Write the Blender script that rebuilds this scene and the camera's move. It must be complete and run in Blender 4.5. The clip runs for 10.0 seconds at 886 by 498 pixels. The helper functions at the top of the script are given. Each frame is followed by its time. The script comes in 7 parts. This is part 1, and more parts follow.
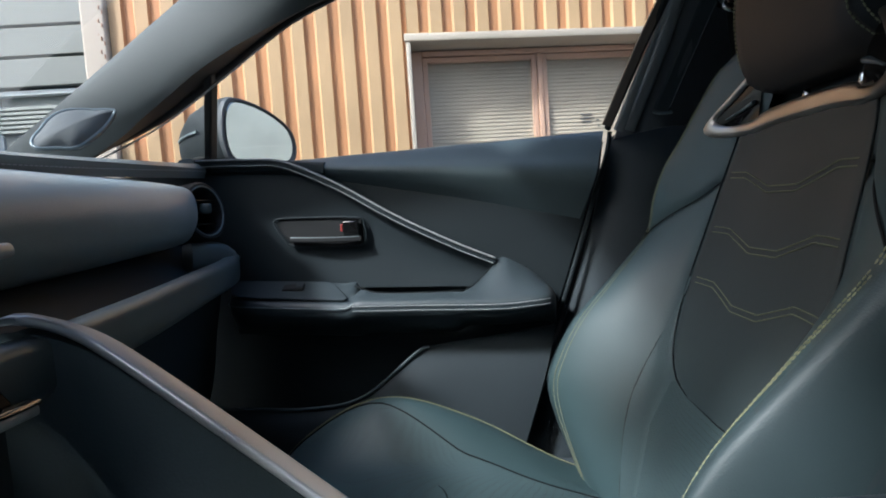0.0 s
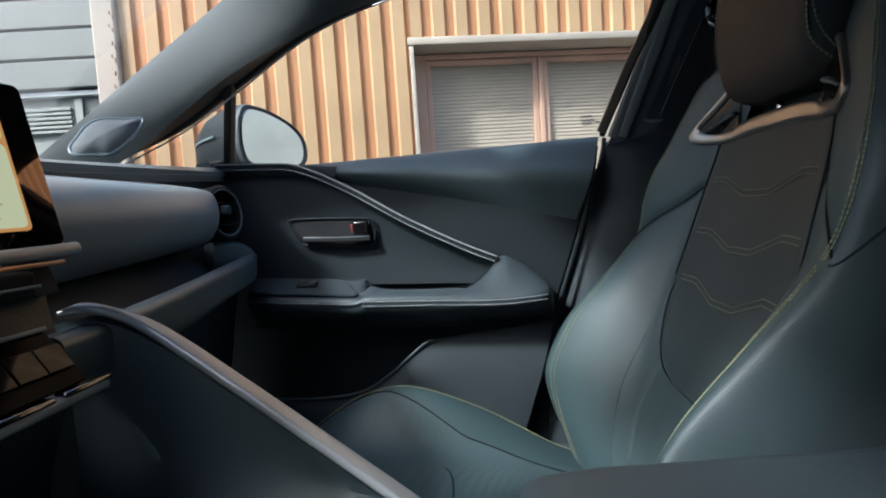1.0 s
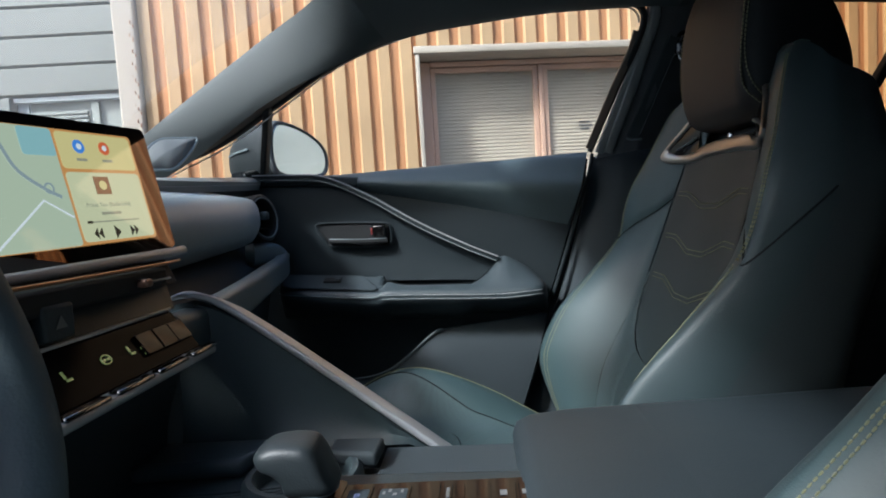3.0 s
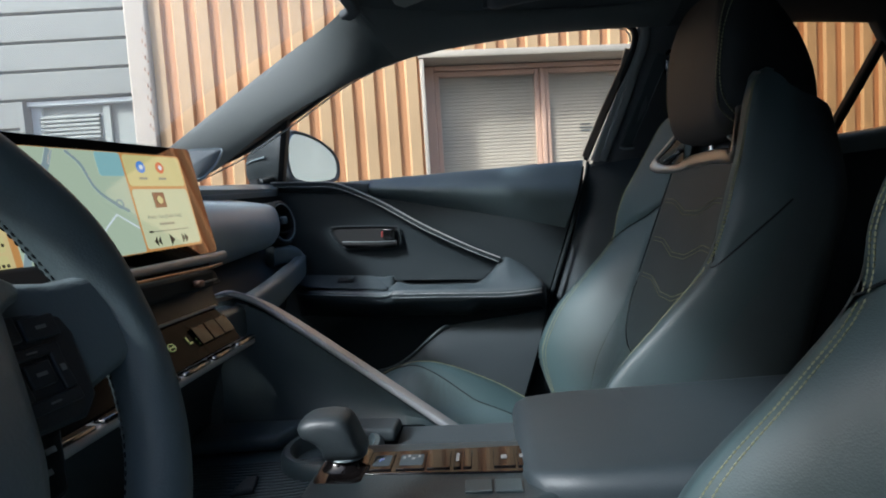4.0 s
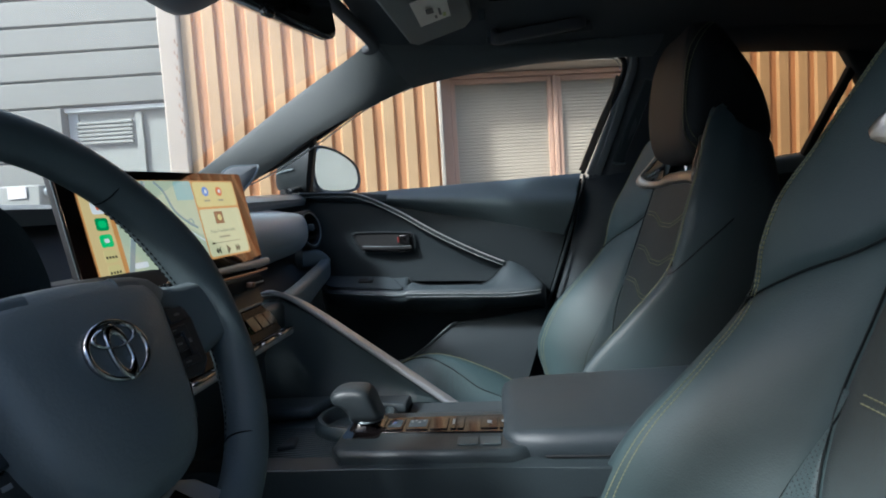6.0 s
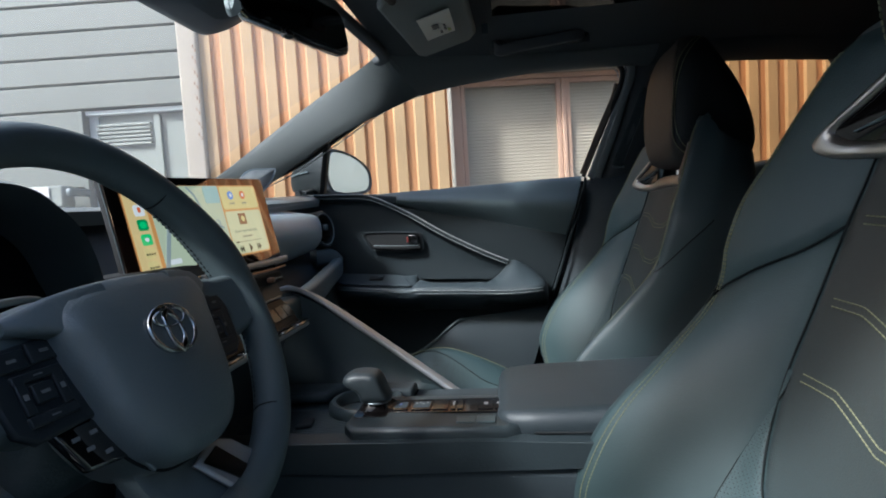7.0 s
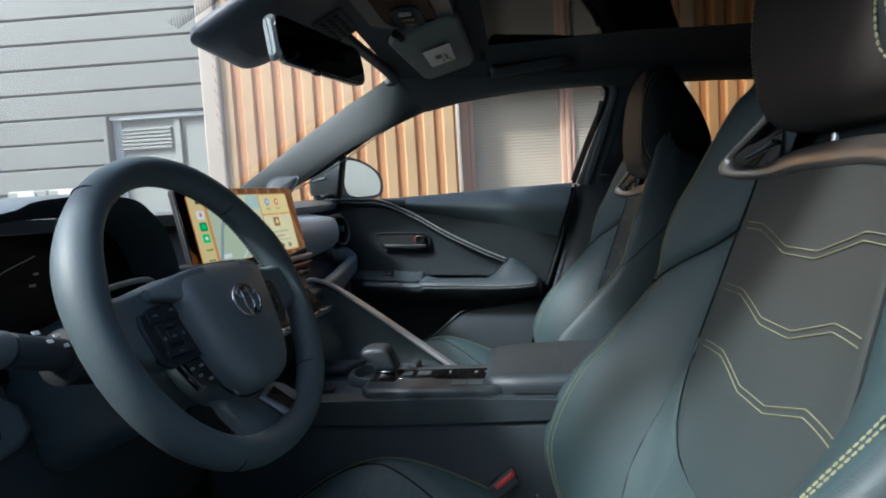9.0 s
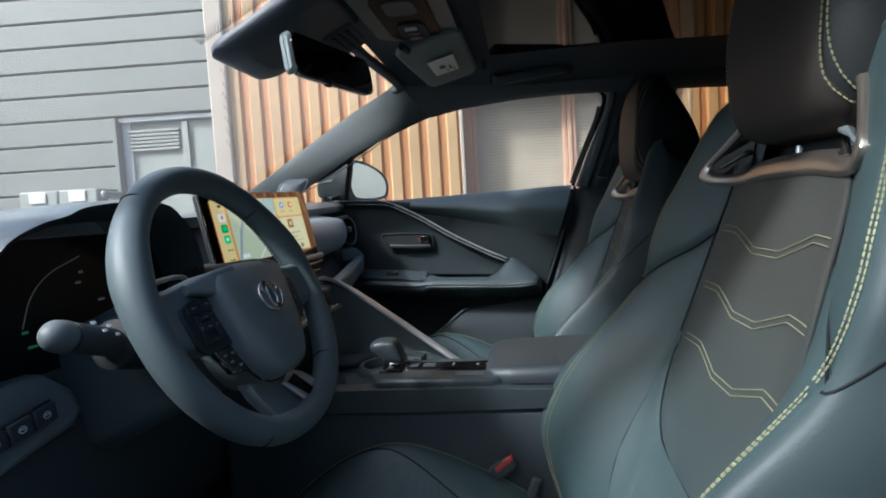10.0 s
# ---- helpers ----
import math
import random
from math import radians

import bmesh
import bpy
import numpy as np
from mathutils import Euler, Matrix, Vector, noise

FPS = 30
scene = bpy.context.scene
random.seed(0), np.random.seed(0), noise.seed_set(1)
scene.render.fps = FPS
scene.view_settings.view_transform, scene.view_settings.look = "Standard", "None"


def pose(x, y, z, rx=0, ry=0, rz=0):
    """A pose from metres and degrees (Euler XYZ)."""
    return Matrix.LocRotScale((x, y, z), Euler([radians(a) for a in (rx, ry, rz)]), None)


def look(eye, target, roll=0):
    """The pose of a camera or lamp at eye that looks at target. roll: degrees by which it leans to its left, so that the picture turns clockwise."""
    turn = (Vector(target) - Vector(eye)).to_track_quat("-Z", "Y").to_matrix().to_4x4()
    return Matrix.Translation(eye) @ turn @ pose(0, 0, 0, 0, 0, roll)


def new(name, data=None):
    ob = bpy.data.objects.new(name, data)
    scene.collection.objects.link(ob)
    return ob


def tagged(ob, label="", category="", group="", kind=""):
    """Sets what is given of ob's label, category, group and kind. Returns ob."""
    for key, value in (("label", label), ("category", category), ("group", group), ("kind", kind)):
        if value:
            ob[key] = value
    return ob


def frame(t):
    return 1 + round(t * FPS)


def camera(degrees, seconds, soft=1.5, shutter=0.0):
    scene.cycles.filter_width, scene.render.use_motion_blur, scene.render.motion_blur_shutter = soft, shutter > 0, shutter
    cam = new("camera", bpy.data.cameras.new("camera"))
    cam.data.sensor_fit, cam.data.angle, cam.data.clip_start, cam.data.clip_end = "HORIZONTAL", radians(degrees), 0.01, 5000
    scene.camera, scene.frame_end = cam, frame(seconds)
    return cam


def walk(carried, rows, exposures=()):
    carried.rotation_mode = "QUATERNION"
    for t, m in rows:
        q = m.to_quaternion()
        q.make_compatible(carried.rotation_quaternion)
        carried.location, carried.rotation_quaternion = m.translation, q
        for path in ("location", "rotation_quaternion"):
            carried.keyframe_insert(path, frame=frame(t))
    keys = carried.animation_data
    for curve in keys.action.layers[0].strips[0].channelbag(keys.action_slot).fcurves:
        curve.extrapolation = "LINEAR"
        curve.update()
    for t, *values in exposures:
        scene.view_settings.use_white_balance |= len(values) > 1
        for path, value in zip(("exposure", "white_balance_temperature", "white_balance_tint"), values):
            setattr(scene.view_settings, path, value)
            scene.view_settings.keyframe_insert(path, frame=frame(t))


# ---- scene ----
cam = camera(75.9, 10.0, 1.9)
PATH = [
    (0, (0.095, -0.302, 0.973), (-0.03, 1.69, 0.838), -3.8),
    (0.5, (0.094, -0.33, 0.975), (-0.034, 1.661, 0.84), -3.7),
    (1, (0.094, -0.363, 0.976), (-0.037, 1.628, 0.841), -3.8),
    (1.5, (0.093, -0.395, 0.977), (-0.039, 1.597, 0.843), -3.7),
    (2, (0.091, -0.433, 0.985), (-0.04, 1.558, 0.844), -3.7),
    (2.5, (0.09, -0.471, 0.987), (-0.042, 1.52, 0.849), -3.6),
    (4, (0.089, -0.595, 1.004), (-0.056, 1.395, 0.861), -3.7),
    (4.5, (0.093, -0.631, 1.009), (-0.061, 1.358, 0.867), -3.6),
    (5, (0.102, -0.667, 1.02), (-0.067, 1.32, 0.874), -3.6),
    (5.5, (0.11, -0.699, 1.024), (-0.076, 1.287, 0.88), -3.6),
    (7, (0.138, -0.797, 1.028), (-0.11, 1.182, 0.888), -3.5),
    (7.5, (0.147, -0.833, 1.029), (-0.112, 1.145, 0.889), -3.6),
    (8, (0.157, -0.874, 1.029), (-0.108, 1.103, 0.892), -3.5),
    (8.5, (0.168, -0.914, 1.031), (-0.108, 1.062, 0.895), -3.4),
    (9, (0.174, -0.955, 1.034), (-0.108, 1.02, 0.898), -3.4),
    (9.5, (0.179, -0.988, 1.035), (-0.109, 0.987, 0.9), -3.4),
    (10, (0.182, -1.015, 1.039), (-0.112, 0.959, 0.903), -3.4),
]
walk(cam, [(t, look(eye, target, roll)) for t, eye, target, roll in PATH],
     [(0.0, 1.50, 5550, 6), (5.0, 1.46, 5550, 6), (10.0, 1.41, 5550, 6)])

# ---- light ----
world = bpy.data.worlds.new("sky")
scene.world = world
world.use_nodes = True
SUN_WAY = Vector((0.29, 0.254, -0.34)).normalized()
sky = world.node_tree.nodes.new("ShaderNodeTexSky")
sky.sky_type, sky.sun_disc = "NISHITA", False
sky.sun_elevation = math.asin(-SUN_WAY.z)
sky.sun_rotation = math.atan2(-SUN_WAY.x, -SUN_WAY.y)
sky.air_density, sky.dust_density = 1.0, 5.0
background = world.node_tree.nodes["Background"]
world.node_tree.links.new(sky.outputs[0], background.inputs[0])
background.inputs[1].default_value = 0.14
sun = new("sun", bpy.data.lights.new("sun", "SUN"))
sun.data.energy, sun.data.angle, sun.data.color = 2.2, radians(6), (1.0, 0.95, 0.88)
sun.rotation_mode = "QUATERNION"
sun.rotation_quaternion = SUN_WAY.to_track_quat("-Z", "Y")


# ---- materials ----
def material(name, colour, rough=0.5, metal=0.0, grain=0.0, grain_size=400.0, stain=0.12, stain_size=6.0, coat=0.0, spec=0.5, per_piece=0.0):
    """Base colour varied at two scales, with a fine bump."""
    m = bpy.data.materials.new(name)
    m.use_nodes = True
    nodes, links = m.node_tree.nodes, m.node_tree.links
    b = nodes["Principled BSDF"]
    b.inputs["Roughness"].default_value, b.inputs["Metallic"].default_value = rough, metal
    b.inputs["Coat Weight"].default_value = coat
    b.inputs["Specular IOR Level"].default_value = spec
    tex = nodes.new("ShaderNodeTexCoord")
    big, fine = nodes.new("ShaderNodeTexNoise"), nodes.new("ShaderNodeTexNoise")
    big.inputs["Scale"].default_value, big.inputs["Detail"].default_value = stain_size, 5
    fine.inputs["Scale"].default_value, fine.inputs["Detail"].default_value = grain_size, 2
    for n in (big, fine):
        links.new(tex.outputs["Object"], n.inputs["Vector"])
    ramp = nodes.new("ShaderNodeMapRange")
    ramp.inputs["From Min"].default_value, ramp.inputs["From Max"].default_value = 0.3, 0.7
    ramp.inputs["To Min"].default_value, ramp.inputs["To Max"].default_value = 1 - stain, 1 + stain
    links.new(big.outputs["Fac"], ramp.inputs["Value"])
    value = ramp.outputs[0]
    if per_piece:
        info, more, mul = nodes.new("ShaderNodeObjectInfo"), nodes.new("ShaderNodeMapRange"), nodes.new("ShaderNodeMath")
        more.inputs["To Min"].default_value, more.inputs["To Max"].default_value = 1 - per_piece, 1 + per_piece
        mul.operation = "MULTIPLY"
        links.new(info.outputs["Random"], more.inputs["Value"])
        links.new(value, mul.inputs[0])
        links.new(more.outputs[0], mul.inputs[1])
        value = mul.outputs[0]
    hsv = nodes.new("ShaderNodeHueSaturation")
    hsv.inputs["Color"].default_value = (*colour, 1)
    links.new(value, hsv.inputs["Value"])
    links.new(hsv.outputs[0], b.inputs["Base Color"])
    wear = nodes.new("ShaderNodeMapRange")
    wear.inputs["To Min"].default_value, wear.inputs["To Max"].default_value = max(0.02, rough - 0.1 * rough), min(1, rough + 0.15 * rough)
    links.new(big.outputs["Fac"], wear.inputs["Value"])
    links.new(wear.outputs[0], b.inputs["Roughness"])
    if grain:
        bump = nodes.new("ShaderNodeBump")
        bump.inputs["Strength"].default_value, bump.inputs["Distance"].default_value = grain, 0.001
        links.new(fine.outputs["Fac"], bump.inputs["Height"])
        links.new(bump.outputs[0], b.inputs["Normal"])
    return m


def leather(name, colour, rough=0.5, holes=False):
    """Grained hide: Voronoi cells as pebble grain; perforations as small dark dots."""
    m = material(name, colour, rough, 0, 0, 500, 0.1, 5)
    nodes, links = m.node_tree.nodes, m.node_tree.links
    b = nodes["Principled BSDF"]
    tex = nodes["Texture Coordinate"]
    cell, bump = nodes.new("ShaderNodeTexVoronoi"), nodes.new("ShaderNodeBump")
    cell.inputs["Scale"].default_value = 430 if holes else 650
    if holes:
        cell.inputs["Randomness"].default_value = 0.0
        pin = nodes.new("ShaderNodeMapRange")
        pin.inputs["From Min"].default_value, pin.inputs["From Max"].default_value = 0.22, 0.34
        links.new(cell.outputs["Distance"], pin.inputs["Value"])
        mix = nodes.new("ShaderNodeMix")
        mix.data_type = "RGBA"
        mix.inputs[6].default_value = (0.02, 0.024, 0.026, 1)
        links.new(pin.outputs[0], mix.inputs[0])
        links.new(nodes["Hue/Saturation/Value"].outputs[0], mix.inputs[7])
        links.new(mix.outputs[2], b.inputs["Base Color"])
        links.new(pin.outputs[0], bump.inputs["Height"])
    else:
        links.new(cell.outputs["Distance"], bump.inputs["Height"])
    links.new(tex.outputs["Object"], cell.inputs["Vector"])
    bump.inputs["Strength"].default_value, bump.inputs["Distance"].default_value = (0.6, 0.001) if holes else (0.2, 0.0005)
    soft, crease = nodes.new("ShaderNodeTexNoise"), nodes.new("ShaderNodeBump")
    soft.inputs["Scale"].default_value, soft.inputs["Detail"].default_value = 22, 3
    links.new(tex.outputs["Object"], soft.inputs["Vector"])
    links.new(soft.outputs["Fac"], crease.inputs["Height"])
    crease.inputs["Strength"].default_value, crease.inputs["Distance"].default_value = 0.08, 0.006
    links.new(crease.outputs[0], bump.inputs["Normal"])
    links.new(bump.outputs[0], b.inputs["Normal"])
    return m


def printed_cloth(name, low, high, z0, z1):
    """Seat cloth whose printed tone runs from one colour up to another, broken into fine dots."""
    m = material(name, high, 0.62, 0, 0.3, 900, 0.08, 8)
    nodes, links = m.node_tree.nodes, m.node_tree.links
    tex, b = nodes["Texture Coordinate"], nodes["Principled BSDF"]
    axis, ramp, dots, add, mix = (nodes.new("ShaderNode" + k) for k in ("SeparateXYZ", "MapRange", "TexVoronoi", "Math", "Mix"))
    links.new(tex.outputs["Object"], axis.inputs[0])
    links.new(tex.outputs["Object"], dots.inputs["Vector"])
    dots.inputs["Scale"].default_value = 260
    add.operation, add.inputs[1].default_value = "MULTIPLY_ADD", 0.06
    links.new(dots.outputs["Distance"], add.inputs[0])
    links.new(axis.outputs["Z"], add.inputs[2])
    ramp.inputs["From Min"].default_value, ramp.inputs["From Max"].default_value = z0, z1
    links.new(add.outputs[0], ramp.inputs["Value"])
    mix.data_type = "RGBA"
    mix.inputs[6].default_value = (*low, 1)
    links.new(ramp.outputs[0], mix.inputs[0])
    links.new(nodes["Hue/Saturation/Value"].outputs[0], mix.inputs[7])
    links.new(mix.outputs[2], b.inputs["Base Color"])
    return m


def clear_glass(name, tint=(0.93, 0.96, 0.95), gloss=0.9, film=0.0):
    """Clear pane; film is the share of a pale scattering veil that imitates reflected haze."""
    m = bpy.data.materials.new(name)
    m.use_nodes = True
    nodes, links = m.node_tree.nodes, m.node_tree.links
    out = nodes["Material Output"]
    nodes.remove(nodes["Principled BSDF"])
    see, shine, mix, lw, power, gain = (nodes.new("ShaderNode" + k) for k in ("BsdfTransparent", "BsdfGlossy", "MixShader", "LayerWeight", "Math", "Math"))
    see.inputs[0].default_value = (*tint, 1)
    shine.inputs["Roughness"].default_value = 0.0
    lw.inputs["Blend"].default_value = 0.5
    power.operation, power.inputs[1].default_value = "POWER", 5.0
    gain.operation, gain.inputs[1].default_value, gain.inputs[2].default_value = "MULTIPLY_ADD", gloss, 0.04
    links.new(lw.outputs["Facing"], power.inputs[0])
    links.new(power.outputs[0], gain.inputs[0])
    links.new(gain.outputs[0], mix.inputs[0])
    links.new(see.outputs[0], mix.inputs[1])
    links.new(shine.outputs[0], mix.inputs[2])
    links.new(mix.outputs[0], out.inputs[0])
    if film:
        veil, haze, cloud, share, tex = (nodes.new("ShaderNode" + k) for k in ("BsdfTranslucent", "MixShader", "TexNoise", "MapRange", "TexCoord"))
        veil.inputs[0].default_value = (0.85, 0.82, 0.80, 1)
        cloud.inputs["Scale"].default_value, cloud.inputs["Detail"].default_value = 5.0, 4
        links.new(tex.outputs["Object"], cloud.inputs["Vector"])
        share.inputs["To Min"].default_value, share.inputs["To Max"].default_value = film * 0.5, film * 1.5
        links.new(cloud.outputs["Fac"], share.inputs["Value"])
        links.new(share.outputs[0], haze.inputs[0])
        links.new(mix.outputs[0], haze.inputs[1])
        links.new(veil.outputs[0], haze.inputs[2])
        links.new(haze.outputs[0], out.inputs[0])
    return m


def glow(name, colour, strength=1.0):
    m = bpy.data.materials.new(name)
    m.use_nodes = True
    b = m.node_tree.nodes["Principled BSDF"]
    b.inputs["Base Color"].default_value = (0.01, 0.01, 0.01, 1)
    b.inputs["Roughness"].default_value, b.inputs["IOR"].default_value = 0.06, 2.1
    b.inputs["Emission Color"].default_value = (*colour, 1)
    b.inputs["Emission Strength"].default_value = strength
    return m


HIDE = leather("seat_leather", (0.031, 0.0545, 0.058), 0.5)
# shaded copy of the seat leather for the sides turned outwards
OUTER = leather("shaded_bolster_leather", (0.026, 0.042, 0.046), 0.55)
HIDE_PERF = leather("perforated_leather", (0.050, 0.078, 0.082), 0.46, holes=True)
SUEDE = printed_cloth("seat_cloth", (0.034, 0.051, 0.054), (0.037, 0.039, 0.035), 0.76, 0.99)
HEADCLOTH = material("headrest_cloth", (0.023, 0.018, 0.0152), 0.62, 0, 0.35, 900, 0.1, 8)
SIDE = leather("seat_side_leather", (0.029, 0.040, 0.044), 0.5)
SEAM = material("dark_seam", (0.008, 0.011, 0.012), 0.7, spec=0.2)
HEADSIDE = material("headrest_side_cloth", (0.013, 0.0155, 0.0165), 0.6, 0, 0.35, 900, 0.1, 8, spec=0.3)
THREAD = material("yellow_thread", (0.185, 0.19, 0.11), 0.7)
THREAD_GREY = material("grey_thread", (0.36, 0.38, 0.38), 0.7)
SOFT = material("soft_dash_plastic", (0.042, 0.060, 0.067), 0.42, 0, 0.3, 500, 0.08, 5)
PAD = material("door_pad_plastic", (0.066, 0.090, 0.097), 0.42, 0, 0.25, 500, 0.08, 5)
ARMHIDE = leather("armrest_leather", (0.030, 0.041, 0.047))
HUB = material("wheel_hub_plastic", (0.100, 0.125, 0.134), 0.42, 0, 0.3, 500, 0.08, 5, spec=0.9)
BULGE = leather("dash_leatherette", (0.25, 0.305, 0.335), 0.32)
RENDERED = material("pale_render", (0.47, 0.51, 0.51), 0.85, 0, 0.5, 40, 0.15, 1.0)
HARD = material("hard_black_plastic", (0.033, 0.043, 0.049), 0.62, 0, 0.3, 600, 0.1, 6, spec=0.3)
STRIPMETAL = material("satin_edge_metal", (0.38, 0.4, 0.42), 0.32, 0.55, 0.05, 800, 0.05, 6)
PILLARDARK = material("dark_pillar_trim", (0.06, 0.066, 0.072), 0.55, 0, 0.4, 700, 0.08, 6)
FIELD = leather("door_leatherette", (0.020, 0.027, 0.031), 0.5)
FIELD.node_tree.nodes["Principled BSDF"].inputs["Specular IOR Level"].default_value = 0.22
DARK = material("door_panel_fabric", (0.018, 0.024, 0.027), 0.6, 0, 0.3, 700, 0.1, 6)
DARK.node_tree.nodes["Principled BSDF"].inputs["Specular IOR Level"].default_value = 0.2
CARPET = material("black_carpet", (0.02, 0.021, 0.023), 0.95, 0, 0.9, 900, 0.25, 20)
PIANO = material("piano_black", (0.006, 0.006, 0.006), 0.05, 0, 0, 400, 0.02, 5, spec=0.6)
PIANO.node_tree.nodes["Principled BSDF"].inputs["IOR"].default_value = 2.1
SATIN = material("satin_silver", (0.42, 0.43, 0.44), 0.4, 0.5, 0.05, 800, 0.05, 6)
SCREENGLASS = material("display_glass", (0.004, 0.004, 0.004), 0.03, 0, 0, 400, 0.02, 5)
SCREENGLASS.node_tree.nodes["Principled BSDF"].inputs["IOR"].default_value = 2.3
SCREENGLASS.node_tree.nodes["Principled BSDF"].inputs["Specular Tint"].default_value = (1.0, 0.62, 0.42, 1)
# dash plastic made paler, its colour holding the sky's grazing sheen
DASHTOP = material("skylit_dash_plastic", (0.15, 0.17, 0.175), 0.36, 0, 0.3, 500, 0.08, 5, spec=0.6)
OVERPLATE = material("overhead_plate_gloss", (0.020, 0.018, 0.017), 0.28, 0, 0, 400, 0.02, 5, spec=0.16)
CLIMATE = material("climate_strip_glass", (0.006, 0.006, 0.006), 0.12, 0, 0, 400, 0.02, 5, spec=0.16)
OVERPLATE.node_tree.nodes["Principled BSDF"].inputs["IOR"].default_value = 1.1
CLIMATE.node_tree.nodes["Principled BSDF"].inputs["IOR"].default_value = 1.2
DECK = material("console_deck_plastic", (0.024, 0.033, 0.037), 0.45, 0, 0.3, 500, 0.08, 5)
KEYBLACK = material("switch_key_plastic", (0.020, 0.025, 0.029), 0.42, 0, 0.2, 500, 0.08, 5, spec=0.35)
BAND = material("pillar_band_plastic", (0.18, 0.19, 0.19), 0.5, 0, 0.3, 700, 0.08, 6)
CLUSTER = material("cluster_glass", (0.004, 0.004, 0.005), 0.3, 0, 0, 400, 0.02, 5, spec=0.3)
STRIPGLASS = material("climate_strip_gloss", (0.006, 0.005, 0.005), 0.06, 0, 0, 400, 0.02, 5, spec=0.25)
GREYTRIM = material("grey_trim", (0.15, 0.18, 0.19), 0.38, 0.35, 0.1, 800, 0.05, 6)
BEZEL = material("brushed_bezel_metal", (0.40, 0.36, 0.32), 0.30, 0.92, 0.05, 800, 0.04, 6)
CHROME = material("chrome", (0.5, 0.5, 0.5), 0.14, 1.0, 0, 400, 0.02, 6)
WHEELHIDE = leather("wheel_leather", (0.066, 0.089, 0.096), 0.52)
RAIL = material("roof_rail_cloth", (0.075, 0.085, 0.087), 0.75, 0, 0.4, 900, 0.08, 8)
LINER = material("black_headliner", (0.045, 0.051, 0.056), 0.9, 0, 0.5, 900, 0.1, 8)
PILLAR = material("pillar_trim", (0.052, 0.061, 0.061), 0.62, 0, 0.4, 700, 0.08, 6, spec=0.35)
VISOR = material("sun_visor_cloth", (0.15, 0.17, 0.17), 0.8, 0, 0.3, 900, 0.08, 8)
PAPER = material("paper_label", (0.6, 0.6, 0.55), 0.6)
MARK = material("printed_mark", (0.16, 0.165, 0.165), 0.5)
INK = material("ink", (0.08, 0.08, 0.08), 0.6)
GREENINK = material("green_ink", (0.35, 0.42, 0.15), 0.6)
RED = material("red_plastic", (0.42, 0.045, 0.04), 0.4)
RUBBER = material("black_rubber", (0.018, 0.019, 0.020), 0.6, spec=0.2)
ROOFGLASS = material("dark_roof_glass", (0.004, 0.003, 0.003), 0.05)
ROOFGLASS.node_tree.nodes["Principled BSDF"].inputs["IOR"].default_value = 1.08
MIRROR = material("mirror_glass", (0.37, 0.38, 0.37), 0.01, 1.0, 0, 400, 0.0)
GLASS = clear_glass("window_glass")
# the last value mixes in pale haze in place of cabin reflections
SCREEN = clear_glass("windscreen_glass", (0.95, 0.96, 0.95), 0.04, 0.042)
TINTED = clear_glass("privacy_glass", (0.52, 0.42, 0.30))
CARPAINT = material("dark_car_paint", (0.03, 0.035, 0.04), 0.15, 0.4, coat=0.8)
LIGHTGREY = material("light_grey_plastic", (0.4, 0.43, 0.44), 0.5)
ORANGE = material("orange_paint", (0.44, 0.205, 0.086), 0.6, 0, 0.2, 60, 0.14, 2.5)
# the orange sheet where sun strikes it, the light put into the colour
LIT_PEACH = material("sunlit_peach_paint", (0.415, 0.272, 0.14), 0.6, 0, 0.2, 60, 0.12, 2.5)
CREAM = material("cream_paint", (0.36, 0.31, 0.25), 0.6, 0, 0.2, 60, 0.08, 2.5)
FRAME = material("salmon_frame_paint", (0.54, 0.34, 0.24), 0.5, 0, 0.2, 60, 0.1, 3)
SLAT = material("beige_shutter_metal", (0.37, 0.315, 0.24), 0.55, 0, 0.2, 80, 0.15, 2)
SIDING = material("pale_grey_siding", (0.138, 0.150, 0.135), 0.55, 0, 0.15, 80, 0.06, 1.2, per_piece=0.03)
LEAF = material("pale_door_paint", (0.225, 0.243, 0.22), 0.5, 0, 0.1, 80, 0.06, 2)
DOORPAINT = material("grey_door_paint", (0.42, 0.46, 0.46), 0.5, 0, 0.1, 80, 0.06, 2)
GAP = material("shadow_gap", (0.26, 0.28, 0.27), 0.8)
ASPHALT = material("asphalt", (0.12, 0.122, 0.122), 0.9, 0, 0.8, 120, 0.3, 0.6)


# ---- mesh helpers ----
def thing(name, label, category, place=(0, 0, 0), group="", kind=""):
    ob = new(name)
    ob.empty_display_size = 0.05
    ob.location = place
    return tagged(ob, label, category, group, kind)


def part(name, bm, mat, parent=None, label="", smooth=True):
    me = bpy.data.meshes.new(name)
    bmesh.ops.recalc_face_normals(bm, faces=bm.faces)
    areas = [f.calc_area() for f in bm.faces]
    plain = 0.08 * sum(areas) if 6 < len(areas) < 400 else 1e9
    broad = [i for i, area in enumerate(areas) if area > plain]
    for f in bm.faces:
        f.smooth = smooth
    bm.to_mesh(me)
    bm.free()
    for m in (mat if isinstance(mat, (list, tuple)) else (mat,)):
        me.materials.append(m)
    if smooth:
        me.set_sharp_from_angle(angle=radians(50))
        for i in broad:                           # broad faces stay flat between rounded rims
            me.polygons[i].use_smooth = False
    ob = new(name, me)
    if parent:
        ob.parent = parent
    return tagged(ob, label)


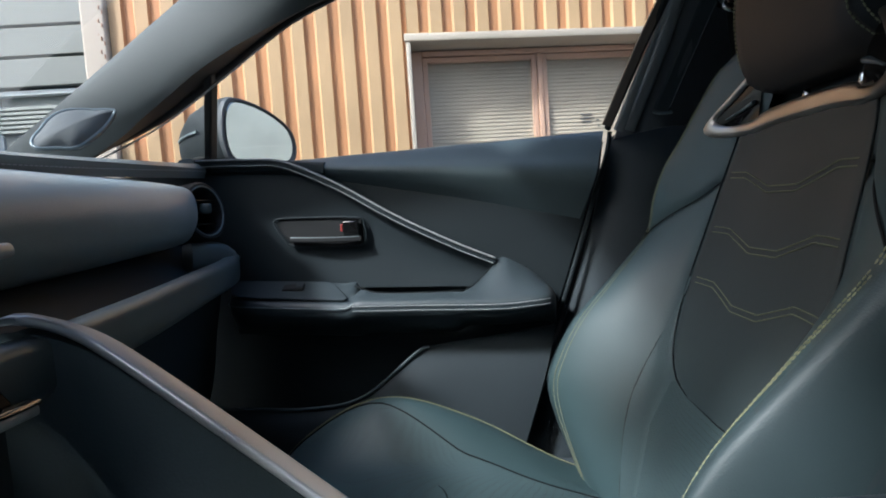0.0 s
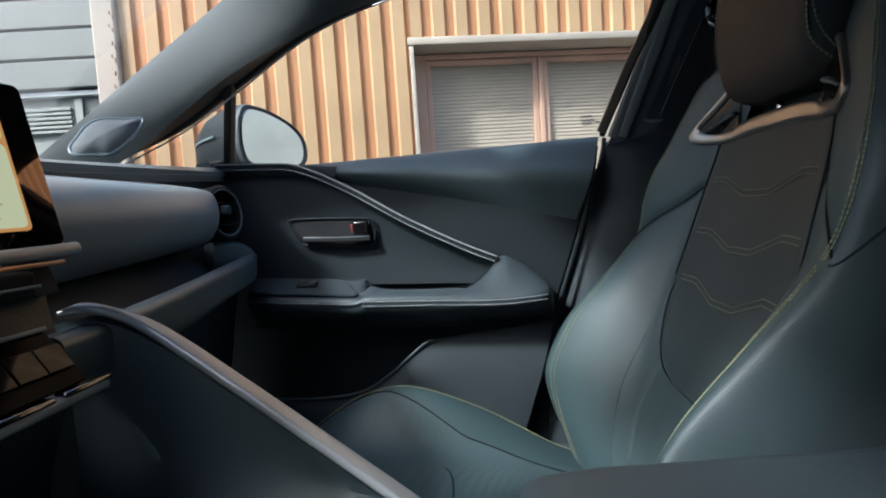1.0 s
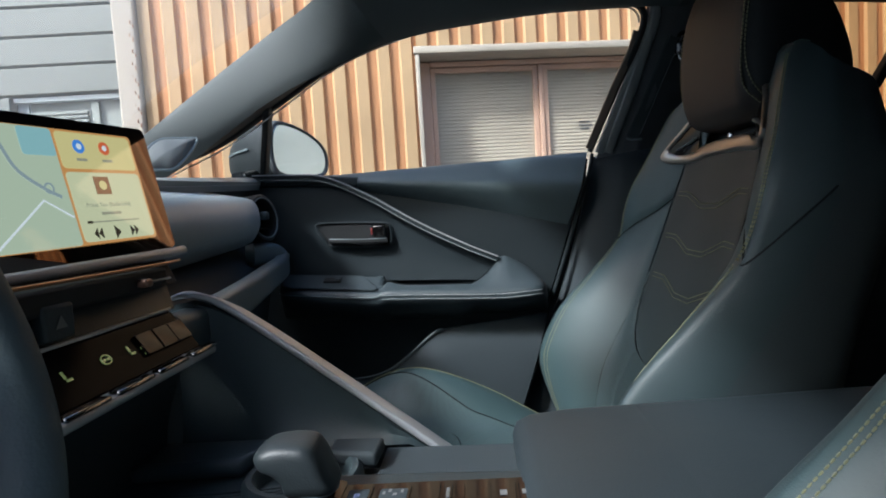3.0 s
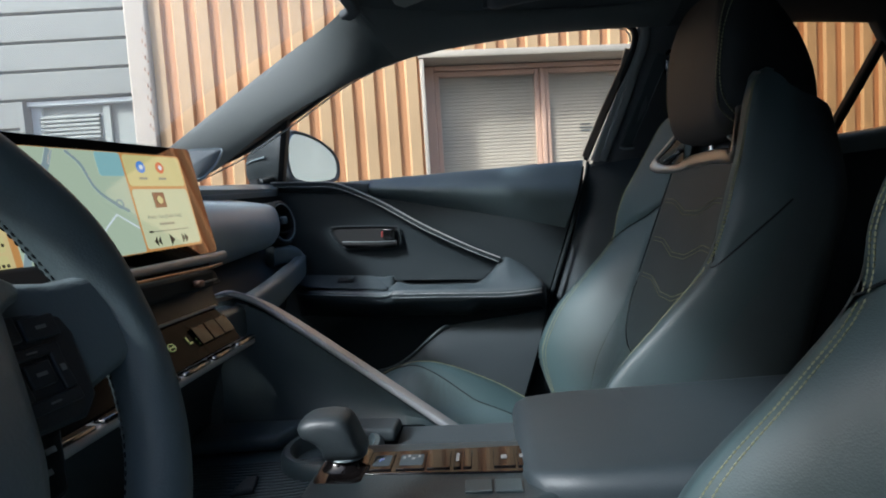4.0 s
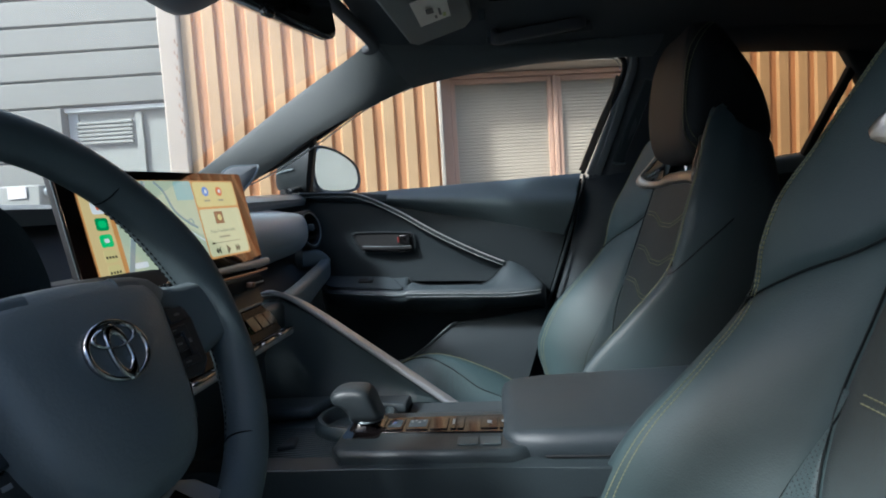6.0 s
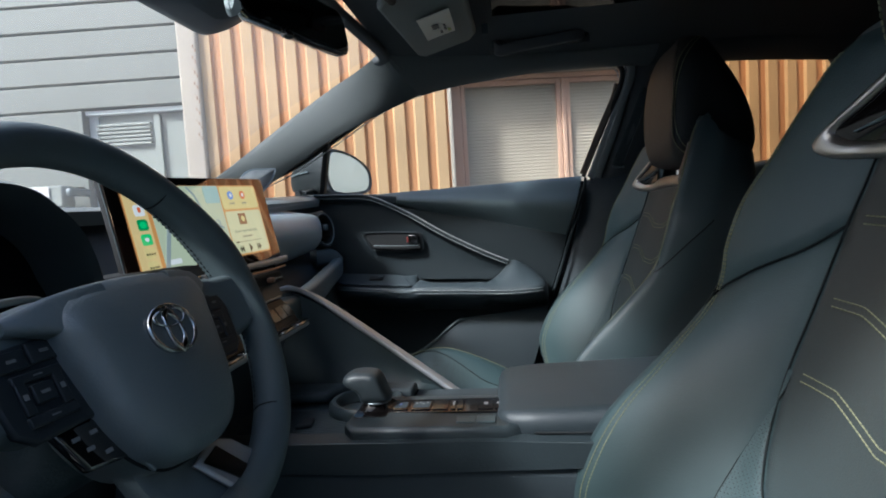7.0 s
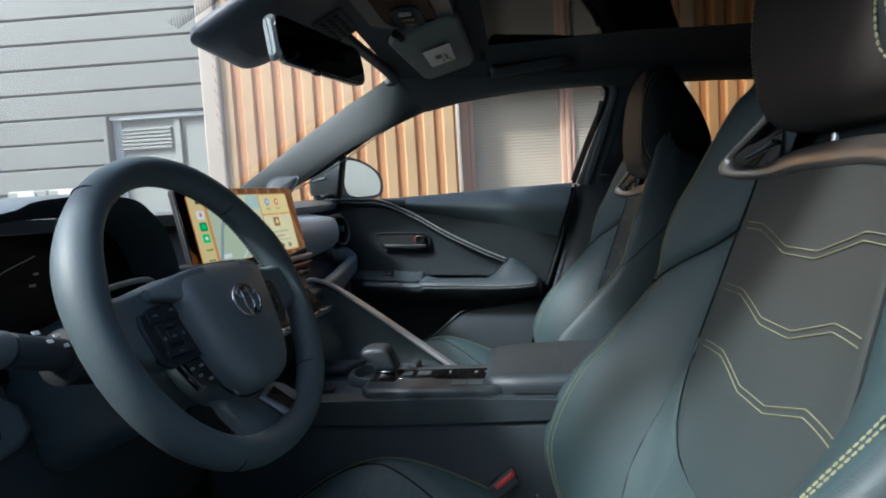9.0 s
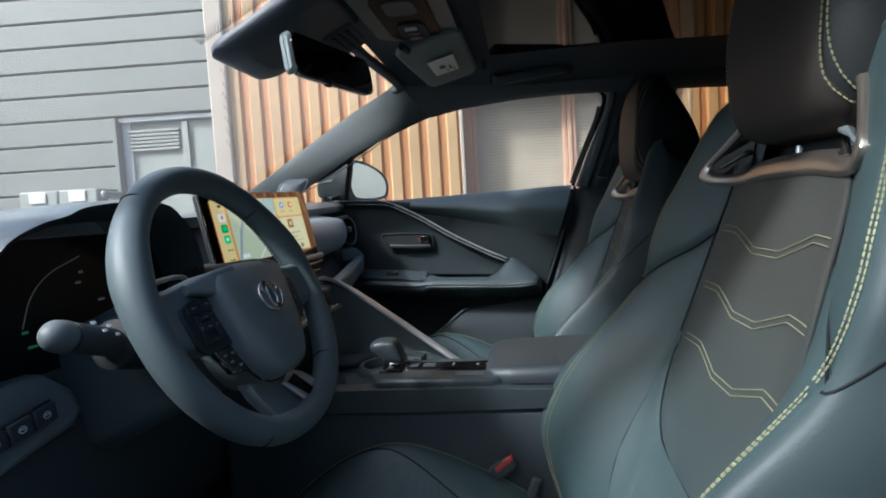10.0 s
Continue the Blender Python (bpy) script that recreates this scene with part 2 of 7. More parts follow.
def spline(pts, n, closed=False):
    """n points along a smooth curve through pts, even along its length."""
    p = np.array(pts, float)
    if len(p) == 2:
        return p[0] + (p[1] - p[0]) * np.linspace(0, 1, n)[:, None]
    k = len(p)
    if closed:
        q = np.vstack([p[-1], p, p[:2]])
        segs = k
    else:
        q = np.vstack([2 * p[0] - p[1], p, 2 * p[-1] - p[-2]])
        segs = k - 1
    t = np.linspace(0, 1, 13)[:-1, None]
    out = []
    for i in range(segs):
        a, b, c, d = q[i:i + 4]
        out.append(0.5 * (2 * b + (c - a) * t + (2 * a - 5 * b + 4 * c - d) * t ** 2 + (3 * b - a - 3 * c + d) * t ** 3))
    out = np.vstack(out + [p[:1] if closed else p[-1:]])
    length = np.concatenate([[0], np.cumsum(np.linalg.norm(np.diff(out, axis=0), axis=1))])
    want = np.linspace(0, length[-1], n + 1)[:-1] if closed else np.linspace(0, length[-1], n)
    return np.stack([np.interp(want, length, out[:, j]) for j in range(p.shape[1])], 1)


def loft(rings, closed=True, cap=True):
    """A skin over rings of equal count."""
    bm = bmesh.new()
    vs = [[bm.verts.new(tuple(p)) for p in r] for r in rings]
    n = len(vs[0])
    for a, b in zip(vs, vs[1:]):
        for i in range(n if closed else n - 1):
            j = (i + 1) % n
            bm.faces.new((a[i], a[j], b[j], b[i]))
    if closed and cap:
        bm.faces.new(vs[0][::-1])
        bm.faces.new(vs[-1])
    return bm


def sheet(rows, nu=24, nv=24, thick=0.0, away=(0, 0, 0)):
    """A smooth surface through a net of points (rows of equal count); a second skin lies thick along away."""
    rows = [spline(r, nu) for r in rows]
    cols = [spline([r[i] for r in rows], nv) for i in range(nu)]
    bm = loft(cols, closed=False)
    if thick:
        back = np.array(away, float) * thick
        edge = [c[0] for c in cols] + list(cols[-1][1:]) + [c[-1] for c in cols[::-1]][1:] + list(cols[0][::-1][1:-1])
        rim = loft([edge, [e + back for e in edge]], closed=True, cap=False)
        rear = loft([[p + back for p in c] for c in cols], closed=False)
        for other in (rim, rear):
            me = bpy.data.meshes.new("joined")
            other.to_mesh(me)
            other.free()
            bm.from_mesh(me)
            bpy.data.meshes.remove(me)
        bmesh.ops.remove_doubles(bm, verts=bm.verts, dist=1e-5)
    return bm


def sweep(path, profile, up=(0, 0, 1), cap=True, scale=None):
    """A closed 2D profile (side, up) carried along a path."""
    path = np.array(path, float)
    rings = []
    for i, p in enumerate(path):
        d = path[min(i + 1, len(path) - 1)] - path[max(i - 1, 0)]
        d /= np.linalg.norm(d) + 1e-12
        side = np.cross(d, up)
        side /= np.linalg.norm(side) + 1e-12
        top = np.cross(side, d)
        k = scale(i / (len(path) - 1)) if scale else 1
        rings.append([p + side * a * k + top * b * k for a, b in profile])
    return loft(rings, True, cap)


def circle(r, n=12, squash=1.0):
    return [(r * math.cos(2 * math.pi * i / n), r * squash * math.sin(2 * math.pi * i / n)) for i in range(n)]


def rounded(w, h, r, n=4):
    """A rounded rectangle, counter-clockwise."""
    out = []
    for cx, cy, a0 in ((w / 2 - r, h / 2 - r, 0), (-w / 2 + r, h / 2 - r, 90), (-w / 2 + r, -h / 2 + r, 180), (w / 2 - r, -h / 2 + r, 270)):
        for i in range(n + 1):
            a = radians(a0 + 90 * i / n)
            out.append((cx + r * math.cos(a), cy + r * math.sin(a)))
    return out


def join(bm, other):
    me = bpy.data.meshes.new("joined")
    other.to_mesh(me)
    other.free()
    bm.from_mesh(me)
    bpy.data.meshes.remove(me)
    return bm


def box(size, centre=(0, 0, 0), bevel=0.0, turn=None, segments=2):
    bm = bmesh.new()
    bmesh.ops.create_cube(bm, size=1.0)
    bmesh.ops.scale(bm, vec=size, verts=bm.verts)
    if bevel:
        bmesh.ops.bevel(bm, geom=bm.edges[:], offset=bevel, segments=segments, profile=0.5, affect="EDGES")
    m = Matrix.Translation(centre) @ (turn.to_4x4() if turn else Matrix.Identity(4))
    bmesh.ops.transform(bm, matrix=m, verts=bm.verts)
    return bm


def slab(outline, offset, bevel=0.0, segments=2):
    """A closed outline of points thickened along offset, its rims bevelled."""
    bm = loft([[np.array(p, float) for p in outline], [np.array(p, float) + np.array(offset, float) for p in outline]])
    if bevel:
        rim = [e for e in bm.edges if any(len(f.verts) == len(outline) for f in e.link_faces)]
        bmesh.ops.bevel(bm, geom=rim, offset=bevel, segments=segments, profile=0.5, affect="EDGES")
    return bm


def disc(centre, normal, r, depth, n=40, bevel=0.0):
    """A flat round plate."""
    bm = bmesh.new()
    bmesh.ops.create_cone(bm, cap_ends=True, segments=n, radius1=r, radius2=r, depth=depth)
    if bevel:
        bmesh.ops.bevel(bm, geom=[e for e in bm.edges if any(len(f.verts) > 4 for f in e.link_faces)], offset=bevel, segments=2, affect="EDGES")
    turn = Vector(normal).to_track_quat("Z", "Y").to_matrix().to_4x4()
    bmesh.ops.transform(bm, matrix=Matrix.Translation(centre) @ turn, verts=bm.verts)
    return bm


def ring(centre, normal, r, profile, n=64, squash=1.0):
    """A profile (outwards, along normal) turned round a centre."""
    turn = np.array(Vector(normal).to_track_quat("Z", "Y").to_matrix())
    c = np.array(centre, float)
    rows = []
    for i in range(n + 1):
        a = 2 * math.pi * i / n
        rows.append([c + turn @ np.array(((r + o) * math.cos(a), (r + o) * squash * math.sin(a), h)) for o, h in profile])
    bm = loft(rows, True, False)
    bmesh.ops.remove_doubles(bm, verts=bm.verts, dist=1e-6)
    return bm


def stitches(path, pitch=0.006, long=0.0042, r=0.0007):
    """A row of short threads along a path."""
    path = np.array(path, float)
    length = np.concatenate([[0], np.cumsum(np.linalg.norm(np.diff(path, axis=0), axis=1))])
    verts, faces = [], []
    at = lambda s: np.array([np.interp(s, length, path[:, j]) for j in range(3)])
    for i in range(int(length[-1] / pitch)):
        a, b = at(i * pitch), at(i * pitch + long)
        d = (b - a) / (np.linalg.norm(b - a) + 1e-9)
        s = np.cross(d, (0.3, 0.5, 0.8))
        s /= np.linalg.norm(s)
        u = np.cross(s, d)
        k = len(verts)
        for p, q in ((a, 0.5), (a + 0.25 * (b - a), 1), (b - 0.25 * (b - a), 1), (b, 0.5)):
            verts += [p + (s * math.cos(w) + u * math.sin(w)) * r * q for w in (0, 1.57, 3.14, 4.71)]
        for j in range(3):
            for w in range(4):
                x, y = k + 4 * j + w, k + 4 * j + (w + 1) % 4
                faces.append((x, y, y + 4, x + 4))
        faces += [(k + 3, k + 2, k + 1, k), (k + 12, k + 13, k + 14, k + 15)]
    me = bpy.data.meshes.new("thread")
    me.from_pydata([tuple(v) for v in verts], [], faces)
    bm = bmesh.new()
    bm.from_mesh(me)
    bpy.data.meshes.remove(me)
    return bm


# ---- outside: ground, corrugated wall, shutter, building ----
U, N = Vector((math.cos(radians(10)), math.sin(radians(10)), 0)), Vector((-math.sin(radians(10)), math.cos(radians(10)), 0))
FACE, BACK = 2.81, 3.009


def on_wall(s, d, z):
    return U * s + N * d + Vector((0, 0, z))


def wall_box(s0, s1, d0, d1, z0, z1, bevel=0.004):
    c = on_wall((s0 + s1) / 2, (d0 + d1) / 2, (z0 + z1) / 2)
    return box((s1 - s0, d1 - d0, z1 - z0), c, bevel, Matrix.Rotation(radians(10), 3, "Z"))


bm = bmesh.new()
bmesh.ops.create_grid(bm, x_segments=2, y_segments=2, size=600)
ground = tagged(part("ground", bm, ASPHALT), "worn grey asphalt street under the car", "ground", kind="structure")


def corrugated(s0, s1, z0, z1):
    """Folded sheet: raised flats, slopes and sunk flats."""
    bm = bmesh.new()
    pitch, deep = 0.129, 0.016
    pts, s = [], s0
    while s < s1:
        pts += [(s, 0), (s + 0.062, 0), (s + 0.073, deep), (s + 0.118, deep)]
        s += pitch
    pts = [(min(a, s1), b) for a, b in pts] + [(s1, 0)]
    low = [bm.verts.new(on_wall(a, FACE + b, z0)) for a, b in pts]
    high = [bm.verts.new(on_wall(a, FACE + b, z1)) for a, b in pts]
    for i in range(len(pts) - 1):
        if pts[i + 1][0] - pts[i][0] < 1e-4 and pts[i + 1][1] == pts[i][1]:
            continue
        f = bm.faces.new((low[i], low[i + 1], high[i + 1], high[i]))
        # raised flats and sun-facing slopes get the peach, sunlight painted by face
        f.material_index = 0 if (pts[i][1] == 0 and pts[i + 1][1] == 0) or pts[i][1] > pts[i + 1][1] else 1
    return bm


wall = thing("wall_container", "orange corrugated metal wall behind the car, lit folds coloured peach", "wall", kind="structure")
OPEN0, OPEN1, OPENZ = 0.277, 1.83, 1.89
part("corrugated_sheet", corrugated(-1.235, OPEN0 - 0.002, 0.12, 4.2), [LIT_PEACH, ORANGE], wall, smooth=False)
part("corrugated_sheet", corrugated(OPEN0, OPEN1, OPENZ + 0.045, 4.2), [LIT_PEACH, ORANGE], wall, smooth=False)
part("corrugated_sheet", corrugated(OPEN1 + 0.002, 9.0, 0.12, 4.2), [LIT_PEACH, ORANGE], wall, smooth=False)
part("corner_post", wall_box(-1.36, -1.24, FACE - 0.03, FACE + 0.14, 0, 4.3, 0.012), CREAM, wall, "cream painted corner post")
part("bottom_rail", wall_box(-1.24, OPEN0, FACE - 0.01, FACE + 0.05, 0, 0.12), ORANGE, wall)
part("bottom_rail", wall_box(OPEN1, 9.0, FACE - 0.01, FACE + 0.05, 0, 0.12), ORANGE, wall)
part("lintel", wall_box(OPEN0 - 0.02, OPEN1 + 0.02, FACE - 0.012, BACK + 0.03, OPENZ, OPENZ + 0.042, 0.005), CREAM, wall, "cream lintel")
part("jamb", wall_box(OPEN0 - 0.012, OPEN0 + 0.012, FACE - 0.006, BACK + 0.03, 0, OPENZ - 0.002), CREAM, wall)
part("jamb", wall_box(OPEN1 - 0.012, OPEN1 + 0.012, FACE - 0.006, BACK + 0.03, 0, OPENZ - 0.002), CREAM, wall)
part("wall_back", wall_box(-1.4, 9.0, FACE + 0.25, FACE + 0.3, 0, 4.25), HARD, wall)
bm = bmesh.new()
for i in range(26):
    a = i * 0.9
    link = ring(on_wall(-1.262 + 0.004 * math.sin(a * 2), FACE - 0.022, 2.1 - i * 0.022), (math.cos(a), math.sin(a), 0.0), 0.012, circle(0.003, 6), 12)
    join(bm, link)
tagged(part("chain", bm, material("rusty_chain", (0.30, 0.17, 0.11), 0.7, 0.5)), "rusty chain hanging on the corner post", "chain")

shutter = thing("shutter_door", "beige louvred double door in a salmon frame", "door", kind="structure")
for s0, s1, z0, z1 in ((0.30, 0.362, 0, 1.885), (1.036, 1.066, 0, 1.852), (1.745, 1.815, 0, 1.885)):
    part("frame_post", wall_box(s0, s1, BACK - 0.03, BACK + 0.03, z0, z1, 0.006), FRAME, shutter, smooth=False)
part("frame_head", wall_box(0.364, 1.743, BACK - 0.028, BACK + 0.03, 1.855, 1.885, 0.006), FRAME, shutter, smooth=False)
for s0, s1 in ((0.364, 1.034), (1.068, 1.743)):
    leaf = part("leaf", wall_box(s0, s1, BACK + 0.012, BACK + 0.03, 0.02, 1.85, 0.003), SLAT, shutter, smooth=False)
    for a, b in ((s0, s0 + 0.03), (s1 - 0.03, s1)):
        part("stile", wall_box(a, b, BACK - 0.018, BACK + 0.011, 0.02, 1.85, 0.004), FRAME, leaf, smooth=False)
    part("top_rail", wall_box(s0 + 0.03, s1 - 0.03, BACK - 0.018, BACK + 0.011, 1.82, 1.85, 0.004), FRAME, leaf, smooth=False)
    verts, faces, z = [], [], 0.05
    while z < 1.81:
        k = len(verts)
        for d, dz in ((0.0075, 0.0195), (0.0042, 0.006), (0.004, 0.0), (0.006, -0.001)):
            for s in (s0 + 0.03, s1 - 0.03):
                verts.append(tuple(on_wall(s, BACK + d, z + dz)))
        faces += [(k, k + 1, k + 3, k + 2), (k + 2, k + 3, k + 5, k + 4), (k + 4, k + 5, k + 7, k + 6)]
        z += 0.0215
    me = bpy.data.meshes.new("slats")
    me.from_pydata(verts, [], faces)
    bm = bmesh.new()
    bm.from_mesh(me)
    slats = tagged(part("slats", bm, SLAT, leaf, smooth=False), kind="stuff")
# unseen plain walls added round the street, heights set for the cabin's light
tagged(part("wall_opposite", box((40, 0.4, 5.0), (0, -5.8, 2.5), 0.02), RENDERED), "unseen plain pale rendered front added across the road", "wall", kind="structure")
tagged(part("wall_front", box((0.4, 9.0, 2.2), (-8.6, -1.6, 1.1), 0.02), RENDERED), "unseen plain pale rendered wall added ahead of the car", "wall", kind="structure")
tagged(part("wall_rear", box((0.4, 10.2, 3.6), (9.0, -0.5, 1.8), 0.02), RENDERED), "unseen plain pale rendered wall added behind the car", "wall", kind="structure")
# two rows of scribbled marker on the second leaf
for i, (s, z, w) in enumerate(((1.33, 1.49, 0.07), (1.335, 1.468, 0.085), (1.33, 1.448, 0.06), (1.40, 1.455, 0.018), (1.405, 1.42, 0.012))):
    part("scribble", wall_box(s - w / 2, s + w / 2, BACK - 0.0005, BACK + 0.0025, z - 0.004, z + 0.004, 0), INK, shutter)

# pale building further back
U2, N2, D2 = Vector((math.cos(radians(5.5)), math.sin(radians(5.5)), 0)), Vector((-math.sin(radians(5.5)), math.cos(radians(5.5)), 0)), 3.712


def b_box(s0, s1, d0, d1, z0, z1, bevel=0.004):
    c = U2 * ((s0 + s1) / 2) + N2 * (D2 + (d0 + d1) / 2) + Vector((0, 0, (z0 + z1) / 2))
    return box((s1 - s0, d1 - d0, z1 - z0), c, bevel, Matrix.Rotation(radians(5.5), 3, "Z"), 1)


house = thing("wall_building", "pale grey building clad in wide horizontal boards", "building", kind="structure")
part("wall_core", b_box(-12, 1.2, 0.12, 0.3, 0, 5.2, 0), GAP, house)
DOOR0, DOORZ = -2.89, 1.98
for k in range(-2, 14):
    top = 2.8 - 0.2055 * k
    low = max(top - 0.189, 0.02)
    if top > DOORZ:
        part("siding_board", b_box(-12, 1.2, 0.0, 0.1, max(low, DOORZ + 0.002), top, 0.006), SIDING, house, smooth=False)
    if low < DOORZ:
        part("siding_board", b_box(-12, DOOR0 - 0.02, 0.0, 0.1, low, min(top, DOORZ), 0.006), SIDING, house, smooth=False)
part("fascia", b_box(-12, 1.2, -0.03, 0.1, 3.222, 4.4, 0.01), SIDING, house)
part("door_jamb", b_box(DOOR0 - 0.018, DOOR0 + 0.02, -0.012, 0.1, 0, DOORZ - 0.002, 0.004), SIDING, house)
part("door_reveal", b_box(DOOR0 + 0.021, DOOR0 + 0.10, 0.07, 0.1, 0, DOORZ - 0.03, 0.004), DOORPAINT, house)
part("door_leaf", b_box(DOOR0 + 0.101, 1.0, 0.085, 0.105, 0, DOORZ - 0.03, 0.004), LEAF, house)
part("door_head", b_box(DOOR0 + 0.02, 1.0, 0.03, 0.1, DOORZ - 0.035, DOORZ, 0.004), DOORPAINT, house)
part("mullion", b_box(-2.335, -2.28, 0.055, 0.084, 0, DOORZ - 0.05, 0.004), LEAF, house)
for i in range(6):
    z = 1.872 - i * 0.031
    part("louvre_blade", b_box(-2.80, -2.36, 0.05, 0.078, z - 0.021, z, 0.004), LEAF, house, smooth=False)
part("louvre_recess", b_box(-2.81, -2.35, 0.079, 0.084, 1.68, 1.885, 0), GAP, house)
for s in (-3.428, -3.093):
    meter = tagged(part("meter_box", b_box(s - 0.165, s + 0.165, -0.25, -0.1, 1.22, 1.385, 0.012), LEAF), "grey wall-mounted box with a white cover", "utility box", "boxes on the building")
    part("cover", b_box(s - 0.072, s + 0.072, -0.262, -0.251, 1.285, 1.373, 0.004), material("white_cover_plastic", (0.52, 0.51, 0.50), 0.4), meter, "white cover")
    part("bracket", b_box(s - 0.03, s + 0.03, -0.1, 0.0, 1.26, 1.3, 0.003), DOORPAINT, meter)
part("hose_tap", b_box(-2.905, -2.86, -0.25, -0.002, 1.30, 1.36, 0.012), GREYTRIM, house, "grey wall fitting")

# ---- car shell ----
MID = -0.075                                     # the car's middle line


def line(a, b, n):
    return [tuple(np.array(a) + (np.array(b) - np.array(a)) * i / (n - 1)) for i in range(n)]


shell = thing("cabin_shell", "dark car body shell closing the cabin", "car", kind="structure")
part("floor_pan", box((2.9, 1.52, 0.04), (0.35, MID, 0.34), 0.01), CARPET, shell, "black carpeted floor")
part("firewall", box((0.05, 1.52, 0.75), (-0.98, MID, 0.65), 0.01), HARD, shell)
part("tailgate", box((0.06, 1.5, 1.05), (1.78, MID, 0.86), 0.02), HARD, shell)
part("toe_board", box((0.04, 1.46, 0.34), (-0.64, MID, 0.50), 0.01, Matrix.Rotation(radians(-12), 3, "Y")), CARPET, shell, "carpeted toe board")
part("sill", box((1.5, 0.1, 0.16), (-0.05, 0.72, 0.40), 0.02), HARD, shell)
part("sill", box((1.5, 0.1, 0.16), (-0.05, -0.86, 0.40), 0.02), HARD, shell)
part("rear_side_panel", box((0.9, 0.05, 0.72), (1.3, 0.74, 0.70), 0.02), HARD, shell)
part("rear_side_panel", box((0.9, 0.05, 0.72), (1.3, 2 * MID - 0.74, 0.70), 0.02), HARD, shell)

# roof lining with the glass roof let in
roof = thing("ceiling", "black fabric roof lining round a dark glass roof", "roof lining", kind="structure")
EDGE = [(-0.108, 0.345, 1.345), (0.02, 0.44, 1.345), (0.2, 0.47, 1.342), (0.4, 0.475, 1.34), (0.8, 0.47, 1.33), (1.6, 0.42, 1.28)]
rows = []
for x, y, z in EDGE:
    half = y - MID
    rows.append([(x - 0.03 * (1 - (k / half) ** 2) * (x < 0), MID + k, z + 0.050 * (1 - (k / half) ** 4)) for k in (half, half * 0.85, half * 0.6, half * 0.3, 0, -half * 0.3, -half * 0.6, -half * 0.85, -half)])
part("headliner", sheet(rows, 40, 50, 0.015, (0, 0, 1)), LINER, roof)
part("glass_roof", sheet([[(x, MID + k, z - 0.02 * abs(k) ** 2) for k in (0.37, 0.2, 0, -0.2, -0.37)] for x, z in ((0.12, 1.383), (0.5, 1.381), (1.0, 1.362))], 20, 20, 0.003, (0, 0, 1)), ROOFGLASS, roof, "dark glass roof panel")
part("roof_skin", sheet([[(x + (-0.15 + 0.25 * k * k) * (x == 0), MID + k, z - 0.12 * abs(k) ** 2) for k in (0.62, 0.3, 0, -0.3, -0.62)] for x, z in ((0.0, 1.445), (0.4, 1.475), (1.0, 1.455), (1.7, 1.36))], 16, 16, 0.01, (0, 0, 1)), CARPAINT, roof)


def side_rail(name, pts_low, pts_high, bulge, mat, parent, label="", n=40):
    """A padded strip between a lower and an upper edge, bowed into the cabin."""
    low, high = spline(pts_low, n), spline(pts_high, n)
    b = np.array(bulge, float)
    rings = []
    for a, c in zip(low, high):
        rings.append([a - 0.3 * b, a + 0.5 * b, a + 0.3 * (c - a) + b, a + 0.7 * (c - a) + b, c + 0.5 * b, c - 0.3 * b])
    rings = [spline(r, 12) for r in rings]
    return part(name, loft(rings, False), mat, parent, label)


# right A pillar and roof rail over the door
pillar = thing("a_pillar", "grey-green textured windscreen pillar trim", "pillar", kind="structure")
OUT = [(-0.53, 0.585, 1.085), (-0.45, 0.566, 1.120), (-0.40, 0.549, 1.1465), (-0.35, 0.533, 1.172), (-0.30, 0.517, 1.197), (-0.25, 0.504, 1.2175), (-0.20, 0.495, 1.236), (-0.12, 0.490, 1.265), (-0.05, 0.497, 1.290)]
INN = [(-0.69, 0.565, 1.08), (-0.60, 0.555, 1.135), (-0.535, 0.545, 1.17), (-0.402, 0.53, 1.248), (-0.27, 0.50, 1.315), (-0.185, 0.46, 1.345), (-0.13, 0.405, 1.358), (-0.105, 0.352, 1.352)]
side_rail("pillar_trim", OUT, INN, (0.006, -0.014, -0.004), PILLAR, pillar)
part("pillar_return", loft([spline(OUT, 40), spline([(-0.57, 0.66, 1.10), (-0.42, 0.632, 1.158), (-0.294, 0.597, 1.216), (-0.166, 0.560, 1.276), (-0.05, 0.540, 1.308)], 40)], False), RUBBER, pillar, "black seal beside the trim")
side_rail("roof_rail", [(-0.05, 0.497, 1.290), (0.0, 0.506, 1.302), (0.06, 0.514, 1.312), (0.216, 0.518, 1.323), (0.376, 0.518, 1.322), (0.45, 0.53, 1.32)],
          [(-0.108, 0.352, 1.360), (0.02, 0.43, 1.356), (0.2, 0.46, 1.35), (0.38, 0.465, 1.35), (0.46, 0.465, 1.35)], (0.0, -0.012, -0.012), RAIL, roof)
side_rail("roof_rail", [(0.45, 0.53, 1.318), (0.66, 0.551, 1.317), (0.84, 0.556, 1.303), (1.1, 0.55, 1.27), (1.6, 0.5, 1.2)],
          [(0.46, 0.465, 1.35), (0.66, 0.46, 1.35), (0.84, 0.46, 1.345), (1.1, 0.45, 1.32), (1.6, 0.42, 1.28)], (0.0, -0.012, -0.01), LINER, roof)
flip = lambda pts: [(x, 2 * MID - y, z) for x, y, z in pts]
left = thing("a_pillar", "grey-green textured windscreen pillar trim on the driver's side", "pillar", kind="structure")
side_rail("pillar_trim", flip(OUT), flip(INN), (0.012, 0.02, -0.008), PILLAR, left)
side_rail("roof_rail", flip([(-0.08, 0.535, 1.296), (0.2, 0.518, 1.33), (0.8, 0.55, 1.32), (1.6, 0.5, 1.2)]), flip([(-0.108, 0.352, 1.345), (0.2, 0.46, 1.352), (0.8, 0.46, 1.347), (1.6, 0.42, 1.28)]), (0.0, 0.012, -0.012), LINER, roof)

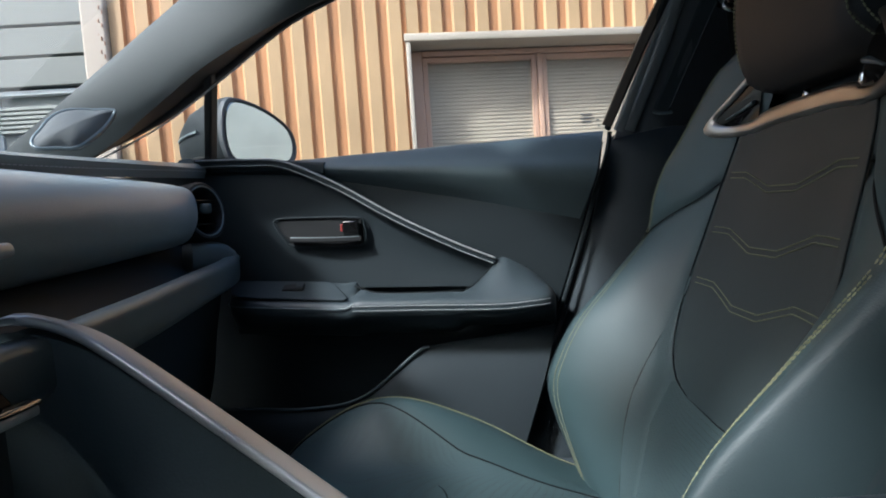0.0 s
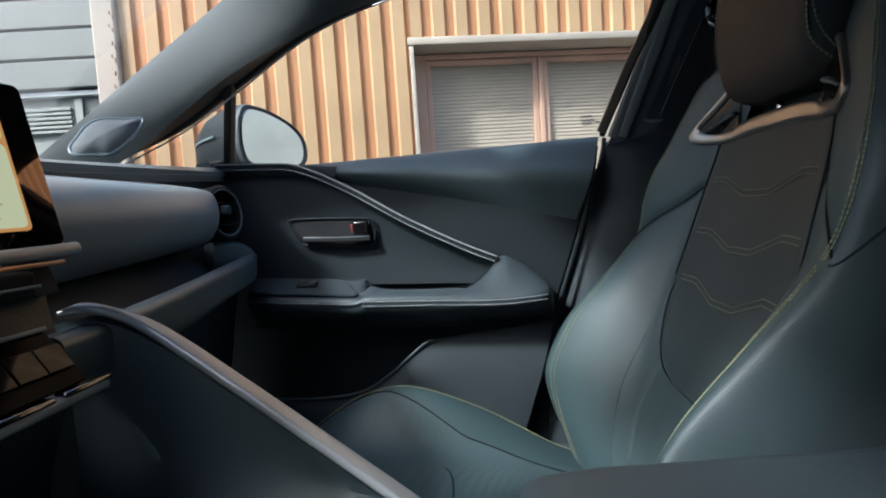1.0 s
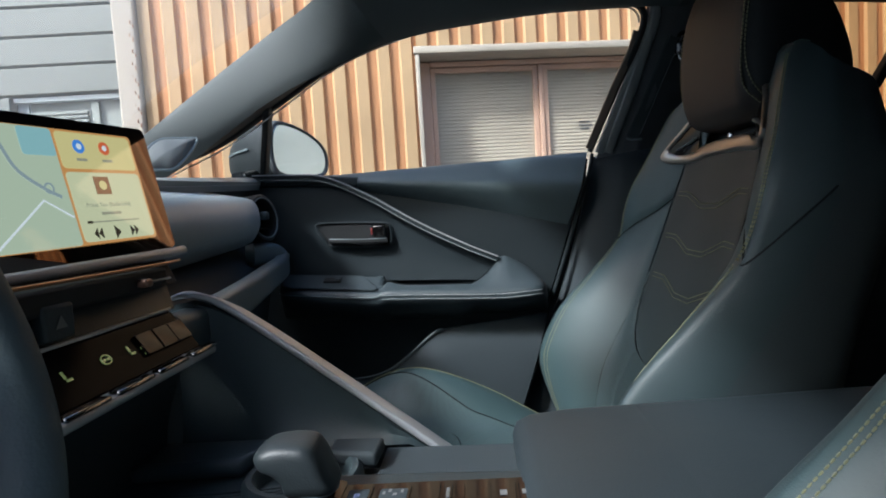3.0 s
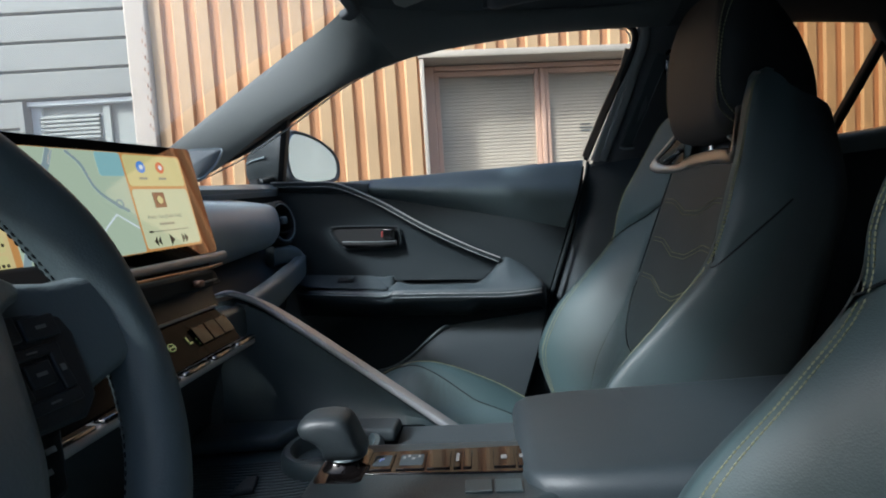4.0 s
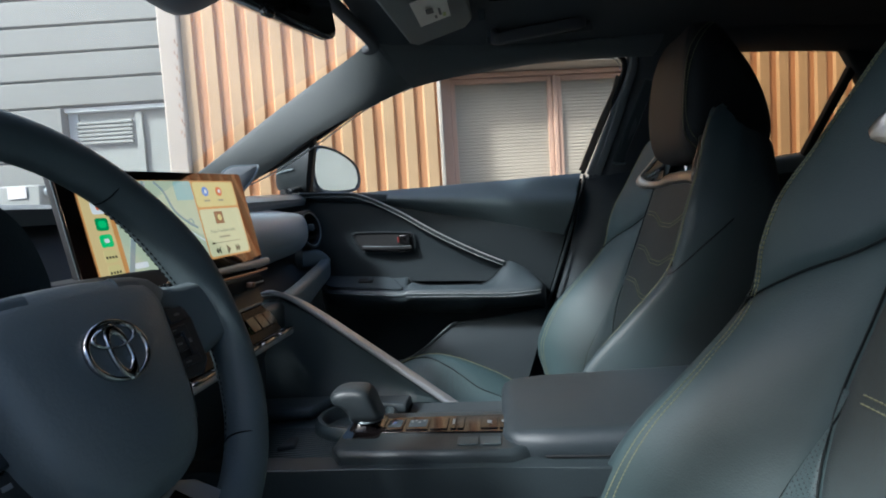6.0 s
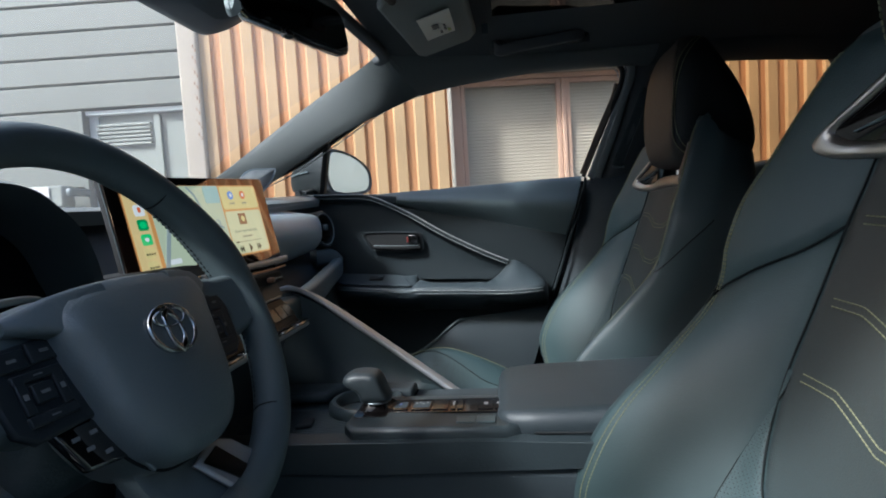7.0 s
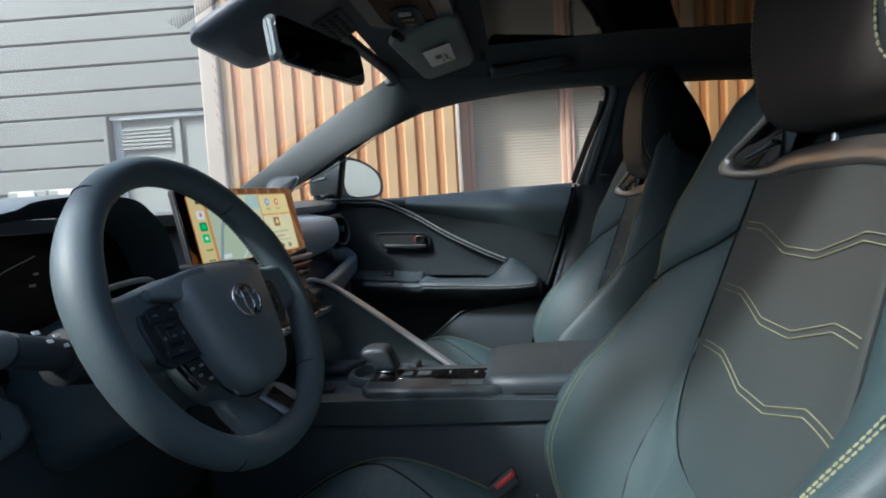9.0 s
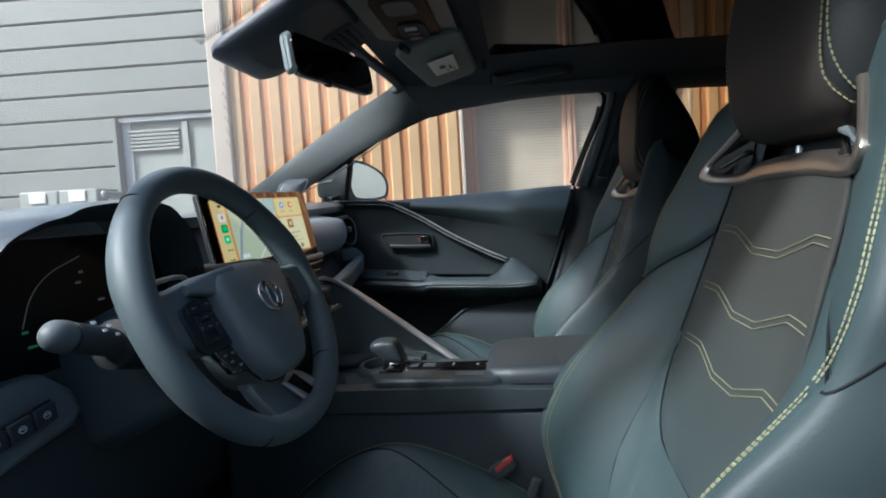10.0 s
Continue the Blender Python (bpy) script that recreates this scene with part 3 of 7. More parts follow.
# tweeter on the pillar foot
tweeter = thing("tweeter", "silver-edged speaker with a grey mesh grille", "speaker")
TW = [(-0.407, 0.485, 1.145), (-0.425, 0.473, 1.1445), (-0.450, 0.453, 1.143), (-0.461, 0.433, 1.131), (-0.4625, 0.413, 1.112), (-0.462, 0.396, 1.096), (-0.453, 0.391, 1.0855), (-0.435, 0.405, 1.0855), (-0.419, 0.418, 1.0865), (-0.411, 0.439, 1.101), (-0.407, 0.462, 1.119), (-0.4055, 0.479, 1.136)]
tw = spline(TW, 60, True)
tc = tw.mean(0)
part("frame", sweep(np.vstack([tw, tw[:2]]), circle(0.0024, 8), (0.5, -0.8, 0.3), False), GREYTRIM, tweeter, "thin satin frame")
MESH = material("speaker_mesh", (0.075, 0.085, 0.087), 0.6, 0.0, 1.0, 900, 0.05)
part("grille", loft([tw + np.array((-0.012, 0.022, 0)), tw, tc + (tw - tc) * 0.7 + np.array((0.005, -0.008, 0.002)), tc + (tw - tc) * 0.05 + np.array((0.007, -0.011, 0.003))], True, True), MESH, tweeter)

# windscreen, its black print and the side glass
screen_glass = thing("windscreen", "clear windscreen with a dotted black edge", "windscreen", kind="structure")
top = [(-0.108, 0.345, 1.352), (-0.15, 0.15, 1.385), (-0.16, MID, 1.39), (-0.15, 2 * MID - 0.15, 1.385), (-0.108, 2 * MID - 0.345, 1.352)]
low = [(-0.70, 0.50, 1.05), (-0.82, 0.25, 1.045), (-0.86, MID, 1.045), (-0.82, 2 * MID - 0.25, 1.045), (-0.70, 2 * MID - 0.50, 1.05)]
mid = [tuple((np.array(a) + np.array(b)) / 2 + np.array((-0.02, 0, 0.02))) for a, b in zip(top, low)]
pane = part("pane", sheet([top, mid, low], 30, 30), SCREEN, screen_glass)
pane.visible_shadow = False

part("header_trim", sweep(spline([(x + 0.004, y, z - 0.006) for x, y, z in [(-0.128, 0.392, 1.349)] + top + [(-0.128, 2 * MID - 0.392, 1.349)]], 60), rounded(0.024, 0.016, 0.006), (0, 0, 1)), LINER, roof, "dark edge of the lining along the windscreen")

verts, faces = [], []
for i in range(9):
    for j in range(40):
        x, y, r = -0.300 + 0.0042 * (j + 0.5 * (i % 2)), MID - 0.104 - 0.0038 * i, 0.0017 - 0.00013 * i
        k = len(verts)
        verts += [(x + r * math.cos(a), y + r * math.sin(a), 1.385 + 0.49 * (x + r * math.cos(a) + 0.16) + 0.0005) for a in (0.0, 1.05, 2.09, 3.14, 4.19, 5.24)]
        faces.append(tuple(range(k, k + 6)))
me = bpy.data.meshes.new("print_dots")
me.from_pydata(verts, [], faces)
bm = bmesh.new()
bm.from_mesh(me)
tagged(part("print_dots", bm, RUBBER, screen_glass, "fading rows of black printed dots", False), kind="stuff")

# ---- right front door ----
door = thing("passenger_door", "closed black front door with leather armrest and sloping stitched trim", "car door", (0.0, 0.68, 0.45))


def d(name, bm, mat, parent=None, label="", smooth=True):
    """A part of the door, built in the cabin's coordinates."""
    bmesh.ops.translate(bm, vec=(0.0, -0.68, -0.45), verts=bm.verts)
    return part(name, bm, mat, parent or door, label, smooth)


# main panel, with its rear edge sloping down and forwards
d("inner_panel", sheet([[(-0.62, 0.69, 1.07), (-0.3, 0.682, 1.066), (0.0, 0.682, 1.06), (0.316, 0.682, 1.07)],
                        [(-0.62, 0.69, 0.95), (-0.3, 0.682, 0.95), (0.0, 0.68, 0.95), (0.278, 0.682, 0.95)],
                        [(-0.62, 0.69, 0.82), (-0.3, 0.69, 0.82), (0.0, 0.69, 0.82), (0.235, 0.69, 0.82)],
                        [(-0.62, 0.70, 0.65), (-0.3, 0.70, 0.65), (0.0, 0.70, 0.65), (0.175, 0.70, 0.65)],
                        [(-0.62, 0.70, 0.46), (-0.3, 0.70, 0.46), (0.0, 0.70, 0.46), (0.11, 0.70, 0.46)]], 30, 40, 0.03, (0, 1, 0)), DARK)
# wedge-shaped shoulder pad under the glass
pad = []
for x, zt, zl, yi in ((-0.30, 1.079, 1.073, 0.672), (-0.225, 1.078, 1.062, 0.664), (-0.1, 1.080, 1.046, 0.652), (0.06, 1.083, 1.026, 0.645), (0.2, 1.086, 1.008, 0.643), (0.318, 1.088, 0.993, 0.643)):
    pad.append([(x, 0.712, zt - 0.012), (x, 0.70, zt - 0.001), (x, 0.688, zt), (x, 0.5 * (0.688 + yi), 0.6 * zt + 0.4 * zl), (x, yi + 0.004, zl + 0.25 * (zt - zl)), (x, 0.35 * 0.684 + 0.65 * yi, zl - 0.1 * (zt - zl)), (x, 0.684, zl - 0.55 * (zt - zl))])
pad = [[(x - 0.33 * (1.088 - z) * max(0.0, min(1.0, (x + 0.3) / 0.6)), y, z) for x, y, z in r] for r in pad]
d("shoulder_pad", sheet(pad, 24, 30, 0.0), PAD, None, "blue-grey soft shoulder pad")
# field below the trim, dished round the handle
d("lower_field", sheet([[(-0.39, 0.668, 1.07), (-0.30, 0.668, 1.066), (-0.215, 0.668, 1.056), (-0.13, 0.667, 1.012), (-0.04, 0.666, 0.958), (0.055, 0.665, 0.908), (0.13, 0.665, 0.878)],
                        [(-0.39, 0.672, 0.97), (-0.30, 0.672, 0.965), (-0.215, 0.673, 0.96), (-0.13, 0.672, 0.935), (-0.04, 0.672, 0.905), (0.04, 0.671, 0.875), (0.11, 0.67, 0.86)],
                        [(-0.39, 0.672, 0.865), (-0.30, 0.672, 0.86), (-0.215, 0.672, 0.855), (-0.13, 0.67, 0.85), (-0.04, 0.668, 0.846), (0.03, 0.668, 0.843), (0.085, 0.668, 0.84)]], 30, 24, 0.012, (0, 1, 0)), FIELD)
SPEAR = [(-0.375, 0.655, 1.079), (-0.29, 0.655, 1.075), (-0.224, 0.654, 1.067), (-0.135, 0.654, 1.024), (-0.042, 0.654, 0.966), (0.051, 0.654, 0.916), (0.122, 0.657, 0.883)]
sp = spline(SPEAR, 60) + np.array((0, -0.003, 0))
ridge = d("trim_ridge", sweep(sp, [(-0.012, 0.0075), (-0.002, 0.008), (0.006, 0.0062), (0.0078, 0.0045), (0.0076, 0.002), (0.0050, 0.001), (0.0050, -0.001), (0.0076, -0.002), (0.0078, -0.0045), (0.006, -0.0062), (-0.004, -0.008), (-0.012, -0.0075)], (0, 0, 1), True, lambda t: 1.0 - 0.25 * t), FIELD, None, "leather-wrapped sloping ridge")
for o in (0.0048, -0.0048):
    d("stitching", stitches(sp + np.array((0, -0.0080, o)), 0.0052, 0.0046, 0.0009), THREAD_GREY, ridge)
d("ridge_edge", sweep(sp + np.array((0, -0.0078, 0.0060)), circle(0.0011, 6), (0, 0, 1), True), SATIN, ridge, "pale edge line")
# inside handle in its bowl
bowl = [(-0.256, 0.664, 0.972), (-0.225, 0.664, 0.977), (-0.112, 0.664, 0.971), (-0.099, 0.664, 0.962), (-0.097, 0.664, 0.932), (-0.115, 0.664, 0.922), (-0.220, 0.664, 0.928), (-0.236, 0.664, 0.938)]
bw = spline(bowl, 48, True)
bc = bw.mean(0)
handle_bowl = d("handle_bowl", loft([bc + (bw - bc) * 0.95 + np.array((0, 0.002, 0)), bc + (bw - bc) * 0.94 + np.array((0, -0.001, 0)), bc + (bw - bc) * 0.92, bc + (bw - bc) * 0.88 + np.array((0, 0.001, 0)), bc + (bw - bc) * 0.85 + np.array((0, 0.0012, 0))], True, True), RUBBER, None, "black handle bowl")
d("bowl_rim", sweep(np.vstack([bw, bw[:2]]) + np.array((0, -0.001, 0)), circle(0.0018, 8), (0, 1, 0), False), FIELD, handle_bowl, "soft raised rim")
d("door_lever", sweep(spline([(-0.226, 0.660, 0.9395), (-0.19, 0.653, 0.9375), (-0.15, 0.652, 0.9355), (-0.104, 0.656, 0.9345)], 24), rounded(0.012, 0.0095, 0.003), (0, 0, 1), True), RUBBER, handle_bowl, "black lever")
d("lever_edge", sweep(spline([(-0.226, 0.6545, 0.9435), (-0.19, 0.6475, 0.9418), (-0.15, 0.6465, 0.9400), (-0.106, 0.6505, 0.939)], 24), circle(0.0009, 8), (0, 0, 1)), GREYTRIM, handle_bowl, "silver edge line")
d("lock_button", box((0.027, 0.010, 0.026), (-0.120, 0.657, 0.954), 0.003), PIANO, handle_bowl)
d("lock_mark", box((0.0035, 0.006, 0.013), (-0.1355, 0.6550, 0.955), 0.001), material("dark_red_plastic", (0.22, 0.025, 0.02), 0.4), handle_bowl, "red unlocked mark")
# armrest: a shelf under the switches, then a lip before the pull cup, swept up into a fin at the rear
arm = []
for x, zt, yf in ((-0.338, 0.846, 0.655), (-0.326, 0.847, 0.622), (-0.305, 0.846, 0.602), (-0.25, 0.842, 0.595), (-0.19, 0.838, 0.592), (-0.14, 0.834, 0.590), (-0.118, 0.833, 0.589)):
    k = (0.672 - yf) / 0.08
    arm.append([(x, 0.674, zt + 0.020 * k), (x, 0.672, zt + 0.023 * k), (x, 0.664, zt + 0.0225 * k), (x, 0.645, zt + 0.015 * k), (x, yf + 0.014 * k, zt + 0.0035), (x, yf + 0.003, zt - 0.001), (x, yf, zt - 0.009), (x, yf + 0.004 * k, zt - 0.024), (x, yf + 0.03 * k, zt - 0.046), (x, 0.674, zt - 0.07)])
for x, zt, zc in ((-0.104, 0.837, 0.851), (-0.085, 0.8365, 0.845), (-0.06, 0.8355, 0.842), (0.0, 0.833, 0.8395), (0.045, 0.831, 0.839)):
    arm.append([(x, 0.672, zc - 0.040), (x, 0.655, zc - 0.040), (x, 0.635, zc - 0.022), (x, 0.625, zc), (x, 0.607, zt + 0.0045), (x, 0.5925, zt - 0.001), (x, 0.589, zt - 0.009), (x, 0.593, zt - 0.024), (x, 0.62, zt - 0.046), (x, 0.674, zt - 0.07)])
for x, zt, zc, yc, yf in ((0.071, 0.830, 0.840, 0.632, 0.589), (0.088, 0.829, 0.848, 0.643, 0.589), (0.104, 0.8285, 0.862, 0.652, 0.589), (0.122, 0.828, 0.881, 0.660, 0.589), (0.137, 0.828, 0.8865, 0.662, 0.5895), (0.160, 0.829, 0.875, 0.662, 0.590), (0.184, 0.8305, 0.8595, 0.662, 0.592), (0.203, 0.831, 0.842, 0.660, 0.600), (0.213, 0.826, 0.830, 0.658, 0.618), (0.219, 0.816, 0.817, 0.662, 0.650)):
    arm.append([(x, 0.674, zc - 0.012), (x, 0.672, zc - 0.006), (x, yc + 0.006, zc - 0.001), (x, yc, zc), (x, 0.45 * yc + 0.55 * yf, 0.40 * zc + 0.60 * zt + 0.003), (x, yf + 0.0035, zt - 0.001), (x, yf, zt - 0.009), (x, yf + 0.004, zt - 0.022), (x, 0.5 * yf + 0.5 * 0.674, zt - 0.040), (x, 0.674, zt - 0.058)])
armrest = d("armrest", sheet(arm, 36, 70, 0.0), ARMHIDE, None, "stitched leather armrest")
ap = spline([(-0.112, 0.5875, 0.8295), (0.0, 0.5875, 0.8255), (0.116, 0.5875, 0.8205), (0.18, 0.589, 0.8230), (0.205, 0.600, 0.8235)], 60)
for o in (0.0, -0.0075):
    d("stitching", stitches(ap + np.array((0, -0.0006, o)), 0.0056, 0.0045, 0.0007), THREAD_GREY, armrest)
d("cup_edge", sweep(spline([(-0.115, 0.631, 0.857), (-0.088, 0.6255, 0.847), (-0.06, 0.6235, 0.843), (0.0, 0.6235, 0.8405), (0.05, 0.6245, 0.840), (0.075, 0.632, 0.8425), (0.104, 0.651, 0.8635), (0.124, 0.6595, 0.884)], 60), circle(0.0011, 6), (0, 0, 1)), SEAM, armrest, "dark pull cup edge")
# switch plate with one window switch
sw = d("switch_plate", slab([(-0.330, 0.640, 0.8665), (-0.322, 0.656, 0.8715), (-0.162, 0.656, 0.8605), (-0.150, 0.645, 0.8555), (-0.122, 0.606, 0.8385), (-0.128, 0.598, 0.8365), (-0.300, 0.6015, 0.850), (-0.318, 0.610, 0.8545)], (0, -0.001, 0.004), 0.002), HARD, armrest, "dark switch plate")
d("plate_edge", sweep(spline([(-0.325, 0.612, 0.841), (-0.302, 0.5965, 0.838), (-0.2, 0.5885, 0.8305), (-0.132, 0.586, 0.8265), (-0.119, 0.587, 0.8285), (-0.111, 0.588, 0.834)], 36), circle(0.0011, 8), (0, 0, 1)), GREYTRIM, armrest, "grey edge strip")
d("window_switch", box((0.036, 0.017, 0.006), (-0.218, 0.6275, 0.8605), 0.002, Matrix.Rotation(radians(23), 3, "X")), RUBBER, sw, "black window switch")
d("switch_lip", box((0.013, 0.013, 0.004), (-0.206, 0.6270, 0.8640), 0.0015, Matrix.Rotation(radians(23), 3, "X")), HARD, sw)
# map pocket below
d("pocket_panel", sheet([[(-0.45, 0.664, 0.652), (-0.34, 0.658, 0.645), (-0.22, 0.656, 0.64), (-0.12, 0.655, 0.657), (-0.02, 0.655, 0.732), (0.1, 0.66, 0.75), (0.218, 0.665, 0.765)],
                         [(-0.45, 0.65, 0.60), (-0.34, 0.64, 0.60), (-0.22, 0.638, 0.60), (-0.12, 0.638, 0.61), (-0.02, 0.64, 0.65), (0.09, 0.645, 0.66), (0.19, 0.65, 0.67)],
                         [(-0.45, 0.66, 0.46), (-0.34, 0.65, 0.46), (-0.22, 0.65, 0.46), (-0.12, 0.65, 0.46), (-0.02, 0.65, 0.46), (0.06, 0.65, 0.46), (0.12, 0.66, 0.46)]], 36, 20, 0.015, (0, 1, 0)), HARD, None, "black map pocket")
d("pocket_lip", sweep(spline([(-0.45, 0.660, 0.654), (-0.34, 0.655, 0.648), (-0.22, 0.653, 0.643), (-0.12, 0.652, 0.660), (-0.02, 0.652, 0.735), (0.0, 0.653, 0.742)], 50), circle(0.003, 8), (0, 0, 1)), SOFT)
d("top_rail", sweep(spline([(-0.42, 0.680, 1.074), (-0.33, 0.676, 1.071), (-0.24, 0.674, 1.066), (-0.16, 0.676, 1.058)], 24), rounded(0.034, 0.022, 0.006), (0, 0, 1)), FIELD, None, "leather-wrapped top rail")
# glass, rubber run, quarter-light bar
SIDEGLASS = [(-0.55, 0.668, 1.09), (-0.2, 0.683, 1.07), (0.322, 0.69, 1.08)]
glass = d("side_glass", sheet([SIDEGLASS, [(-0.42, 0.64, 1.14), (-0.15, 0.62, 1.19), (0.36, 0.615, 1.2)], [(-0.33, 0.61, 1.19), (-0.1, 0.555, 1.3), (0.4, 0.535, 1.33)]], 20, 12), GLASS, None, "clear window pane")
glass.visible_shadow = False
SEAL = [(-0.56, 0.657, 1.112), (-0.42, 0.63, 1.155), (-0.294, 0.594, 1.213), (-0.166, 0.557, 1.272), (-0.045, 0.535, 1.307), (0.08, 0.525, 1.325), (0.216, 0.522, 1.331), (0.31, 0.521, 1.3305), (0.366, 0.521, 1.328), (0.389, 0.5235, 1.320), (0.397, 0.5315, 1.300), (0.387, 0.552, 1.262), (0.362, 0.603, 1.198), (0.320, 0.667, 1.09)]
d("window_seal", sweep(spline(SEAL, 120), rounded(0.010, 0.014, 0.004), (0, 1, 0)), RUBBER, None, "black rubber window seal")
d("window_frame", sweep(spline([(0.22, 0.513, 1.346), (0.31, 0.512, 1.3455), (0.374, 0.511, 1.342), (0.405, 0.514, 1.329), (0.4135, 0.523, 1.300), (0.402, 0.546, 1.258), (0.376, 0.597, 1.194), (0.336, 0.657, 1.085)], 80), rounded(0.017, 0.012, 0.005), (0, 1, 0)), BAND, None, "grey window frame")
d("window_trim", sweep(spline([(-0.55, 0.644, 1.0945), (-0.412, 0.614, 1.1415), (-0.286, 0.578, 1.1995), (-0.158, 0.541, 1.2615), (-0.042, 0.521, 1.296), (0.08, 0.517, 1.315), (0.216, 0.514, 1.321), (0.31, 0.514, 1.3205), (0.36, 0.515, 1.3185), (0.3805, 0.518, 1.311), (0.387, 0.527, 1.295)], 80), circle(0.0016, 8), (0, 0, 1)), SATIN, None, "grey edge strip")
# the cap's brown is a reflection put into its base colour
d("gloss_cap", sweep([(0.387, 0.540, 1.285), (0.380, 0.556, 1.255), (0.355, 0.600, 1.195), (0.317, 0.660, 1.095)], rounded(0.014, 0.006, 0.002), (0, 1, 0)), material("window_edge_reflection", (0.15, 0.115, 0.09), 0.2), None, "glossy brown-grey window edge cap")
d("quarter_bar", sweep([(-0.360, 0.667, 1.070), (-0.302, 0.577, 1.225)], rounded(0.013, 0.022, 0.003), (0, 1, 0)), RUBBER, None, "black quarter-light bar")
d("door_shut_edge", sweep(spline([(0.325, 0.672, 1.085), (0.318, 0.672, 1.05), (0.285, 0.674, 0.95), (0.24, 0.676, 0.82), (0.18, 0.68, 0.65), (0.115, 0.68, 0.48)], 40), rounded(0.007, 0.008, 0.003), (0, 1, 0)), DARK, None, "dark shut edge")
d("outer_skin", sheet([[(-0.62, 0.74, 1.07), (0.33, 0.76, 1.08)], [(-0.62, 0.80, 0.8), (0.3, 0.82, 0.8)], [(-0.62, 0.78, 0.4), (0.2, 0.80, 0.4)]], 12, 12, 0.01, (0, -1, 0)), CARPAINT)

# outside mirror
wing = thing("side_mirror", "dark wing mirror with a curved glass outside the window", "mirror", (-0.343, 0.86, 1.150))
rim = spline([(a - 0.010, b + 0.002) for a, b in ((-0.096, 0.005), (-0.091, 0.040), (-0.078, 0.062), (-0.059, 0.068), (-0.014, 0.062), (0.035, 0.046), (0.075, 0.023), (0.092, 0.001), (0.097, -0.023), (0.092, -0.046), (0.075, -0.060), (0.035, -0.066), (-0.034, -0.068), (-0.078, -0.058), (-0.093, -0.030))], 64, True)
teardrop = lambda x, k, drop=0.0: [(x, -0.006 + (a + 0.006) * k, (b + 0.002) * k - 0.002 - drop) for a, b in rim]
part("shell", loft([teardrop(-0.2, 0.3, 0.016), teardrop(-0.197, 0.44, 0.014), teardrop(-0.165, 0.66, 0.009), teardrop(-0.11, 0.87, 0.003), teardrop(-0.05, 0.97), teardrop(0.0, 1.0), teardrop(0.012, 0.99)], True, True), material("mirror_shell_plastic", (0.010, 0.013, 0.014), 0.5, 0, 0, 400, 0.05, spec=0.3), wing, "dark tapered shell")
part("bezel", loft([teardrop(0.012, 0.995), teardrop(0.02, 0.965), teardrop(0.021, 0.92), teardrop(0.016, 0.875)], True, True), PILLARDARK, wing)
part("mirror_glass", loft([teardrop(0.0172, 0.87), teardrop(0.0182, 0.85)], True, True), MIRROR, wing, "mirror glass")
part("turn_signal", sweep(spline([(-0.165, -0.073, 0.003), (-0.11, -0.0955, 0.006), (-0.05, -0.1075, 0.008)], 14), rounded(0.003, 0.005, 0.001), (0, 0, 1)), GREYTRIM, wing)
part("stalk", sweep([(-0.06, -0.08, -0.05), (-0.06, -0.13, -0.06)], rounded(0.05, 0.03, 0.01), (0, 0, 1)), PIANO, wing)
wing.rotation_euler = (0, 0, radians(-29))

# ---- B pillar, belt, rear door ----
bpillar = thing("b_pillar", "black centre pillar trim", "pillar", kind="structure")
part("lower_trim", sheet([[(0.33, 0.70, 1.08), (0.37, 0.672, 1.085), (0.43, 0.665, 1.09), (0.56, 0.69, 1.09)],
                          [(0.285, 0.70, 0.9), (0.32, 0.678, 0.9), (0.40, 0.67, 0.9), (0.55, 0.70, 0.9)],
                          [(0.20, 0.71, 0.65), (0.24, 0.69, 0.65), (0.33, 0.685, 0.65), (0.5, 0.71, 0.65)],
                          [(0.12, 0.72, 0.42), (0.16, 0.70, 0.42), (0.26, 0.70, 0.42), (0.45, 0.72, 0.42)]], 24, 30, 0.01, (0, 1, 0)), HARD, bpillar)
part("upper_trim", sheet([[(0.335, 0.685, 1.075), (0.375, 0.652, 1.08), (0.43, 0.645, 1.085), (0.55, 0.67, 1.08)],
                          [(0.372, 0.615, 1.19), (0.41, 0.585, 1.19), (0.46, 0.58, 1.19), (0.56, 0.6, 1.19)],
                          [(0.40, 0.545, 1.31), (0.435, 0.52, 1.31), (0.49, 0.52, 1.31), (0.58, 0.54, 1.31)],
                          [(0.42, 0.52, 1.35), (0.46, 0.49, 1.35), (0.51, 0.49, 1.35), (0.6, 0.5, 1.35)]], 20, 24, 0.01, (0, 1, 0)), PILLARDARK, bpillar)
part("front_band", sweep(spline([(0.352, 0.655, 1.085), (0.386, 0.588, 1.193), (0.414, 0.525, 1.303)], 20), rounded(0.018, 0.012, 0.004), (0, 1, 0)), BAND, bpillar, "grey pillar edge band")
part("slide_cover", sweep([(0.398, 0.635, 1.11), (0.452, 0.540, 1.27)], rounded(0.026, 0.012, 0.004), (0, 1, 0)), HARD, bpillar)
part("slide_rib", sweep([(0.410, 0.627, 1.112), (0.462, 0.533, 1.268)], rounded(0.003, 0.005, 0.001), (0, 1, 0)), PILLARDARK, bpillar)
part("slide_lip", sweep([(0.384, 0.632, 1.107), (0.392, 0.628, 1.103), (0.412, 0.625, 1.103)], rounded(0.004, 0.004, 0.001), (0, 1, 0)), GREYTRIM, bpillar)
belt = thing("seat_belt", "black webbing seat belt hanging from its guide", "seat belt", (0.47, 0.55, 1.26))
part("guide", box((0.035, 0.03, 0.05), (0, 0, 0), 0.008), PIANO, belt)
part("loop", ring((0.004, -0.02, -0.03), (0.2, -1, 0.3), 0.02, circle(0.004, 8), 24, 0.6), CHROME, belt, "metal loop")
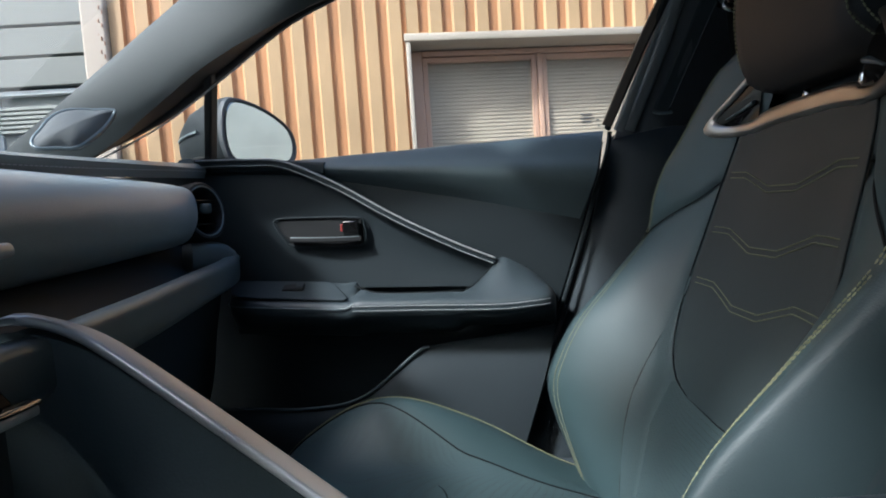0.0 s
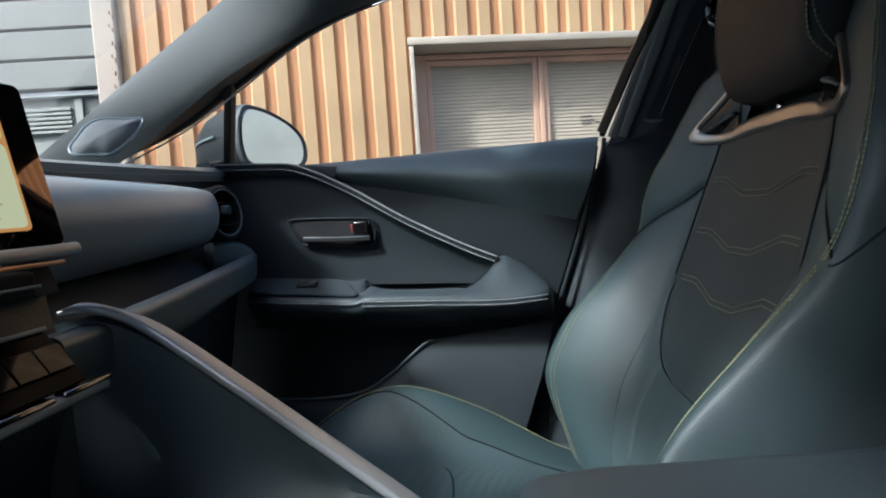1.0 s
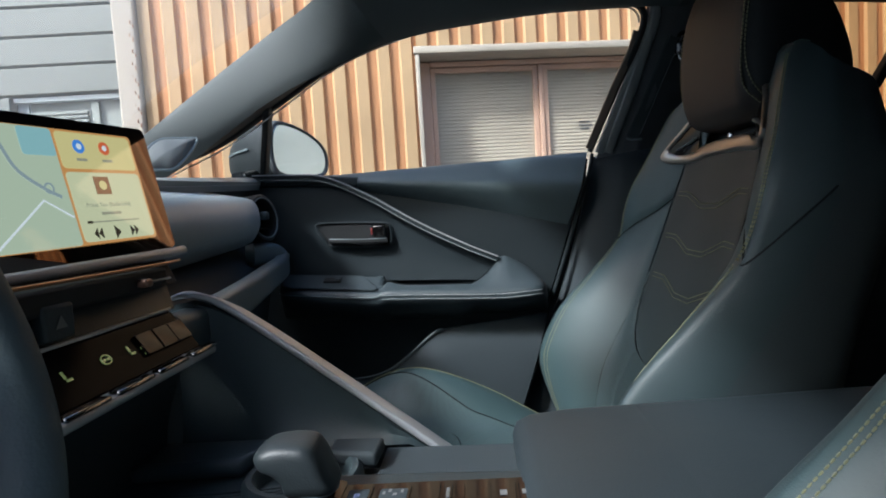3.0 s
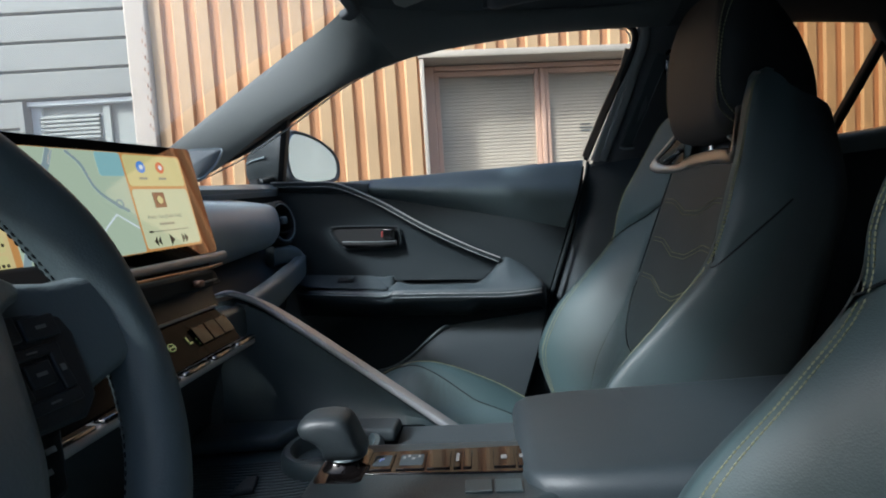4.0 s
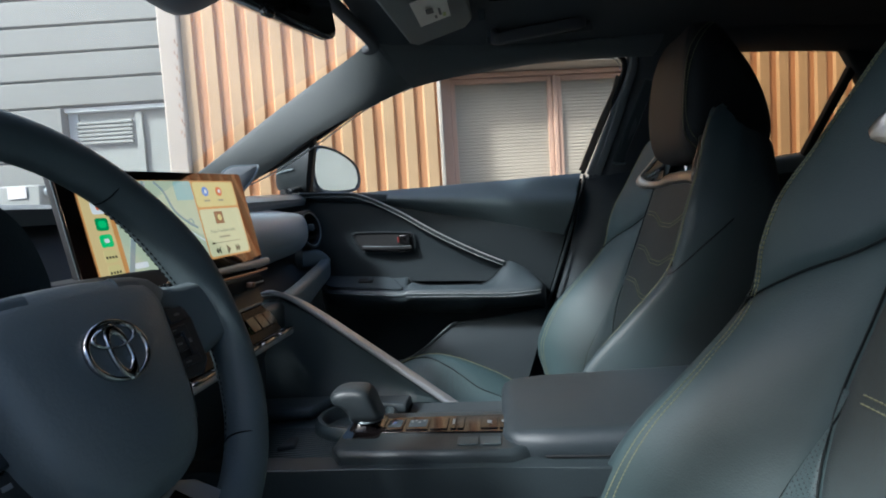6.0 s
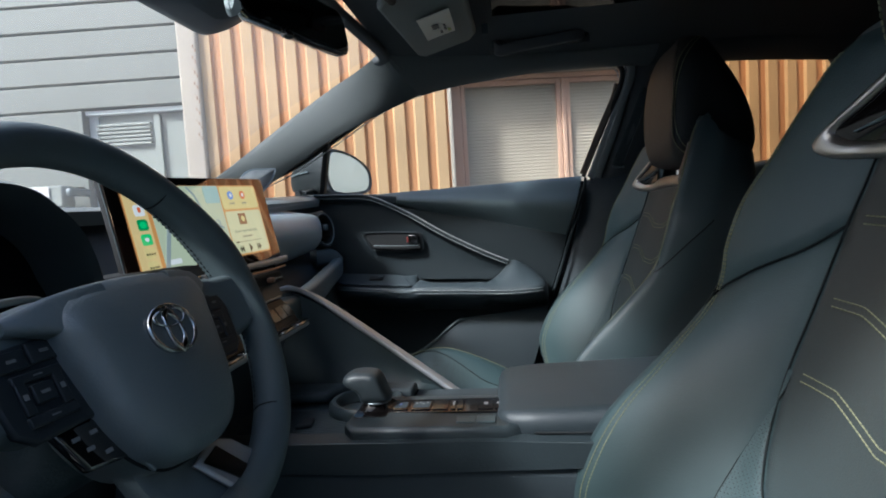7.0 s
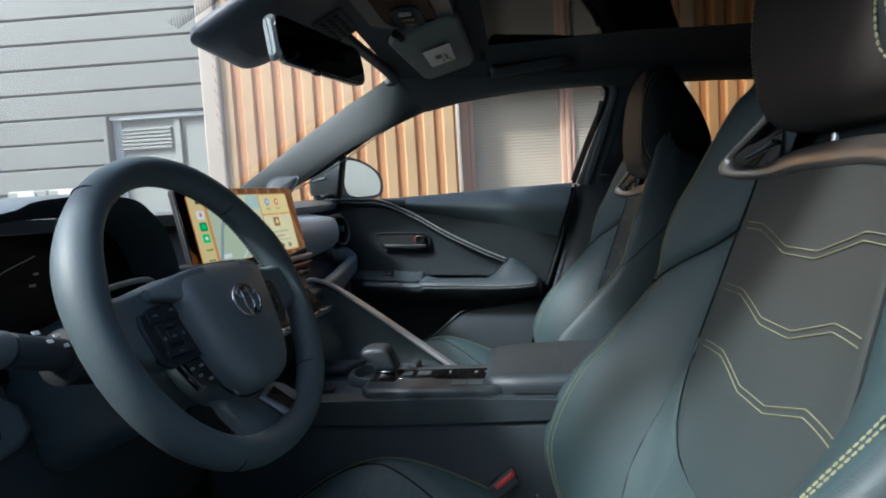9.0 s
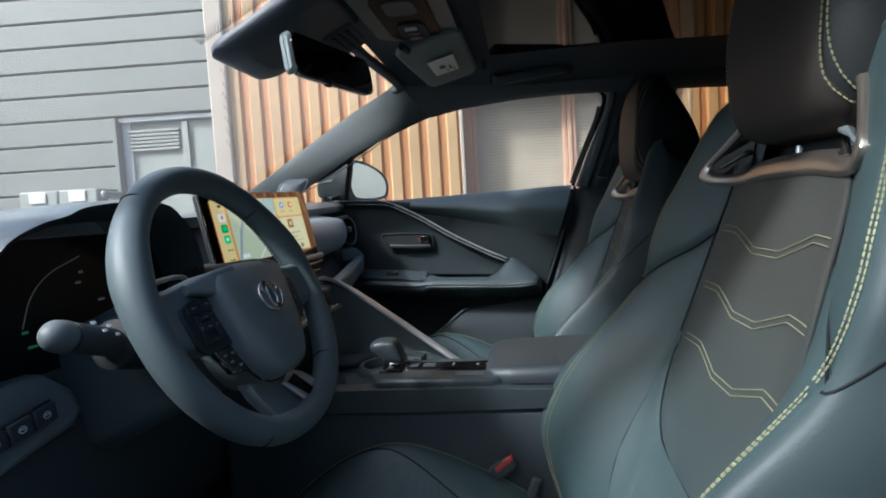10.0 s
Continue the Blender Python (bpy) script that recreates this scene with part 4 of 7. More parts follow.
part("webbing", sweep(spline([(0.01, -0.022, -0.035), (0.03, 0.0, -0.2), (0.045, 0.06, -0.4), (0.05, 0.08, -0.75)], 24), rounded(0.046, 0.0016, 0.0007), (0, 1, 0)), RUBBER, belt)

rear = thing("rear_door", "closed black rear door with tinted window", "car door", (0.8, 0.7, 0.45))


def rd(name, bm, mat, label="", smooth=True):
    bmesh.ops.translate(bm, vec=(-0.8, -0.7, -0.45), verts=bm.verts)
    return part(name, bm, mat, rear, label, smooth)


rd("inner_panel", sheet([[(0.50, 0.69, 1.075), (0.8, 0.68, 1.095), (1.25, 0.68, 1.14)], [(0.5, 0.71, 0.8), (0.8, 0.69, 0.8), (1.2, 0.69, 0.8)], [(0.45, 0.73, 0.4), (0.8, 0.71, 0.4), (1.1, 0.71, 0.4)]], 20, 20, 0.03, (0, 1, 0)), HARD)
rd("shoulder_pad", sheet([[(0.55, 0.70, 1.083), (0.8, 0.69, 1.103), (1.25, 0.69, 1.148)], [(0.55, 0.665, 1.075), (0.8, 0.66, 1.095), (1.25, 0.66, 1.14)], [(0.55, 0.655, 1.04), (0.8, 0.652, 1.06), (1.25, 0.65, 1.09)]], 20, 10), PAD)
rg = rd("side_glass", sheet([[(0.5, 0.69, 1.07), (0.85, 0.685, 1.09), (1.2, 0.685, 1.13)], [(0.55, 0.565, 1.33), (0.85, 0.57, 1.32), (1.12, 0.58, 1.27)]], 12, 8), TINTED, "brown-tinted pane")
rg.visible_shadow = False
rd("divider_bar", sweep([(0.818, 0.675, 1.085), (0.876, 0.575, 1.275)], rounded(0.017, 0.02, 0.004), (0, 1, 0)), RUBBER)
rd("window_frame", sweep(spline([(0.852, 0.548, 1.322), (0.905, 0.585, 1.262), (0.972, 0.64, 1.165), (1.01, 0.675, 1.10)], 24), rounded(0.05, 0.03, 0.008), (0, 1, 0)), HARD)
part("c_pillar", sheet([[(0.90, 0.56, 1.34), (1.2, 0.52, 1.33), (1.7, 0.45, 1.28)], [(1.0, 0.66, 1.14), (1.3, 0.66, 1.14), (1.75, 0.6, 1.14)], [(1.05, 0.70, 1.0), (1.3, 0.70, 1.0), (1.75, 0.68, 1.0)]], 16, 16, 0.02, (0, 1, 0)), HARD, shell)

# the driver's side behind the open doorway: pillar, rear door and its glass
lb = thing("b_pillar", "black centre pillar on the driver's side", "pillar", kind="structure")
part("lower_trim", sheet([flip(r) for r in ([(0.33, 0.70, 1.08), (0.43, 0.665, 1.09), (0.56, 0.69, 1.09)], [(0.285, 0.70, 0.9), (0.40, 0.67, 0.9), (0.55, 0.70, 0.9)], [(0.20, 0.71, 0.65), (0.33, 0.685, 0.65), (0.5, 0.71, 0.65)], [(0.12, 0.72, 0.42), (0.26, 0.70, 0.42), (0.45, 0.72, 0.42)])], 16, 24, 0.03, (0, -1, 0)), HARD, lb)
part("upper_trim", sheet([flip(r) for r in ([(0.335, 0.685, 1.075), (0.43, 0.645, 1.085), (0.55, 0.67, 1.08)], [(0.372, 0.615, 1.19), (0.46, 0.58, 1.19), (0.56, 0.6, 1.19)], [(0.42, 0.52, 1.35), (0.51, 0.49, 1.35), (0.6, 0.5, 1.35)])], 16, 20, 0.03, (0, -1, 0)), HARD, lb)
lr = thing("rear_door", "closed black rear door on the driver's side", "car door", tuple(flip([(0.8, 0.7, 0.45)])[0]))
for name, net, mat in (("inner_panel", ([(0.50, 0.69, 1.075), (0.8, 0.68, 1.095), (1.25, 0.68, 1.14)], [(0.5, 0.71, 0.8), (0.8, 0.69, 0.8), (1.2, 0.69, 0.8)], [(0.45, 0.73, 0.4), (0.8, 0.71, 0.4), (1.1, 0.71, 0.4)]), HARD),
                       ("side_glass", ([(0.5, 0.69, 1.07), (0.85, 0.685, 1.09), (1.2, 0.685, 1.13)], [(0.55, 0.565, 1.33), (0.85, 0.57, 1.32), (1.12, 0.58, 1.27)]), TINTED)):
    bm = sheet([flip(r) for r in net], 16, 16, 0.0 if mat is TINTED else 0.03, (0, -1, 0))
    bmesh.ops.translate(bm, vec=-lr.location, verts=bm.verts)
    part(name, bm, mat, lr)
part("c_pillar", sheet([flip(r) for r in ([(0.90, 0.56, 1.34), (1.2, 0.52, 1.33), (1.7, 0.45, 1.28)], [(1.0, 0.66, 1.14), (1.3, 0.66, 1.14), (1.75, 0.6, 1.14)], [(1.05, 0.70, 1.0), (1.3, 0.70, 1.0), (1.75, 0.68, 1.0)])], 16, 16, 0.02, (0, -1, 0)), HARD, shell)

# driver's door, swung open towards the street
HINGE, SWING = np.array((-0.47, -0.86, 0.0)), radians(-68)
gone = thing("driver_door", "open dark driver's door swung out on its hinges", "car door", kind="structure")


def g(a, o, z):
    """a along the door from its hinge, o outwards of its skin, z height."""
    return (HINGE[0] + a * math.cos(SWING) - o * math.sin(SWING), HINGE[1] + a * math.sin(SWING) + o * math.cos(SWING), z)


part("door_body", loft([[g(a, o, z) for a, o in ((0.0, -0.05), (0.0, 0.05), (0.5, 0.06), (1.0, 0.05), (1.0, -0.05), (0.5, -0.07))] for z in (0.38, 0.42, 0.75, 1.05, 1.08)]), DARK, gone)
part("window_frame", sweep(spline([g(0.05, 0, 1.08), g(0.35, 0, 1.25), g(0.6, 0, 1.36), g(0.95, 0, 1.38), g(1.0, 0, 1.08)], 40), rounded(0.03, 0.03, 0.008), (1, 0, 0)), RUBBER, gone)

# ---- dashboard ----
dash = thing("dashboard", "dark soft-touch dashboard with grey trim bar and round vents", "dashboard", (-0.45, MID, 0.6))


def da(name, bm, mat, parent=None, label="", smooth=True):
    bmesh.ops.translate(bm, vec=(0.45, -MID, -0.6), verts=bm.verts)
    return part(name, bm, mat, parent or dash, label, smooth)


YR, YL = 0.66, 2 * MID - 0.66
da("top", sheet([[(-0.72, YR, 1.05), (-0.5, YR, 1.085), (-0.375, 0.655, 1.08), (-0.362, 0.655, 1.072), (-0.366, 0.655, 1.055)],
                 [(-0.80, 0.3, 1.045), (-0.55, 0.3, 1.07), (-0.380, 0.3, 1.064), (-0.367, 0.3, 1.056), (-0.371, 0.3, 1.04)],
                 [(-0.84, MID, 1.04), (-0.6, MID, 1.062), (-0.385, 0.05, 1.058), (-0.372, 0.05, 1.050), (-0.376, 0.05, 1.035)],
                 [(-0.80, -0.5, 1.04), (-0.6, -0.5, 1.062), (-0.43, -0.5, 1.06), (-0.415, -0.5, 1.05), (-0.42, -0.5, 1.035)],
                 [(-0.72, YL, 1.05), (-0.5, YL, 1.075), (-0.40, YL, 1.07), (-0.385, YL, 1.06), (-0.39, YL, 1.045)]], 24, 40), DASHTOP, None, "dash top with windscreen skylight in its grey")
ledge = spline([(-0.361, 0.652, 1.0665), (-0.366, 0.3, 1.0495), (-0.371, 0.06, 1.0435)], 60)
da("ledge_stitching", stitches(ledge, 0.007, 0.005, 0.0007), THREAD_GREY)
rows = []
for y, k, low_k in ((0.519, 0.93, 0.93), (0.485, 0.98, 1.0), (0.42, 1.0, 1.08), (0.3, 1.0, 1.22), (0.15, 1.02, 1.36), (0.02, 1.05, 1.45)):
    rows.append([(-0.40, y, 1.02 + 0.028 * k), (-0.365, y, 1.0 + 0.042 * k), (-0.325 + 0.012 * (k - 1), y, 1.0 + 0.03 * k), (-0.302 + 0.2 * (k - 1), y, 0.995), (-0.31 + 0.2 * (k - 1), y, 1.0 - 0.035 * low_k), (-0.345, y, 1.0 - 0.055 * low_k), (-0.41, y, 1.0 - 0.06 * low_k)])
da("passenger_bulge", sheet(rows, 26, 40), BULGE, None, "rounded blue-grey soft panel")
VN = Vector((0.92, -0.22, 0.12)).normalized()
VC = np.array((-0.322, 0.552, 0.996))
vent = da("air_vent", ring(VC, VN, 0.040, [(0.006, -0.05), (0.006, 0.0), (0.003, 0.004), (-0.001, 0.004), (-0.003, 0.0), (-0.003, -0.05)], 48, 1.0), RUBBER, None, "round air vent")
da("vent_ring", ring(VC + np.array(VN) * 0.003, VN, 0.0385, circle(0.0014, 8), 48), GREYTRIM, vent, "silver ring")
da("vent_inner", disc(VC - np.array(VN) * 0.03, VN, 0.037, 0.004), PIANO, vent)
side = VN.cross(Vector((0, 0, 1))).normalized()
for o in (-0.018, 0.0, 0.018):
    c = Vector(VC) - VN * 0.012 + Vector((0, 0, o))
    w = 0.033 if o == 0 else 0.027
    da("vent_blade", sweep([tuple(c - side * w), tuple(c + side * w)], rounded(0.02, 0.003, 0.001), (0, 0, 1)), PIANO, vent)
da("vent_knob", box((0.014, 0.02, 0.016), tuple(Vector(VC) + VN * 0.002 + Vector((0, 0, 0.004))), 0.004), SOFT, vent)
bar = spline([(-0.352, 0.545, 0.928), (-0.328, 0.585, 0.925), (-0.316, 0.603, 0.91), (-0.305, 0.58, 0.899), (-0.275, 0.42, 0.893), (-0.243, 0.25, 0.888), (-0.222, 0.10, 0.884), (-0.22, 0.02, 0.882)], 70)
da("trim_bar", sweep(bar, rounded(0.028, 0.044, 0.010), (0, 0, 1), True), GREYTRIM, None, "satin grey trim bar")
da("glovebox_top", sheet([[(-0.42, 0.66, 0.95), (-0.40, 0.3, 0.945), (-0.36, 0.0, 0.94)], [(-0.36, 0.66, 0.90), (-0.32, 0.3, 0.895), (-0.27, 0.0, 0.89)], [(-0.37, 0.66, 0.8), (-0.31, 0.3, 0.8), (-0.27, 0.0, 0.8)], [(-0.42, 0.66, 0.62), (-0.38, 0.3, 0.62), (-0.35, 0.0, 0.62)], [(-0.60, 0.66, 0.5), (-0.6, 0.3, 0.5), (-0.6, 0.0, 0.5)]], 20, 30), HARD)
da("knee_panel", sheet([[(-0.40, -0.02, 1.04), (-0.43, -0.3, 1.04), (-0.43, YL + 0.1, 1.05), (-0.42, YL, 1.05)], [(-0.30, -0.02, 0.93), (-0.33, -0.3, 0.9), (-0.33, YL + 0.1, 0.92), (-0.33, YL, 0.93)], [(-0.28, -0.02, 0.84), (-0.28, -0.3, 0.82), (-0.27, YL + 0.1, 0.84), (-0.27, YL, 0.85)], [(-0.36, -0.02, 0.6), (-0.36, -0.3, 0.6), (-0.33, YL + 0.1, 0.62), (-0.33, YL, 0.62)], [(-0.6, -0.02, 0.5), (-0.6, -0.3, 0.5), (-0.6, YL + 0.1, 0.5), (-0.6, YL, 0.5)]], 24, 34), HARD)
# instrument binnacle
hood = spline([(-0.27, -0.615, 0.92), (-0.268, -0.613, 0.99), (-0.262, -0.592, 1.029), (-0.256, -0.561, 1.047), (-0.252, -0.530, 1.055), (-0.250, -0.510, 1.0625), (-0.248, -0.462, 1.0675), (-0.248, -0.390, 1.0665), (-0.252, -0.350, 1.050), (-0.258, -0.314, 1.022), (-0.262, -0.292, 0.975), (-0.266, -0.285, 0.92)], 72)
shift = np.array((-0.12, 0, 0.0))
binn = da("binnacle", loft([hood + np.array((-0.05, 0, -0.012)) * 1.0 + (np.array((0, -0.475, 0.98)) - hood * np.array((0, 1, 1))) * 0.08, hood + (np.array((0, -0.475, 0.98)) - hood * np.array((0, 1, 1))) * 0.045, hood + np.array((0.004, 0, 0))], False), HARD, None, "hooded instrument binnacle")
# the hood's upper face takes the same painted sky sheen
da("binnacle_top", loft([hood + np.array((0.004, 0, 0)), hood + np.array((-0.004, 0, 0.003)), hood + shift * 0.4 + np.array((0, 0, 0.003)), hood + shift], False), DASHTOP, binn, "soft hood top with sky sheen in its grey")
cl = da("cluster_screen", slab([(-0.298, -0.645, 0.90), (-0.298, -0.30, 0.90), (-0.318, -0.31, 1.035), (-0.318, -0.635, 1.035)], (-0.01, 0, 0), 0.002), CLUSTER, binn, "dark instrument display")
E_WHITE, E_GREEN = glow("cluster_white", (0.4, 0.4, 0.36), 0.025), glow("cluster_green", (0.1, 0.6, 0.25), 0.03)
face = lambda u, v: (-0.2965 - 0.02 * v + 0.0005, -0.645 + 0.345 * u, 0.90 + 0.135 * v)
da("gauge_arc", sweep(spline([face(0.31, 0.36), face(0.36, 0.57), (face(0.44, 0.72)), face(0.57, 0.83)], 30), circle(0.0006, 6), (1, 0, 0)), E_WHITE, cl)
for u, v, w, m in ((0.315, 0.33, 0.010, E_GREEN), (0.33, 0.22, 0.016, E_GREEN), (0.56, 0.70, 0.008, E_WHITE), (0.54, 0.62, 0.010, E_WHITE), (0.62, 0.45, 0.014, E_WHITE)):
    c = face(u, v)
    da("gauge_mark", box((0.0012, w * 0.7, 0.0026), c, 0), m, cl)
da("cluster_visor", sweep(spline([(-0.178, -0.545, 0.962), (-0.180, -0.533, 0.980), (-0.186, -0.50, 0.984), (-0.192, -0.452, 0.984), (-0.194, -0.436, 0.977), (-0.196, -0.430, 0.966)], 40), rounded(0.005, 0.007, 0.002), (1, 0, 0)), GREYTRIM, binn, "grey rim of the column opening")
# switch pad at the driver's left knee
knee = da("knee_panel_pod", slab([(-0.262, -0.76, 0.812), (-0.262, -0.53, 0.850), (-0.264, -0.516, 0.862), (-0.270, -0.520, 0.884), (-0.276, -0.545, 0.906), (-0.278, -0.575, 0.907), (-0.272, -0.76, 0.880)], (-0.06, 0, 0), 0.008, 3), HUB, None, "lower switch panel")
well = da("switch_well", slab([(-0.2605, -0.76, 0.838), (-0.2605, -0.553, 0.866), (-0.2625, -0.556, 0.886), (-0.2625, -0.76, 0.858)], (-0.004, 0, 0), 0.0015), RUBBER, knee)
for y in (-0.567, -0.593, -0.619, -0.645):
    z = 0.8745 + 0.135 * (y + 0.567)
    b = da("switch", box((0.004, 0.023, 0.017), (-0.2600, y, z), 0.001, Matrix.Rotation(0.13, 3, "X")), HARD, well)
    da("switch_icon", ring((-0.2578, y, z), (1, 0, 0.1), 0.0036, circle(0.0007, 6), 14, 0.8), LIGHTGREY, b)
    da("switch_icon", box((0.001, 0.004, 0.0016), (-0.2578, y, z + 0.0005), 0.0003), LIGHTGREY, b)

# ---- touchscreen ----
TY, UPV = Vector((0.125, 0.987, 0.027)).normalized(), Vector((-0.192, 0.0, 0.981)).normalized()
NV = TY.cross(UPV).normalized()
UPV = NV.cross(TY)
tablet = thing("touchscreen", "wide glossy touchscreen showing map and music", "touchscreen")
SW, SH, EXTRA = 0.290, 0.125, 0.016             # EXTRA: black border past the picture on the driver's side
tablet.matrix_basis = Matrix.Translation((-0.2455, -0.084, 0.966)) @ Matrix((TY, UPV, NV)).transposed().to_4x4()


def across(u):
    """Place along the display, its driver's half stretched towards the wide border."""
    return ((0.6 - (0.6 - u) * 1.103 if u < 0.6 else u) - 0.5) * SW


def plate2(u0, u1, v0, v1, z, thick=0.0006, r=0.0):
    """A plate on the display, u and v from 0 to 1 across and up."""
    x0, x1, y0, y1 = across(u0), across(u1), v0 * SH, v1 * SH
    if r:
        pts = [((x0 + x1) / 2 + a, (y0 + y1) / 2 + b, z) for a, b in rounded(x1 - x0, y1 - y0, min(r, (x1 - x0) / 2.01, (y1 - y0) / 2.01), 4)]
    else:
        pts = [(x0, y0, z), (x1, y0, z), (x1, y1, z), (x0, y1, z)]
    return slab(pts, (0, 0, thick))


part("housing", slab([(a - EXTRA / 2, b + SH / 2, -0.010) for a, b in rounded(SW + EXTRA, SH, 0.004, 5)], (0, 0, 0.0078), 0.002), RUBBER, tablet, "black housing")
part("cover_glass", slab([(a - EXTRA / 2, b + SH / 2, -0.0022) for a, b in rounded(SW + EXTRA - 0.001, SH - 0.001, 0.004, 5)], (0, 0, 0.0022), 0.0007), SCREENGLASS, tablet, "gloss black cover glass")
part("edge_line", sweep([(a - EXTRA / 2, b + SH / 2, -0.0030) for a, b in rounded(SW + EXTRA + 0.0006, SH + 0.0006, 0.004, 5)] + [(SW / 2, SH / 2, -0.0030)], circle(0.0005, 6), (0, 0, 1), False), GREYTRIM, tablet, "thin grey edge line")
part("back_cover", slab([(a, b + SH / 2 - 0.004, -0.030) for a, b in rounded(SW * 0.8, SH * 0.7, 0.012, 5)], (0, 0, 0.0195), 0.004), RUBBER, tablet)
UI = {k: glow("display_" + k, c, s) for k, c, s in (("map", (0.66, 0.74, 0.5), 0.21), ("side", (0.93, 0.70, 0.30), 0.22), ("card", (0.88, 0.74, 0.30), 0.22), ("card_low", (0.82, 0.80, 0.46), 0.22), ("back", (0.9, 0.42, 0.12), 0.19), ("pink", (0.75, 0.35, 0.6), 0.202), ("road", (0.42, 0.5, 0.48), 0.19), ("water", (0.42, 0.7, 0.66), 0.202), ("green", (0.05, 0.7, 0.2), 0.238), ("darkgreen", (0.02, 0.35, 0.1), 0.238), ("blue", (0.1, 0.3, 0.75), 0.238), ("red", (0.8, 0.16, 0.05), 0.238), ("ink", (0.07, 0.05, 0.03), 0.158), ("white", (0.9, 0.92, 0.88), 0.238), ("brown", (0.3, 0.12, 0.05), 0.202), ("grey", (0.45, 0.42, 0.28), 0.202))}
back = part("wallpaper", plate2(0.065, 0.915, 0.10, 0.915, 0.0002, 0.0004, 0.004), UI["back"], tablet)
part("app_column", plate2(0.07, 0.165, 0.105, 0.91, 0.0008, 0.0003, 0.003), UI["side"], tablet)
for v, k in ((0.83, "ink"), (0.685, "white"), (0.55, "darkgreen"), (0.415, "green"), (0.29, "card"), (0.165, "card")):
    icon = part("app_icon", plate2(0.103, 0.152, v - 0.052, v + 0.052, 0.0013, 0.0003, 0.003) if k != "ink" else plate2(0.115, 0.14, v - 0.015, v + 0.015, 0.0013, 0.0003), UI[k], tablet)
    if k == "white":
        part("pin", plate2(0.12, 0.135, v - 0.02, v + 0.03, 0.0018, 0.0002, 0.002), UI["red"], icon)
    elif k == "darkgreen":
        part("dot", plate2(0.112, 0.143, v - 0.03, v + 0.03, 0.0018, 0.0002, 0.004), UI["green"], icon)
    elif k == "green":
        part("phone", plate2(0.118, 0.137, v - 0.018, v + 0.018, 0.0018, 0.0002, 0.002), UI["white"], icon)
    elif k == "card":
        for j in range(4):
            part("mark", plate2(0.106 + 0.012 * j, 0.113 + 0.012 * j, v - 0.02, v + 0.0, 0.0018, 0.0002), UI["ink"], icon)
part("map_area", plate2(0.185, 0.60, 0.105, 0.91, 0.0008, 0.0003, 0.003), UI["map"], tablet)
part("water_area", plate2(0.50, 0.598, 0.72, 0.905, 0.0013, 0.0003, 0.003), UI["water"], tablet)


def on_tab(u, v, z=0.0016):
    return (across(u), v * SH, z)


part("road", sweep([on_tab(0.19, 0.12), on_tab(0.25, 0.5), on_tab(0.33, 0.8), on_tab(0.35, 0.9)], rounded(0.0066, 0.0004, 0.0001, 1), (0, 0, 1)), UI["road"], tablet)
part("road", sweep(spline([on_tab(0.40, 0.9), on_tab(0.44, 0.8), on_tab(0.47, 0.62), on_tab(0.53, 0.5), on_tab(0.575, 0.44)], 20), rounded(0.003, 0.0004, 0.0001, 1), (0, 0, 1)), UI["road"], tablet)
part("roundabout", ring(on_tab(0.545, 0.5), (0, 0, 1), 0.004, [(-0.0008, -0.0002), (0.0008, -0.0002), (0.0008, 0.0002), (-0.0008, 0.0002)], 20), UI["road"], tablet)
part("road", sweep([on_tab(0.36, 0.12), on_tab(0.52, 0.42), on_tab(0.595, 0.3)], rounded(0.0016, 0.0004, 0.0001, 1), (0, 0, 1)), UI["white"], tablet)
part("map_label", plate2(0.21, 0.27, 0.15, 0.2, 0.0013, 0.0003, 0.002), UI["white"], tablet)
part("route_card", plate2(0.61, 0.905, 0.64, 0.90, 0.0008, 0.0003, 0.004), UI["card"], tablet)
part("music_card", plate2(0.61, 0.905, 0.12, 0.615, 0.0008, 0.0003, 0.004), UI["card_low"], tablet)
for u, k in ((0.685, "blue"), (0.785, "red")):
    dot = part("round_icon", disc(on_tab(u, 0.80, 0.0014), (0, 0, 1), 0.0062, 0.0004, 24), UI[k], tablet)
    part("dot_mark", disc(on_tab(u, 0.80, 0.0018), (0, 0, 1), 0.0026, 0.0004, 16), UI["white"], dot)
    part("caption_bar", plate2(u - 0.02, u + 0.02, 0.695, 0.715, 0.0013, 0.0002), UI["grey"], tablet)
art = part("album_art", plate2(0.705, 0.765, 0.455, 0.585, 0.0013, 0.0003), UI["brown"], tablet)
part("art_face", disc(on_tab(0.735, 0.52, 0.002), (0, 0, 1), 0.0042, 0.0004, 20), UI["card"], art)
words = bpy.data.curves.new("song_title", "FONT")
words.body, words.size, words.align_x, words.extrude = "Praise You (Radio Edit)", 0.0056, "CENTER", 0.0001
words.materials.append(UI["grey"])
song = new("song_title", words)
song.parent, song.location = tablet, on_tab(0.74, 0.365, 0.0016)
part("artist_bar", plate2(0.70, 0.78, 0.305, 0.325, 0.0013, 0.0002), UI["grey"], tablet)
part("progress_bar", plate2(0.635, 0.85, 0.252, 0.262, 0.0013, 0.0002), UI["grey"], tablet)
part("progress_done", plate2(0.635, 0.655, 0.248, 0.266, 0.0016, 0.0002), UI["ink"], tablet)


def arrow(u, v, s, d):
    return slab([on_tab(u, v - s, 0.0013), on_tab(u, v + s, 0.0013), on_tab(u + d, v, 0.0013)], (0, 0, 0.0003))


